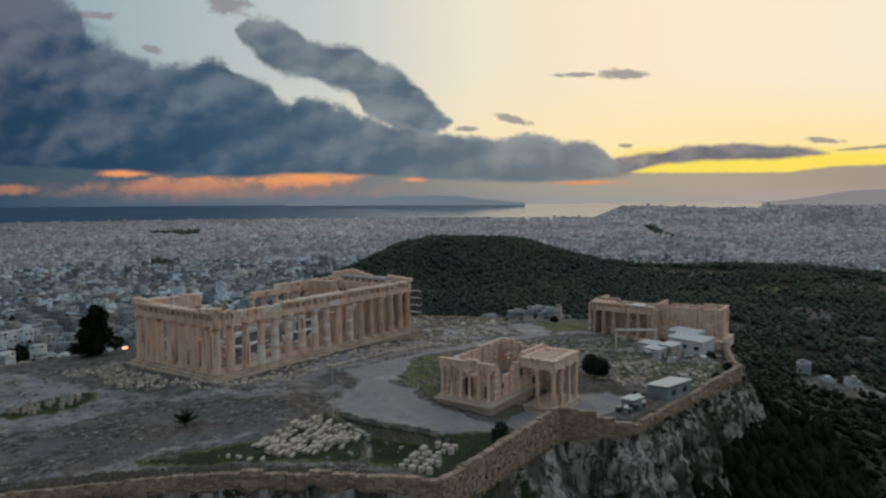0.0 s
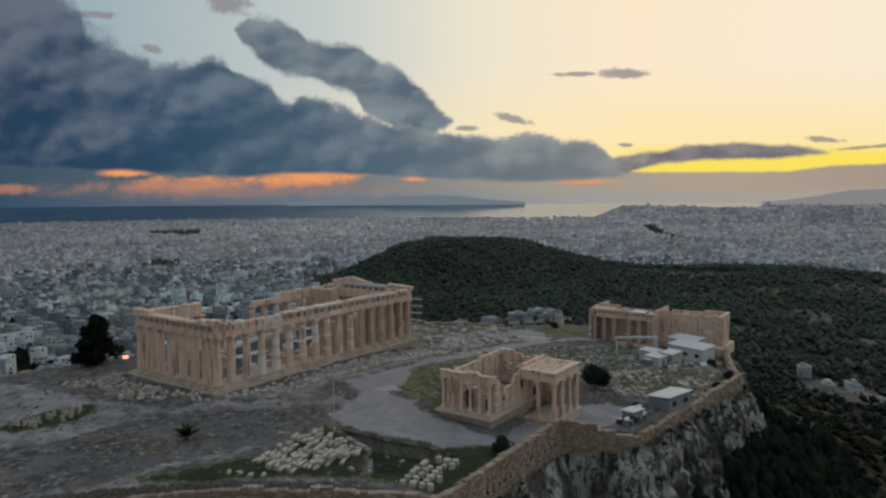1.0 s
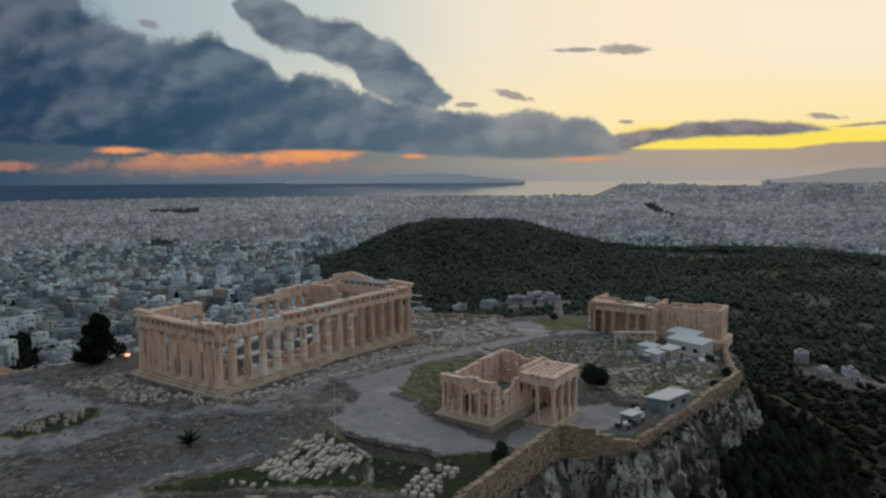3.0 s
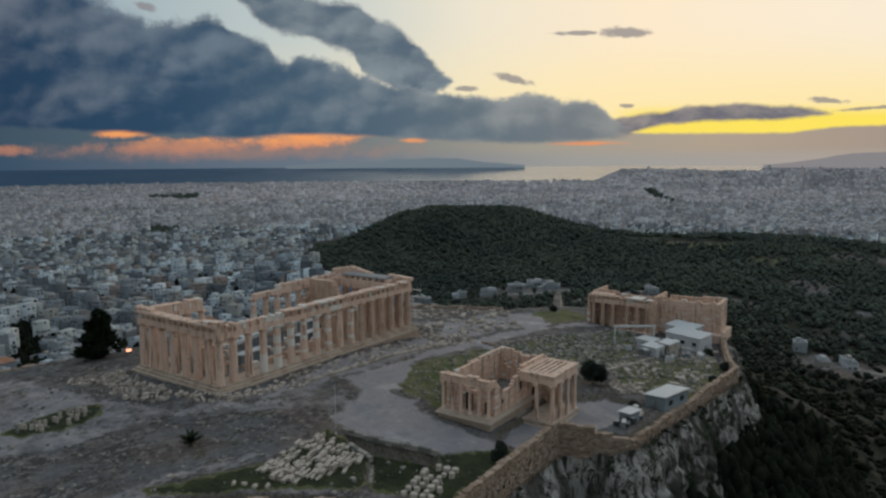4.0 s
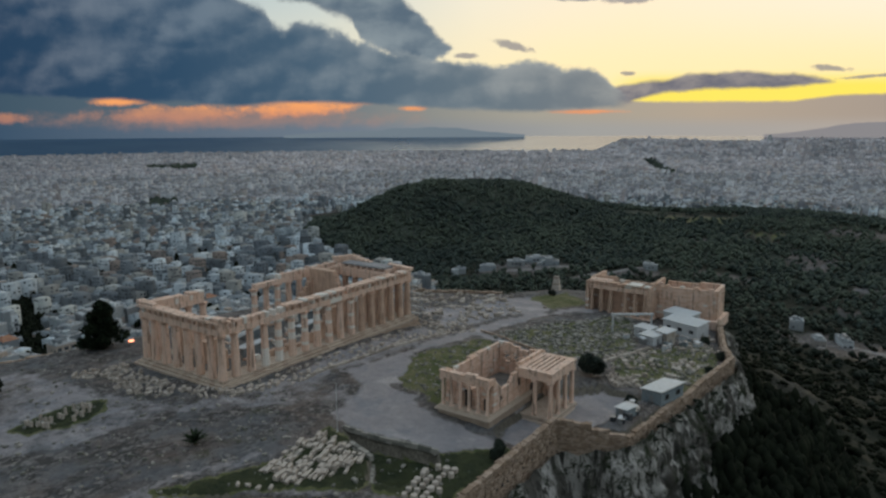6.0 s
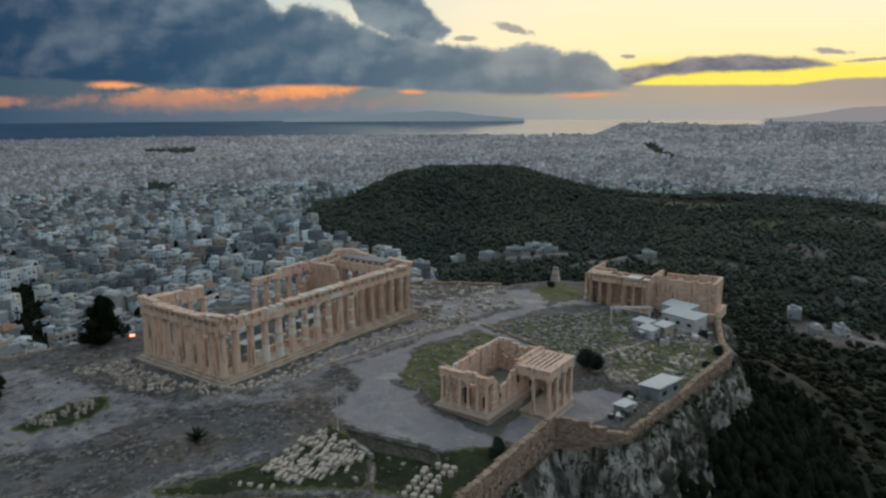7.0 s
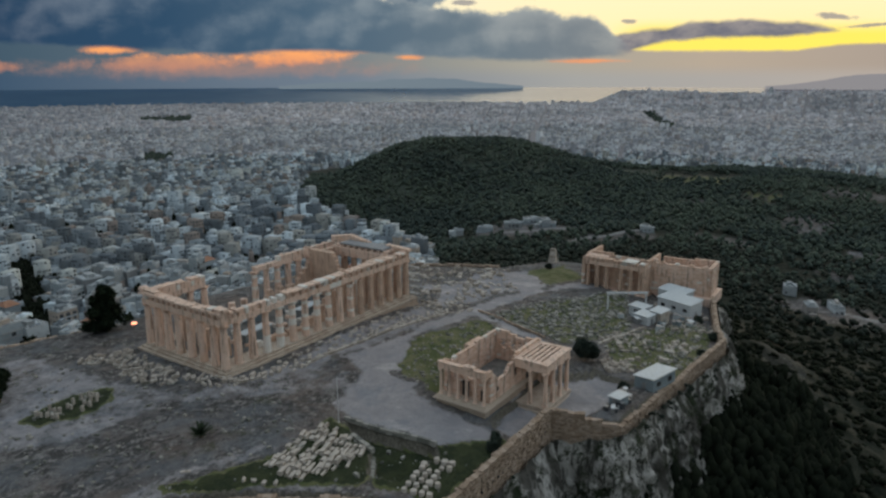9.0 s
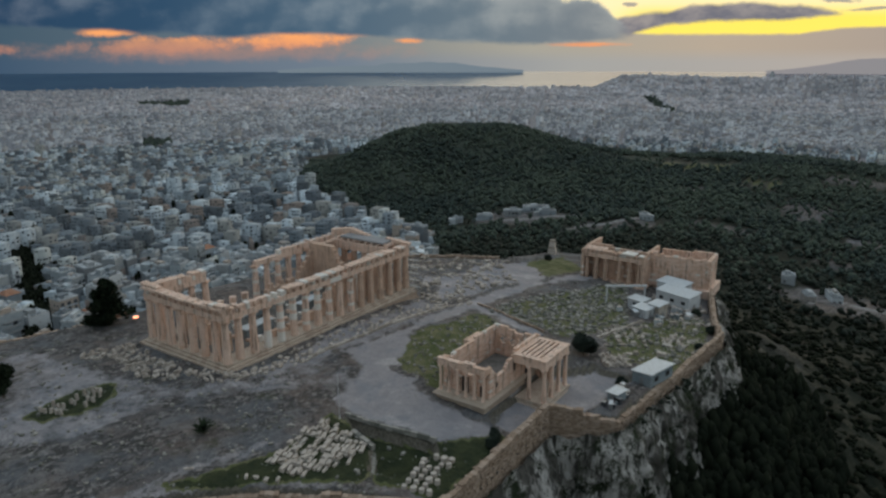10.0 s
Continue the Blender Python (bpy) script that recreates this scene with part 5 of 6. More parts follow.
def build_small_temple():
    t = thing("small_temple", "tan marble temple without a roof, with columned porches", "temple", at=(2, 65, -3))
    S = SMALL
    b = Build()
    for k in range(3):
        g = 0.3 * k
        b.bevel_box(((S["x0"] + S["x1"]) / 2, (S["y0"] + S["y1"]) / 2, S["floor"] - 0.3 * (k + 1)), (S["x1"] - S["x0"] + 0.5 + 2 * g, S["y1"] - S["y0"] + 0.5 + 2 * g, 0.3), 0, 0.03)
    b.bevel_box((1.6, 65.35, -8.5), (24.6, 12.3, 5.2), 0, 0.05)
    part("steps", b, M_STEP, t)
    b = Build()
    b.box((0.5, 65.4, S["floor"] + 0.01), (20.8, 10.4, 0.06))
    part("floor", b, M_PAVE_SHADED, t, "bare earth and worn paving, darkened for the shade inside")
    b = Build()
    coursed_wall(b, 11.6, 71.0, -10.4, 71.0, -6.6, [(0, 4.2), (0.04, 4.2), (0.10, 2.2), (0.24, 1.6), (0.34, 2.2), (0.42, 3.6), (0.5, 5.0), (1, 5.0)], 0.7)
    tagged(part("north_wall", b, MARBLES, t, "coursed marble wall with a broken top"), kind="stuff")
    b = Build()
    coursed_wall(b, 11.6, 59.8, -10.4, 59.8, -2.4, [(0, 4.2), (0.1, 4.0), (0.5, 4.4), (0.75, 5.0), (1, 5.1)], 0.7)
    tagged(part("south_wall", b, MARBLES, t), kind="stuff")
    b = Build()
    coursed_wall(b, -10.4, 59.8, -10.4, 71.0, -6.6, [(0, 5.1), (0.3, 5.0), (0.6, 4.0), (1, 4.9)], 0.8, 0, 0.56, 1.25, [(1.6, 2.6, 0.5, 3.0), (4.2, 5.2, 0.5, 3.0), (6.8, 7.8, 0.5, 3.0), (4.9, 6.0, -6.6, -3.8)])
    tagged(part("west_wall", b, MARBLES, t), kind="stuff")
    b = Build()
    coursed_wall(b, 11.4, 59.8, 11.4, 71.0, -2.4, [(0, 4.0), (0.35, 3.6), (0.45, 2.4), (0.55, 1.8), (0.7, 2.6), (0.85, 3.4), (1, 4.2)], 0.7)
    tagged(part("east_wall", b, MARBLES, t, "low remains of the inner front wall"), kind="stuff")
    for i in range(6):
        b = Build()
        ionic(b, 13.2, 59.95 + i * 2.17, -2.4, 6.0, 0.36)
        part("column", b, MARBLES, t)
    b = Build()
    b.bevel_box((13.2, 65.35, 3.6), (0.9, 12.0, 0.75), 0, 0.04)
    b.bevel_box((13.2, 65.35, 4.35), (0.8, 11.9, 0.6), 0, 0.04)
    for i in range(9):
        b.bevel_box((13.35, 60.0 + i * 1.33, 4.95), (1.2, 1.3, 0.3 if i not in (5, 6) else 0.75), 0, 0.04, 0, 0.03)
    for y in (59.8, 71.0):
        b.bevel_box((12.2, y, 3.6), (2.4, 0.8, 1.3), 0, 0.04)
    part("entablature", b, MARBLES, t)
    # north porch
    b = Build()
    b.bevel_box((-4.4, 75.4, -6.5), (12.6, 8.8, 0.9), 0, 0.05)
    b.bevel_box((-4.4, 75.4, -8.6), (13.4, 9.4, 2.1), 0, 0.05)
    part("porch_floor", b, M_STEP, t)
    b = Build()
    coursed_wall(b, -11.6, 70.9, -10.2, 70.9, -6.6, [(0, 4.6), (1, 4.6)], 0.9)
    tagged(part("porch_side_wall", b, MARBLES, t), kind="stuff")
    b = Build()
    coursed_wall(b, -10.1, 71.0, -10.1, 75.0, -5.6, [(0, 2.4), (1, 2.4)], 0.6)
    tagged(part("porch_west_wall", b, MARBLES, t), kind="stuff")
    for x, y in ((-9.8, 78.9), (-6.2, 78.9), (-2.6, 78.9), (1.0, 78.9), (1.0, 75.2), (-9.8, 75.2)):
        b = Build()
        ionic(b, x, y, -5.6, 8.0, 0.5)
        part("porch_column", b, MARBLES, t)
    for z, h, g, nm in ((2.4, 0.85, 0, "porch_architrave"), (3.25, 0.85, -0.05, "porch_frieze"), (4.1, 0.4, 0.3, "porch_cornice")):
        b = Build()
        b.bevel_box((-4.4, 78.9, z), (11.8 + 2 * g, 0.95 + g, h), 0, 0.04)
        part(nm, b, MARBLES, t)
        for x in (-9.85, 1.05):
            b = Build()
            b.bevel_box((x, 74.9, z), (0.95 + g, 7.0, h), 0, 0.04)
            part(nm, b, MARBLES, t)
    b = Build()
    b.box((-4.4, 71.9, 4.05), (10.8, 1.3, 0.4), 0, 0, 0.03)
    part("porch_ceiling_slab", b, MARBLES, t)
    for i in range(5):
        b = Build()
        b.bevel_box((-4.4, 73.3 + i * 1.15, 4.05), (10.2, 0.62, 0.4), 0, 0.04, 0, 0.03)
        part("porch_ceiling_beam", b, MARBLES, t)
    # near-black panels on the solid walls paint the shade inside door and openings
    b = Build()
    b.box((-5.4, 71.42, -5.6), (2.2, 0.16, 4.6))
    part("doorway", b, M_DARK, t, "tall near-black panel for the shaded doorway in the north wall")
    for x, z, w, h in ((8.6, -0.6, 0.5, 0.9), (0.2, -4.6, 1.0, 0.7), (0.9, 0.2, 0.5, 1.6)):
        b = Build()
        b.box((x, 71.40, z), (w, 0.14, h))
        part("opening", b, M_DARK, t, "small near-black panel for a shaded opening in the wall")
    for y, w in ((61.1, 0.9), (69.6, 0.9), (65.4, 1.7)):
        b = Build()
        b.box((11.78, y, -2.2), (0.14, w, 3.6 if w > 1 else 2.4))
        part("opening", b, M_DARK, t, "near-black panel for a shaded opening behind the front columns")
    # maiden porch on the south side, plain posts
    b = Build()
    b.bevel_box((-5.5, 57.6, -2.6), (6.2, 3.2, 2.0), 0, 0.05)
    for x in (-8.0, -6.4, -4.8, -3.2):
        b.lathe((x, 56.5, -0.6), [(0.34, 0), (0.3, 1.2), (0.36, 1.8), (0.2, 2.1), (0.3, 2.4)], 12)
    b.bevel_box((-5.5, 57.5, 1.8), (6.4, 3.4, 1.0), 0, 0.05)
    part("south_porch", b, MARBLES, t)
    t.location.z += 0.55
    return t


build_small_temple()

# ------------------------------------------------------------------ the gate building


def build_gate():
    t = thing("gate_building", "tan marble gateway with a columned front and a long side wing", "gatehouse", at=(-112, 60, -11))
    b = Build()
    b.bevel_box((-117, 52.5, -14), (22, 25, 2.8), 0, 0.1)
    b.bevel_box((-122, 76, -14), (16, 20, 3.4), 0, 0.1)
    part("platform", b, MARBLES, t)
    shaft, cap = doric_shaft(8.0, 0.78, 0.62, 9, (), True).mesh("gate_shaft"), doric_capital(8.0, 0.62, 1.7, 0.75).mesh("gate_capital")
    for i, y in enumerate((43.0, 46.6, 50.2, 55.6, 59.2, 62.8)):
        c = part("column", shaft, MARBLES, t)
        c.location = (-107.5, y, -11.2)
        k = part("capital", cap, MARBLES)
        k.parent = c
    b = Build()
    b.bevel_box((-107.5, 52.9, -2.45), (1.6, 22.4, 1.2), 0, 0.06)
    for i in range(18):
        b.bevel_box((-107.5, 42.5 + i * 1.23, -1.25), (1.5, 1.1 if i % 2 else 0.8, 1.2), 0, 0.04, 1 if i in (11, 12) else 0, 0.02)
    for i in range(14):
        if i not in (7, 12):
            b.bevel_box((-107.3, 42.6 + i * 1.6, -0.05), (2.2, 1.55, 0.55), 0, 0.06, 1 if i > 8 else 0, 0.05)
    part("entablature", b, MARBLES, t)
    b = Build()
    for y in (41.6, 64.2):
        coursed_wall(b, -106.4, y, -124, y, -11.2, [(0, 0.2), (0.5, 0.6), (1, 0.8)], 1.0, 2, 0.8, 2.0)
    coursed_wall(b, -111.5, 42, -111.5, 64, -11.2, [(0, 0.8), (0.2, 1.9), (0.35, 1.5), (0.42, 0.5), (1, 0.7)], 1.0, 2, 0.8, 2.0)
    tagged(part("gate_wall", b, MARBLES, t, "ochre gate wall behind the columns"), kind="stuff")
    b = Build()
    b.bevel_box((-109.6, 46, 0.2), (4.6, 8, 0.5), 0, 0.05, 0, 0.1)
    b.bevel_box((-109.6, 59, 0.1), (4.2, 4.5, 0.4), 0, 0.05, 1, 0.1)
    part("roof_slab", b, MARBLES, t)
    b = Build()
    coursed_wall(b, -114, 64.5, -116, 84.5, -11.5, [(0, 0.2), (0.08, 1.2), (0.12, -0.6), (0.2, 0.1), (0.28, -0.7), (0.4, -0.4), (0.45, 0.3), (0.55, -0.3), (0.7, 0.2), (0.8, -0.4), (0.9, 0.3), (1, -0.2)], 1.2, 0, 0.7, 1.6, [(10.4, 11.1, -5.0, -3.0)])
    coursed_wall(b, -116, 84.5, -128, 84, -13.5, [(0, -0.2), (1, -0.4)], 1.2, 0, 0.7, 1.6)
    coursed_wall(b, -127, 65, -128, 84, -13.5, [(0, -0.8), (1, -0.4)], 1.2, 0, 0.7, 1.6)
    tagged(part("wing_wall", b, MARBLES, t, "blank coursed wall of the side wing"), kind="stuff")
    return t


build_gate()


# ------------------------------------------------------------------ loose blocks and rubble


def inside_outline(x, y, outline):
    return float(outline_mask(np.array([float(x)]), np.array([float(y)]), outline, 0.01)[0]) > 0.5


def block_shapes(seed, n, sx, sy, sz, rough=0.08):
    rng = random.Random(seed)
    random.seed(seed)
    out = []
    for _ in range(n):
        b = Build()
        b.bevel_box((0, 0, -0.3), (rng.uniform(*sx), rng.uniform(*sy), rng.uniform(*sz) + 0.3), 0, 0.05, 0, rough)
        out.append(b.mesh("block"))
    return out


def drum_shapes(seed, n):
    """Worn column drums standing on end."""
    rng = random.Random(seed)
    out = []
    for _ in range(n):
        r, h, b = rng.uniform(0.5, 0.72), rng.uniform(0.5, 0.95), Build()
        b.lathe((0, 0, -0.3), [(r, 0), (r * 1.02, h * 0.6), (r * 0.97, h + 0.2), (r * 0.84, h + 0.3)], 12)
        out.append(b.mesh("drum"))
    return out


def stack(name, outline, turn, pitch, shapes, label, seed, skip=0.08, layers=1, category="stone blocks", loose=0.22):
    """Old blocks set out in rows within an outline, each one a separate piece."""
    rng = random.Random(seed)
    cx, cy = (sum(p[i] for p in outline) / len(outline) for i in (0, 1))
    t = thing(name, label, category, at=(cx, cy, z_at(cx, cy)))
    c, s = math.cos(radians(turn)), math.sin(radians(turn))
    half = max(math.dist(p, (cx, cy)) for p in outline)
    a = -half
    while a < half:
        q = -half
        while q < half:
            x, y = cx + a * c - q * s + rng.uniform(-loose, loose), cy + a * s + q * c + rng.uniform(-loose, loose)
            if inside_outline(x, y, outline) and rng.random() > skip:
                for k in range(layers if rng.random() < 0.35 else 1):
                    ob = part("block", rng.choice(shapes), M_BLOCK, t)
                    ob.location = (x, y, z_at(x, y) + 0.05 + 0.45 * k)
                    ob.rotation_euler = (rng.uniform(-0.35, 0.35) * loose, rng.uniform(-0.35, 0.35) * loose, radians(turn) + rng.uniform(-1.1, 1.1) * loose)
            q += pitch[1]
        a += pitch[0]
    return t


SHAPES = block_shapes(5, 10, (1.0, 2.0), (0.5, 0.85), (0.2, 0.5), 0.06)
SMALL_SHAPES = block_shapes(6, 12, (0.4, 1.5), (0.4, 1.0), (0.12, 0.45), 0.14)
DRUMS = drum_shapes(8, 6)
STELAE = block_shapes(7, 6, (0.5, 0.9), (0.4, 0.7), (0.9, 1.7), 0.08)
stack("block_stack", ((53.5, 48.6), (45, 46.8), (36, 47.2), (37.8, 60.2), (47, 61), (53.5, 56)), 20, (2.05, 0.98), SHAPES, "rows of pale salvaged marble blocks on dark turf", 3, 0.1, 2, loose=0.16)
stack("block_stack", ((32.2, 70.6), (31.6, 75.6), (43.3, 78.2), (45, 73.2)), 12, (1.75, 1.6), DRUMS, "rows of pale marble column drums beside the rampart", 4, 0.06, loose=0.14)
stack("block_stack", ((60, 48.8), (55.5, 47.6), (54.5, 56), (57, 55)), 30, (2.6, 1.9), SMALL_SHAPES, "scattered small marble fragments at the edge of the turf", 8, 0.3)
stack("stela_group", ((68, -3.8), (61.5, -5.6), (54, -3.2), (55, 1.6), (62, 3.2), (67, 0.5)), 20, (2.0, 1.35), STELAE, "upright broken column stubs and stelae on a turf bed", 9, 0.35)
stack("block_row", ((40.5, 6), (38.5, 7), (36.6, 17), (28, 21.5), (29, 23), (39.5, 17.5)), 62, (1.9, 1.5), SHAPES, "row of large blocks lying along the temple steps", 10, 0.1, loose=0.4)
stack("block_row", ((69.5, 32), (68.5, 33.5), (63.5, 36), (62, 40), (63, 40.3), (65, 35.5)), -30, (2.4, 1.6), SHAPES, "a few long pale blocks lying on bare rock", 11, 0.15)
stack("rubble_heap", ((50, -24), (44, -15), (47.5, -3), (42.5, 7), (39, 5), (38, -17), (42, -24)), 15, (1.3, 1.12), SMALL_SHAPES, "heaps of broken marble before the temple front", 12, 0.12, 2, loose=0.85)
stack("block_row", ((17, 21.2), (-5, 22.2), (-24, 22.8), (-36, 25), (-36, 27), (-23, 26.2), (-3, 24.6), (17.5, 23)), 5, (2.2, 1.5), SHAPES, "line of ancient blocks along the temple's flank", 13, 0.15, loose=0.6)
stack("rubble_heap", ((33, 18.2), (10, 18.2), (-12, 18.6), (-34, 19.0), (-34, 21.5), (-10, 21.6), (14, 20.6), (27, 21.0)), 8, (1.9, 1.4), SMALL_SHAPES, "dark broken blocks banked along the temple's flank", 14, 0.35, loose=0.8)
stack("rubble_heap", ((-37.5, 16), (-37.5, 30), (-46, 31), (-52, 24), (-44, 14)), 8, (2.3, 1.7), SHAPES, "large blocks lying west of the temple", 15, 0.35, loose=0.9)
stack("stone_heap", ((-32.2, 78.6), (-37.3, 82.8), (-31, 87.5), (-25.5, 82.5)), 30, (1.15, 0.95), SMALL_SHAPES, "heap of grey-pink broken stone beside the workshop hut", 16, 0.1, 3, loose=0.5)
stack("stone_heap", ((-57, 84), (-66, 88), (-63, 94), (-54, 91)), 10, (1.9, 1.5), SHAPES, "pale dressed blocks laid out on rough grass", 17, 0.3, 2, loose=0.7)
stack("stone_heap", ((-47, 70), (-60, 73), (-66, 80), (-52, 79)), 50, (2.1, 1.6), SMALL_SHAPES, "grey stone rubble laid out near the builders' yard", 18, 0.25, 2, loose=0.8)
stack("block_row", ((38.5, 8), (40.5, 9), (36, 20), (17, 24), (15, 22.5), (33, 18.6)), 20, (1.6, 1.25), SHAPES, "jumbled pale blocks round the temple's corner", 19, 0.2, 2, loose=0.6)
random.seed(99)


def scatter_stones(name, outline, count, size, label, seed, mat):
    """Countless loose stones as one mesh."""
    rng = random.Random(seed)
    xs, ys = [p[0] for p in outline], [p[1] for p in outline]
    n = count * 3
    x = np.array([rng.uniform(min(xs), max(xs)) for _ in range(n)])
    y = np.array([rng.uniform(min(ys), max(ys)) for _ in range(n)])
    ok = (outline_mask(x, y, outline, 0.01) > 0.5) & (rim_distance(x, y) < -1.0)
    ok &= ~((np.abs(x) < 36.5) & (np.abs(y) < 17.5)) & ~((x > -12) & (x < 16) & (y > 57) & (y < 81))
    ok &= np.maximum(outline_mask(x, y, PLAZA, 0.1), outline_mask(x, y, COURT, 0.1)) < 0.5
    x, y = x[ok][:count], y[ok][:count]
    z, _ = height(x, y)
    b = Build()
    random.seed(seed)
    for px, py, pz in zip(x, y, z):
        s = size[0] + (size[1] - size[0]) * rng.random() ** 2.5
        b.bevel_box((px, py, pz - 0.15), (s * rng.uniform(0.8, 1.8), s, s * rng.uniform(0.4, 0.8) + 0.15), rng.uniform(0, 3), s * 0.14, 0, s * 0.12)
    return tagged(part(name, b, mat), label, "rubble", kind="stuff")


scatter_stones("ruin_field", TURF_FIELD, 1500, (0.22, 1.1), "field of grey foundation stones in rough grass", 31, M_DULL)
scatter_stones("ruin_field", TURF_NORTH, 420, (0.22, 1.0), "loose stones and rough grass by the north rampart", 32, M_DULL)
scatter_stones("ruin_field", TURF_MID, 260, (0.25, 0.8), "small stones lying in a lawn", 33, M_DULL)
scatter_stones("loose_stone", ((106, 8), (60, 50), (45, 78), (26, 79), (25, 20), (36, -40), (90, -45)), 900, (0.15, 0.7), "loose stones scattered over bare rock", 34, M_DULL)
scatter_stones("ruin_field", TURF_NORTH, 80, (0.4, 1.5), "pale blocks and stone stacks by the north rampart", 37, M_BLOCK)
scatter_stones("loose_stone", ((-36, 28), (-36, -38), (-86, -20), (-108, 6), (-100, 30)), 560, (0.35, 1.7), "pale rubble lines and low walls on the western rock", 35, M_BLOCK)
scatter_stones("loose_stone", ((-78, 78), (-92, 70), (-104, 70), (-104, 86), (-80, 96)), 160, (0.4, 1.4), "builders' stone heaps beside the huts", 36, M_BLOCK)


def low_wall(name, line, h, thick, label, mat, seed):
    """A low masonry wall of separate stones that follows the ground."""
    random.seed(seed)
    b = Build()
    p = ribbon_points(line, 1.3)
    for q, r in zip(p[:-1], p[1:]):
        a = math.atan2(r[1] - q[1], r[0] - q[0])
        m = (q + r) / 2
        z = z_at(*m)
        k = 0.0
        while k < h + 0.4:
            b.bevel_box((m[0], m[1], z - 0.4 + k), (math.dist(q, r) - 0.04, thick, 0.52), a, 0.05, 0, 0.04)
            k += 0.5
    return tagged(part(name, b, mat), label, "low wall", kind="structure")


low_wall("trim_trench_wall", [(32.0, 49.0), (28.2, 69.2)], 0.15, 0.6, "low stone kerb along the trench", M_DULL, 41)
low_wall("wall_trench", [(36.0, 54.5), (37.6, 61.2), (44.0, 66.0)], 0.2, 0.9, "stone retaining wall under the stacked blocks", M_DULL, 42)
low_wall("wall_terrace", [(17.3, 23.4), (-3, 25.2), (-23, 27.0), (-36, 28.0)], 0.5, 0.8, "long low terrace wall beside the path", M_BLOCK, 44)
low_wall("wall_gate_terrace", [(-46, 33), (-37, 60)], 0.3, 0.5, "low kerb along the path", M_WALL, 45)
low_wall("wall_field", [(-45, 72.5), (-70, 77)], 0.6, 0.7, "low pale wall beside the ruin field", M_BLOCK, 46)

# ------------------------------------------------------------------ trees


def leaf_cloud(b, c, r, n, size, rng, flat=1.0):
    """Small tilted leaf tufts filling a ball."""
    for _ in range(n):
        d = Vector((rng.gauss(0, 1), rng.gauss(0, 1), rng.gauss(0, 1))).normalized() * r * rng.uniform(0.55, 1.05)
        p = Vector(c) + Vector((d.x, d.y, d.z * flat))
        u = Vector((rng.uniform(-1, 1), rng.uniform(-1, 1), rng.uniform(-1, 1))).normalized()
        w = u.orthogonal().normalized()
        s = size * rng.uniform(0.6, 1.3)
        b.add([p - u * s, p + w * s * 0.7, p + u * s, p - w * s * 0.7 + u.cross(w) * s * 0.4], [(0, 1, 2), (0, 2, 3)])


def tree(name, x, y, h, w, label, seed, kind="broad", z=None, leaf=None):
    rng = random.Random(seed)
    z = z_at(x, y) if z is None else z
    t = thing(name, label, "tree", at=(x, y, z))
    b = Build()
    th = h * (0.35 if kind == "broad" else 0.9)
    b.lathe((x, y, z - 0.4), [(h * 0.035, 0), (h * 0.026, th * 0.5), (h * 0.012, th + 0.4)], 8)
    for k in range(6):
        a = k * 1.05 + rng.random()
        s = Vector((x, y, z + th * rng.uniform(0.55, 0.95)))
        e = s + Vector((math.cos(a) * w * 0.3, math.sin(a) * w * 0.3, h * 0.22))
        o = Vector((math.sin(a), -math.cos(a), 0)) * h * 0.01
        b.add([s - o, s + o, s + Vector((0, 0, h * 0.02)), e], [(0, 1, 3), (1, 2, 3), (2, 0, 3)])
    part("trunk", b, M_BARK, t)
    b = Build()
    if kind == "cone":
        for k in range(40):
            f = (k + 0.5) / 40
            a, rr = rng.uniform(0, 6.28), w * 0.44 * (1 - f) ** 0.65 * rng.uniform(0.2, 1.0)
            leaf_cloud(b, (x + rr * math.cos(a), y + rr * math.sin(a), z + h * (0.10 + 0.84 * f)), w * (0.17 - 0.08 * f), 190, w * 0.04, rng, 0.8)
    elif kind == "broad":
        for k in range(30):
            a, rr = rng.uniform(0, 6.28), w * 0.34 * math.sqrt(rng.random())
            zz = rng.uniform(0.22, 0.82)
            fall = 1.0 - 0.5 * abs(zz - 0.45)
            leaf_cloud(b, (x + rr * math.cos(a) * fall, y + rr * math.sin(a) * fall, z + h * zz), w * rng.uniform(0.12, 0.22), 230, w * 0.042, rng, 0.8)
    else:
        for k in range(14):
            f = k / 13
            leaf_cloud(b, (x + rng.uniform(-0.2, 0.2) * w, y + rng.uniform(-0.2, 0.2) * w, z + h * (0.08 + 0.86 * f)), w * 0.5 * (1.05 - f * 0.75), 90, w * 0.13, rng)
    part("crown", b, leaf or M_TREE, t)
    return t


tree("rim_tree", 31, -39.5, 13.6, 13.5, "large dark cone-shaped evergreen tree at the plateau's rim", 1, "cone")
tree("evergreen_bush", 68.3, -17.2, 8.2, 7.0, "tall dark evergreen bush beside the path", 2)
tree("olive_tree", -29.6, 75.2, 6.4, 7.6, "dark olive tree beside the small temple", 3, leaf=M_PINE_HAZED)


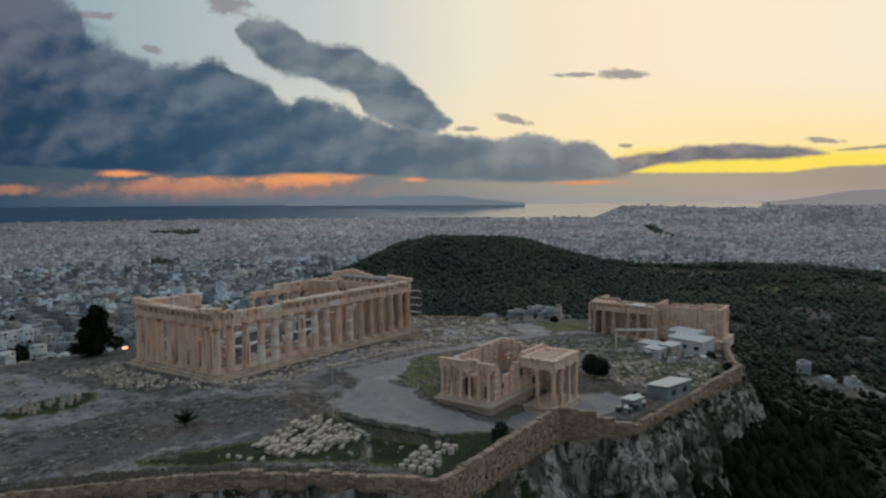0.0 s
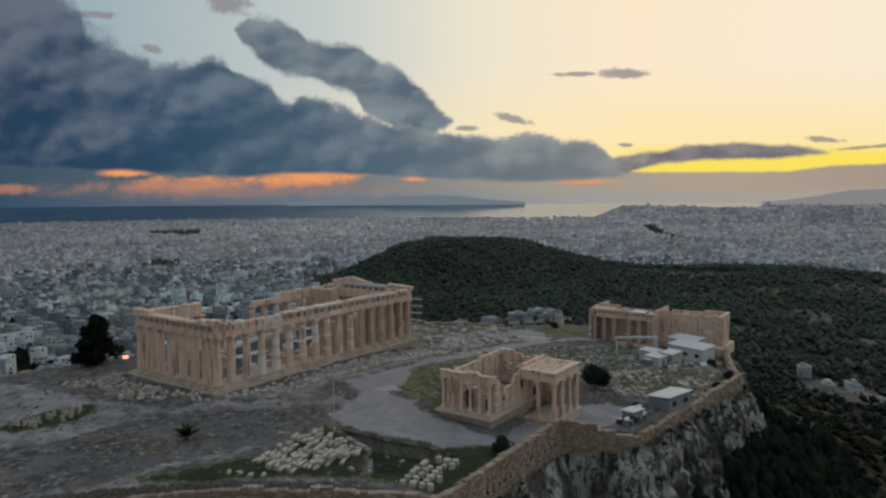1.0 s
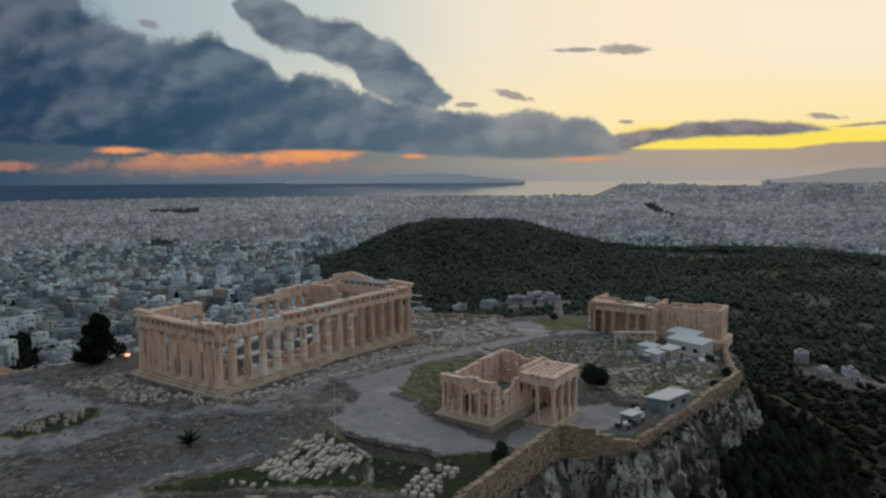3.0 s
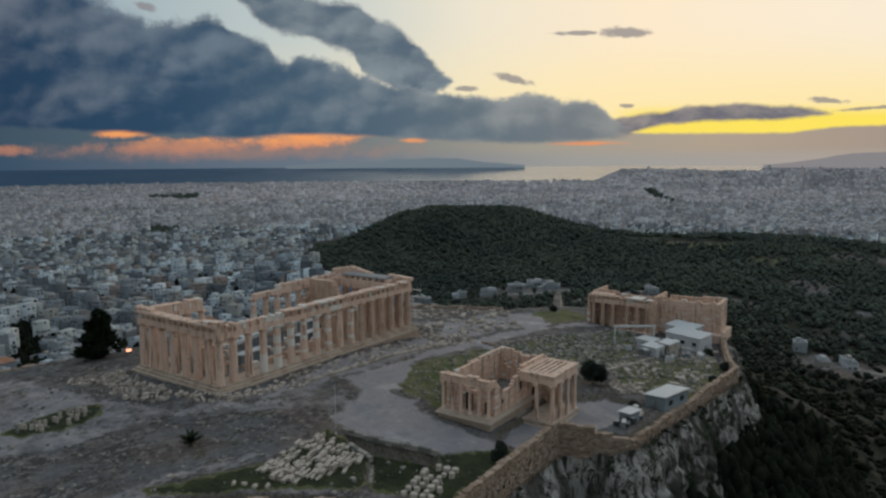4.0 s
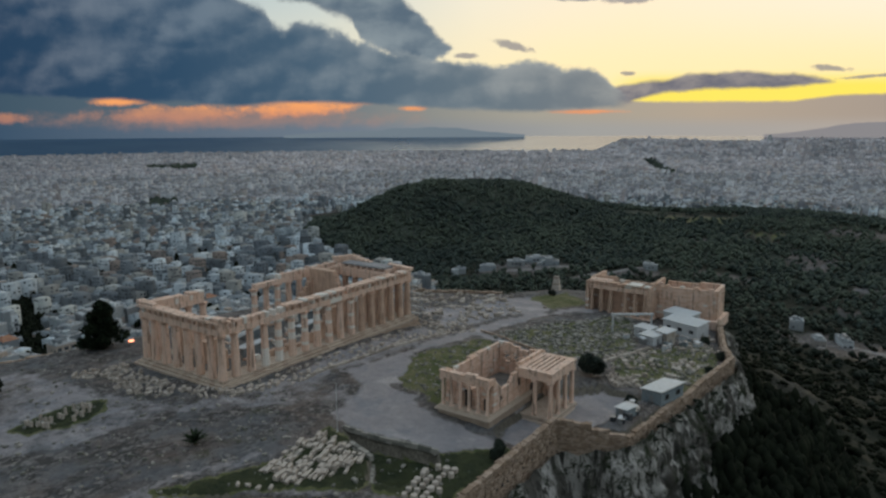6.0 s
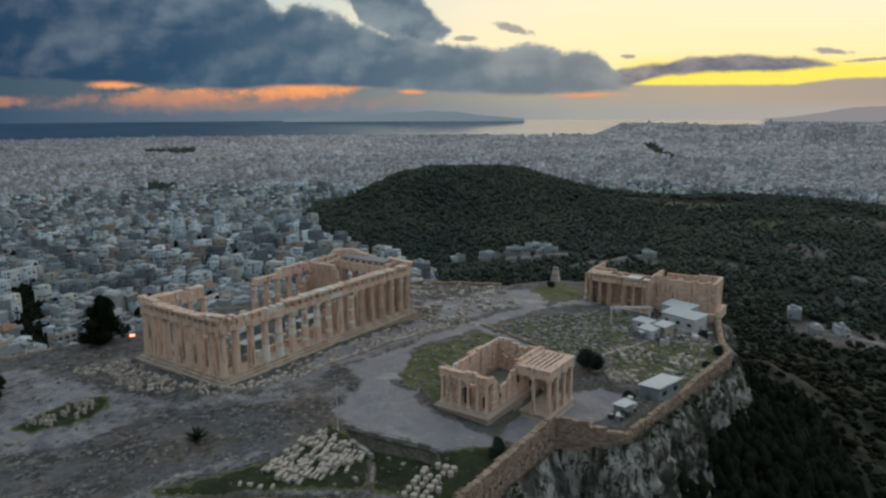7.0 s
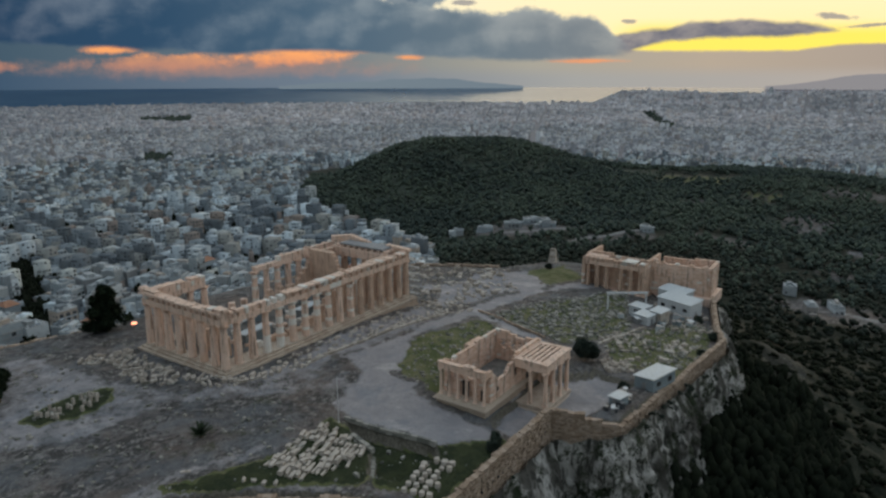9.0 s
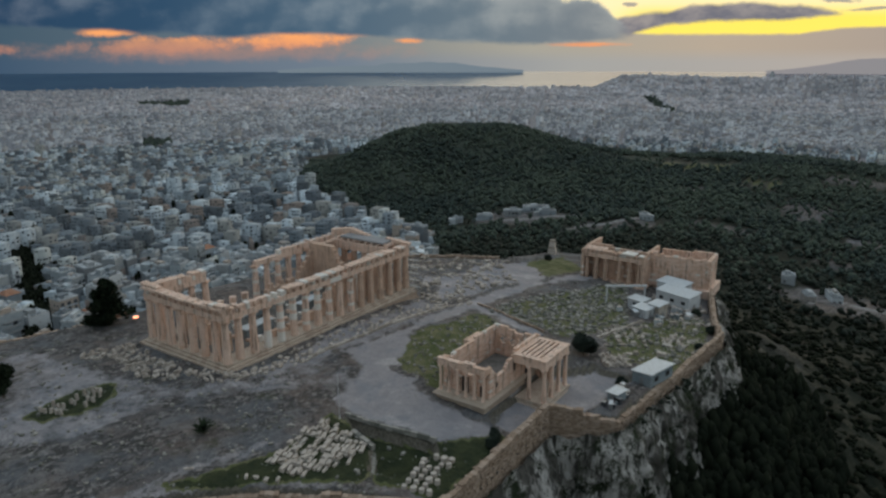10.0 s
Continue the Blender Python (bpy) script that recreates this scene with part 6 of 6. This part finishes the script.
def palm(x, y, h, w, label, seed):
    """A low palm: a stub of trunk and arching, folded fronds."""
    rng = random.Random(seed)
    z = z_at(x, y)
    t = thing("palm_shrub", label, "shrub", at=(x, y, z))
    b = Build()
    b.lathe((x, y, z - 0.3), [(0.28, 0), (0.34, 0.7), (0.2, 1.1)], 8)
    part("trunk", b, M_BARK, t)
    for k in range(46):
        b = Build()
        a, lift, ln = rng.uniform(0, 6.28), rng.uniform(0.1, 1.3), w * 0.5 * rng.uniform(0.7, 1.1)
        d, side = Vector((math.cos(a), math.sin(a), 0)), Vector((-math.sin(a), math.cos(a), 0))
        vs = []
        for i in range(5):
            f = i / 4
            p = Vector((x, y, z + 0.8)) + d * ln * f * math.cos(lift * (1 - 0.4 * f)) + Vector((0, 0, h * math.sin(lift) * (f - 0.45 * f * f) * 1.5))
            wd = 0.30 * math.sin(math.pi * (0.12 + 0.86 * f))
            vs += [p - side * wd - Vector((0, 0, wd * 0.6)), p, p + side * wd - Vector((0, 0, wd * 0.6))]
        b.add(vs, [(3 * i + j, 3 * i + j + 1, 3 * i + j + 4, 3 * i + j + 3) for i in range(4) for j in (0, 1)])
        part("frond", b, M_TREE, t)


palm(53.6, 31.5, 2.6, 5.2, "dark spiky palm shrub on bare rock", 4)
for k, (x, y, h) in enumerate(((21, 78.3, 1.8), (23.5, 79, 2.0), (19.5, 77.3, 1.6), (-21, 88.5, 2.2), (-58, 97, 2.0), (-76, 96, 2.6), (-90, 88, 2.4), (-122, 20, 2.4))):
    tree("shrub", x, y, h, h * 1.5, "low dark green shrub by the wall", 40 + k, leaf=M_PINE_HAZED)

# ------------------------------------------------------------------ site huts, masts and lamps


def pitched_hut(name, x, y, turn, lx, ly, h, rise, wall_mat, roof_mat, label, windows=0, z=None):
    z = (z_at(x, y) if z is None else z) - 0.1
    t = thing(name, label, "hut", at=(x, y, z))
    c, s = math.cos(radians(turn)), math.sin(radians(turn))

    def w(a, q, k): return (x + a * c - q * s, y + a * s + q * c, z + k)
    b = Build()
    b.box((x, y, z), (lx, ly, h), radians(turn))
    part("wall", b, wall_mat, t)
    b = Build()
    ex, ey = lx / 2 + 0.35, ly / 2 + 0.35
    b.add([w(-ex, -ey, h + 0.02), w(ex, -ey, h + 0.02), w(ex, ey, h + rise), w(-ex, ey, h + rise),
           w(-ex, -ey, h + 0.17), w(ex, -ey, h + 0.17), w(ex, ey, h + rise + 0.15), w(-ex, ey, h + rise + 0.15)], BOX)
    part("roof", b, roof_mat, t)
    for side in (-1, 1):
        for i in range(windows):
            b = Build()
            q = w(-lx / 2 + lx * (i + 0.5) / windows, side * (ly / 2 + 0.01), h * 0.42)
            b.box(q, (1.5, 0.12, 1.1), radians(turn))
            part("window", b, M_DARK, t, "small dark window")
    b = Build()
    b.box(w(lx / 2 + 0.01, 0, 0.05), (0.12, 1.0, 2.0), radians(turn))
    part("door", b, M_STEEL, t)
    return t


pitched_hut("site_office", -98.5, 79.5, 72, 12.5, 6.5, 4.6, 0.8, M_PALE, M_WHITE, "white prefabricated site office with dark windows", 3)
pitched_hut("site_office", -106, 76, 72, 10, 6, 6.0, 0.6, M_PALE, M_WHITE, "taller white prefabricated site office behind another", 2)
pitched_hut("site_hut", -80, 78.5, 72, 4.0, 4.5, 4.2, 0.5, M_BLOCK, M_WHITE, "small cream kiosk with a pale roof", 1)
pitched_hut("site_hut", -84, 71, 72, 5.5, 4.0, 3.4, 0.3, M_PALE, M_WHITE, "small pale blue-white cabin", 1)
pitched_hut("site_hut", -76.5, 75.2, 72, 5.0, 4.5, 2.8, 0.3, M_PALE, M_WHITE, "low white cabin in the builders' yard", 0)
M_BLUEGREY = plain("blue_grey_panel", (0.24, 0.29, 0.32), 0.6)
pitched_hut("workshop_hut", -27.5, 93.8, -14, 9.5, 5.0, 3.0, 0.5, M_BLUEGREY, M_WHITE, "blue-grey workshop hut with a flat white roof", 2)
pitched_hut("workshop_hut", -10.5, 91.2, -14, 3.6, 2.6, 2.0, 0.2, M_BLUEGREY, M_WHITE, "small store with a pale flat roof", 0)


def mast(name, x, y, h, r, label):
    z = z_at(x, y)
    t = thing(name, label, "mast", at=(x, y, z))
    b = Build()
    b.lathe((x, y, z - 0.2), [(r * 2.2, 0), (r * 2.2, 0.5), (r, 0.55), (r * 0.7, h)], 8)
    part("pole", b, M_PALE, t)
    return t


mast("flag_mast", 34.2, 49.4, 10.0, 0.06, "thin white metal mast standing among the blocks")


def gantry(x, y, turn, span, h, label):
    z = z_at(x, y)
    t = thing("site_gantry", label, "gantry", at=(x, y, z))
    c, s = math.cos(radians(turn)), math.sin(radians(turn))
    for k in (-0.46, 0.46):
        b = Build()
        b.box((x + c * span * k, y + s * span * k, z - 0.3), (0.4, 0.4, h + 0.3), radians(turn))
        b.bevel_box((x + c * span * k, y + s * span * k, z - 0.2), (1.0, 1.0, 0.5), radians(turn), 0.1)
        part("post", b, M_PALE, t)
    b = Build()
    b.bevel_box((x, y, z + h), (span, 0.55, 0.6), radians(turn), 0.08)
    part("beam", b, M_PALE, t)
    b = Build()
    b.box((x + c * span * 0.12, y + s * span * 0.12, z + h - 0.5), (1.0, 0.8, 0.5), radians(turn))
    part("trolley", b, M_STEEL, t, "grey steel hoist trolley")


gantry(-84, 66.5, 125, 13.5, 6.4, "pale steel gantry with two posts and a cross beam")
for k, (x, y) in enumerate(((-140, 16), (-118, 6), (-98, -14))):
    mast("rim_mast", x, y, 4.5, 0.06, "thin post at the western rim")


def floodlight(x, y, turn):
    z = z_at(x, y)
    t = thing("floodlight", "lit orange floodlight on a short post", "lamp", at=(x, y, z))
    b = Build()
    b.lathe((x, y, z - 0.2), [(0.12, 0), (0.08, 1.4)], 8)
    part("post", b, M_STEEL, t)
    b = Build()
    b.bevel_box((x, y, z + 1.2), (0.8, 1.5, 0.8), radians(turn), 0.1)
    part("housing", b, M_STEEL, t)
    b = Build()
    c, s = math.cos(radians(turn)), math.sin(radians(turn))
    b.box((x + c * 0.43, y + s * 0.43, z + 1.28), (0.06, 1.3, 0.62), radians(turn))
    part("lens", b, M_GLOW, t, "glowing orange lamp glass")


M_GLOW = glow("lamp_glow", (2.8, 0.95, 0.5))
floodlight(25.6, -35.4, 60)

for x, y, tn, lx, ly, hh in ((17.5, 5.5, 4, 9.0, 3.0, 2.4), (8.0, -5.5, -6, 7.0, 3.2, 2.8), (-3.5, 3.0, 8, 8.0, 2.6, 2.2), (-11.0, -4.5, 0, 5.0, 3.0, 3.0)):
    pitched_hut("site_shelter", x, y, tn, lx, ly, hh, 0.35, M_BLUEGREY, M_WHITE, "pale sheeted work shelter on the temple floor", 0, 0.18)

# ruined gate pier at the western rim
b = Build()
random.seed(77)
for k in range(7):
    b.bevel_box((-137 + random.uniform(-0.2, 0.2), 14.8, z_at(-137, 14.8) - 0.2 + k * 0.9), (4.6 - 0.34 * k - 0.5 * (k > 4), 3.4 - 0.2 * k, 0.92), 0.3, 0.1, 0, 0.1)
tagged(part("stone_pier", b, M_BLOCK), "rough stone pier standing on the western rim", "pier")

# ------------------------------------------------------------------ near city: apartment buildings one by one


def apartment_look():
    def build(pos, isl):
        info = Val.tree.nodes.new("ShaderNodeObjectInfo")
        r = Val(info.outputs["Random"])
        tone = ramp_colour(r, 0, 1, ((0.0, (0.12, 0.14, 0.16)), (0.18, (0.40, 0.45, 0.48)), (0.36, (0.22, 0.225, 0.225)), (0.52, (0.52, 0.56, 0.59)), (0.66, (0.15, 0.175, 0.20)), (0.78, (0.40, 0.34, 0.29)), (0.88, (0.30, 0.345, 0.375)), (1.0, (0.70, 0.74, 0.77))))
        n = noise3(pos, 0.5, 5.0, 0.7)
        return mixc(step(0.48, 0.75, n) * 0.6, tone, (0.15, 0.155, 0.16)), n
    return material("apartment_render", build, 0.85, 0.0, 0.05)


M_APART = apartment_look()
M_ROOF = stone("roof_screed", (0.27, 0.30, 0.325), (0.54, 0.56, 0.575), (0.14, 0.155, 0.17), 0.09, 0.05)
M_TILE = stone("clay_tile", (0.26, 0.13, 0.085), (0.32, 0.18, 0.12), (0.15, 0.09, 0.07), 0.4, 0.08)


def apartment(x, y, turn, lx, ly, h, rng, label="pale concrete apartment building with a flat roof and balconies", name="apartment_building", zb=None):
    z = (z_at(x, y) if zb is None else zb) - 1.0
    h += 1.0
    t = thing(name, label, "building", "apartment buildings of the near quarter", at=(x, y, z))
    c, s = math.cos(turn), math.sin(turn)

    def w(a, q, k): return (x + a * c - q * s, y + a * s + q * c, z + k)
    b = Build()
    b.box((x, y, z), (lx, ly, h), turn)
    part("wall", b, M_APART, t)
    if rng.random() < 0.75:
        b, low = Build(), rng.uniform(0.35, 1.25)
        b.box(w(rng.choice((-1, 1)) * lx * 0.5, rng.uniform(-0.3, 0.3) * ly, 0), (lx * 0.6, ly * rng.uniform(0.4, 0.8), h * low), turn)
        part("wing", b, M_APART, t)
    tiled = rng.random() < 0.07
    b = Build()
    if tiled:
        e = 0.4
        b.add([w(-lx / 2 - e, -ly / 2 - e, h), w(lx / 2 + e, -ly / 2 - e, h), w(lx / 2 + e, ly / 2 + e, h), w(-lx / 2 - e, ly / 2 + e, h), w(-lx / 4, 0, h + 2.4), w(lx / 4, 0, h + 2.4)],
              [(0, 1, 5, 4), (1, 2, 5), (2, 3, 4, 5), (3, 0, 4), (0, 3, 2, 1)])
        part("roof", b, M_TILE, t, "red clay tiles")
    else:
        b.box((x, y, z + h), (lx - 0.5, ly - 0.5, 0.12), turn)
        for sx, sy, wx, wy in ((1, 0, 0.25, ly), (-1, 0, 0.25, ly), (0, 1, lx, 0.25), (0, -1, lx, 0.25)):
            b.box(w(sx * (lx / 2 - 0.13), sy * (ly / 2 - 0.13), h), (wx, wy, 0.9), turn)
        part("roof", b, M_ROOF, t)
        b = Build()
        hx, hy = lx * rng.uniform(0.25, 0.6), ly * rng.uniform(0.25, 0.6)
        b.box(w(rng.uniform(-0.15, 0.15) * lx, rng.uniform(-0.15, 0.15) * ly, h + 0.1), (hx, hy, rng.uniform(2.3, 3.2)), turn)
        part("roof_hut", b, M_APART, t)
        b = Build()
        for _ in range(rng.randint(7, 16)):
            b.box(w(rng.uniform(-0.42, 0.42) * lx, rng.uniform(-0.42, 0.42) * ly, h + 0.1), (rng.uniform(0.8, 2.6), rng.uniform(0.6, 1.6), rng.uniform(0.6, 1.8)), turn + rng.uniform(-0.2, 0.2))
        tagged(part("roof_clutter", b, rng.choice((M_WHITE, M_STEEL, M_APART, M_ROOF)), t, "water tanks and awnings on the roof"), kind="stuff")
    b, bal = Build(), Build()
    floors = max(1, int((h - 1.5) / 3.1))
    deep = rng.random() < 0.6
    bare_share = [rng.choice((0.25, 0.45, 0.7, 0.95)) for _ in range(4)]
    for f in range(floors):
        zz = 1.9 + f * 3.1
        for side, ln, off in ((0, lx, ly), (1, ly, lx), (2, lx, ly), (3, ly, lx)):
            n = max(2, int(ln / 3.0))
            for i in range(n):
                a = -ln / 2 + ln * (i + 0.5) / n
                o = off / 2 + 0.01
                pos = ((a, -o), (o, a), (a, o), (-o, a))[side]
                if rng.random() < bare_share[side]:
                    continue
                wide, tall = (rng.uniform(1.2, 2.6), 2.1) if deep and side % 2 == 0 else (rng.uniform(0.8, 1.5), rng.uniform(1.1, 1.6))
                b.box(w(*pos, zz), (wide, 0.1, tall) if side % 2 == 0 else (0.1, wide, tall), turn)
            if deep and f > 0 and side % 2 == 0:
                o = off / 2 + 0.6
                pos = ((0, -o), None, (0, o))[side]
                bal.box(w(*pos, zz - 0.5), (ln * 0.8, 1.2, 0.18), turn)
                bal.box(w(pos[0], pos[1] + (0.55 if side == 2 else -0.55), zz - 0.32), (ln * 0.8, 0.1, 0.75), turn)
    tagged(part("window_panes", b, M_PANE, t), kind="stuff")
    if bal.v:
        tagged(part("balcony", bal, M_APART, t), kind="stuff")
    return t


def build_near_city():
    rng = random.Random(60)
    lots = city_lots(11.5, 150, 820, 61)
    az, r = azimuth(lots[:, 0], lots[:, 1])
    order = np.argsort(r)
    rest = []
    made = 0
    for i in order:
        x, y, turn = lots[i]
        if rng.random() < 0.05:
            continue
        lx, ly, h = 11.5 * rng.uniform(0.5, 1.15), 11.5 * rng.uniform(0.5, 1.15), rng.choice((4, 6, 6, 9, 9, 12, 12, 15, 17))
        if made < 295:
            apartment(x, y, turn + rng.gauss(0, 0.16), lx, ly, h, rng)
            made += 1
        else:
            rest.append((x, y, turn, lx, ly, h))
    if rest:
        a = np.array(rest)
        z, _ = height(a[:, 0], a[:, 1])
        me = boxes_mesh("city_block", np.stack([a[:, 0], a[:, 1], z - 3], 1), np.stack([a[:, 3], a[:, 4], a[:, 5] + 3], 1), a[:, 2])
        tagged(part("city_block", me, M_CITY), "pale apartment blocks in a dense quarter", "city", kind="stuff")
        pane_sheet("city_block_windows", np.stack([a[:, 0], a[:, 1], z - 3], 1), np.stack([a[:, 3], a[:, 4], a[:, 5] + 3], 1), a[:, 2])


build_near_city()


def build_infill():
    """Low sheds, awnings and lean-tos that fill the courts between the buildings."""
    rng = np.random.RandomState(64)
    n = 9000
    x, y = rng.uniform(-760, 140, n), rng.uniform(-1350, -150, n)
    az, r = azimuth(x, y)
    ok = (woodland(x, y) < 0.5) & (parks(x, y) < 0.5) & (rim_distance(x, y) > 75) & (az < -107) & (az > -150) & (r < 1400)
    x, y = x[ok], y[ok]
    k = len(x)
    z, _ = height(x, y)
    size = np.stack([rng.uniform(3, 9, k), rng.uniform(3, 7, k), rng.uniform(4, 9, k) + 3], 1)
    me = boxes_mesh("city_infill", np.stack([x, y, z - 3], 1), size, rng.uniform(0, 3.1, k))
    tagged(part("city_infill", me, M_CITY), "low sheds and extensions between the apartment blocks", "city", kind="stuff")


build_infill()


def house(x, y, turn, lx, ly, h, seed, label):
    apartment(x, y, radians(turn), lx, ly, h, random.Random(seed), label, "house")


for k, (x, y, tn, lx, ly, h) in enumerate(((-441, -146, 122, 24, 9, 4), (-428, -128, 118, 15, 8, 4), (-418, -158, 125, 16, 8, 4), (-384, -196, 128, 10, 7, 4), (-402, -178, 126, 14, 7, 4),
                                           (-440, -43, 110, 9, 7, 4))):
    house(x, y, tn, lx, ly, h, 200 + k, "low pale house among the pines below the hill")
for k, (x, y, tn, lx, ly, h) in enumerate(((-350, 82, 10, 9, 8, 5), (-318, 98, 20, 10, 6, 5), (-334, 110, 20, 16, 6, 4))):
    house(x, y, tn, lx, ly, h, 220 + k, "small pale chapel-like house in dark woods")


# ------------------------------------------------------------------ green patches in the city and on the crag


def grove(name, outline, count, radius, label, seed, mat=None):
    rng = np.random.RandomState(seed)
    xs, ys = [p[0] for p in outline], [p[1] for p in outline]
    x, y = rng.uniform(min(xs), max(xs), count * 4), rng.uniform(min(ys), max(ys), count * 4)
    ok = outline_mask(x, y, outline, 0.1) > 0.5
    x, y = x[ok][:count], y[ok][:count]
    z, _ = height(x, y)
    scatter_crowns(name, np.stack([x, y, z - 0.5], 1), radius, (1.0, 1.7), label, seed, None, mat)


for k, o in enumerate(PARKS):
    grove("city_park", o, (260, 260, 200, 420)[k], ((4.0, 8.0), (4.0, 8.0), (2.5, 4.5), (1.6, 2.8))[k], "dark green park among the buildings", 70 + k, M_PINE_HAZED if k < 3 else None)


def build_street_trees():
    rng = np.random.RandomState(80)
    x, y = rng.uniform(-420, 60, 2600), rng.uniform(-900, -160, 2600)
    az, r = azimuth(x, y)
    ok = (woodland(x, y) < 0.5) & (az < -107) & (az > -140) & (r > 300) & (rng.rand(2600) < 0.42)
    x, y = x[ok], y[ok]
    z, _ = height(x, y)
    scatter_crowns("street_tree", np.stack([x, y, z], 1), (1.8, 3.4), (1.2, 2.0), "dark street trees between the buildings", 81)


build_street_trees()


def build_crag_scrub():
    """Scrub rooted on the ledges and at the foot of the crag."""
    rng = np.random.RandomState(82)
    me = bpy.data.objects["cliff"].data
    co = np.empty(len(me.vertices) * 3, np.float32)
    me.vertices.foreach_get("co", co)
    co = co.reshape(-1, 3)
    low = np.clip((-co[:, 2] - 8) / 34, 0.02, 1)
    patch = wave(co[:, 0] + co[:, 1], co[:, 2] * 1.5, 83, 18.0)
    keep = rng.rand(len(co)) < np.where(patch > 0.1, 0.045, 0.008) * (0.25 + low) + 0.05 * (co[:, 2] > -9.5 + 0.05 * np.minimum(0, co[:, 0])) * (patch > -0.1)
    scatter_crowns("crag_scrub", co[keep] - (0, 0, 0.5), (0.35, 1.0), (0.5, 0.9), "dark green scrub clinging to the crag", 84, None, M_VALLEY_SHADED)


build_crag_scrub()


# ------------------------------------------------------------------ builders' yard clutter


def crate(x, y, turn, size, mat, label, name="crate"):
    z = z_at(x, y) - 0.05
    t = thing(name, label, "crate", at=(x, y, z))
    b = Build()
    b.bevel_box((x, y, z), size, radians(turn), 0.06)
    part("body", b, mat, t)
    b = Build()
    b.bevel_box((x, y, z + size[2]), (size[0] + 0.1, size[1] + 0.1, 0.12), radians(turn), 0.04)
    part("lid", b, M_STEEL if mat is not M_STEEL else M_WHITE, t)


M_DARKBOX = plain("dark_painted_steel", (0.06, 0.066, 0.075), 0.5)
yard = random.Random(5)
for k in range(16):
    x, y = yard.uniform(-17, -4), yard.uniform(90.0, 92.8)
    crate(x, y, yard.uniform(0, 90), (yard.uniform(0.8, 2.0), yard.uniform(0.7, 1.2), yard.uniform(0.6, 1.5)), yard.choice((M_DARKBOX, M_STEEL, M_BLUEGREY)), "dark site crate beside the workshop huts")
for k in range(30):
    x, y = yard.uniform(-93, -70), yard.uniform(68, 87)
    crate(x, y, yard.uniform(0, 90), (yard.uniform(1.0, 2.6), yard.uniform(0.8, 1.6), yard.uniform(0.7, 1.8)), yard.choice((M_WHITE, M_STEEL, M_BLUEGREY)), "pale site crate in the builders' yard")


def road(name, line, width, label):
    """A lane laid just above the ground."""
    p = ribbon_points(line, 4.0)
    t = np.gradient(p, axis=0)
    t /= np.linalg.norm(t, axis=1)[:, None]
    n = np.stack([-t[:, 1], t[:, 0]], 1)
    V = []
    for side in (-1, 1):
        q = p + n * side * width / 2
        z, _ = height(q[:, 0], q[:, 1])
        V.append(np.column_stack([q, z + 0.4]))
    k = len(p)
    i = np.arange(k - 1)
    me = fast_mesh(name, np.concatenate(V), np.stack([i, i + 1, i + 1 + k, i + k], 1))
    tagged(part(name, me, M_LANE), label, "road", kind="structure")


M_LANE = stone("pale_asphalt", (0.17, 0.17, 0.175), (0.24, 0.235, 0.235), (0.11, 0.11, 0.11), 0.3, 0.05)
road("road", [(-322, 96), (-330, 112), (-328, 140), (-315, 175)], 7.0, "pale lane curving through the woods")
road("road", [(-365, -95), (-405, -62), (-440, -46)], 6.0, "pale lane below the hill")
road("road", [(-395, -158), (-420, -120), (-425, -90)], 6.0, "pale lane past low houses")
road("road", [(-290, -60), (-330, -20), (-370, 20)], 5.0, "path on the western slope")


# lone tower on the far headland
b = Build()
b.box((-3968, -552, -60), (26, 20, 58), 0.3)
b.box((-3968, -552, -2), (16, 12, 8), 0.3)
tagged(part("tower_block", b, M_ROOF), "lone grey tower block on the far headland", "building")
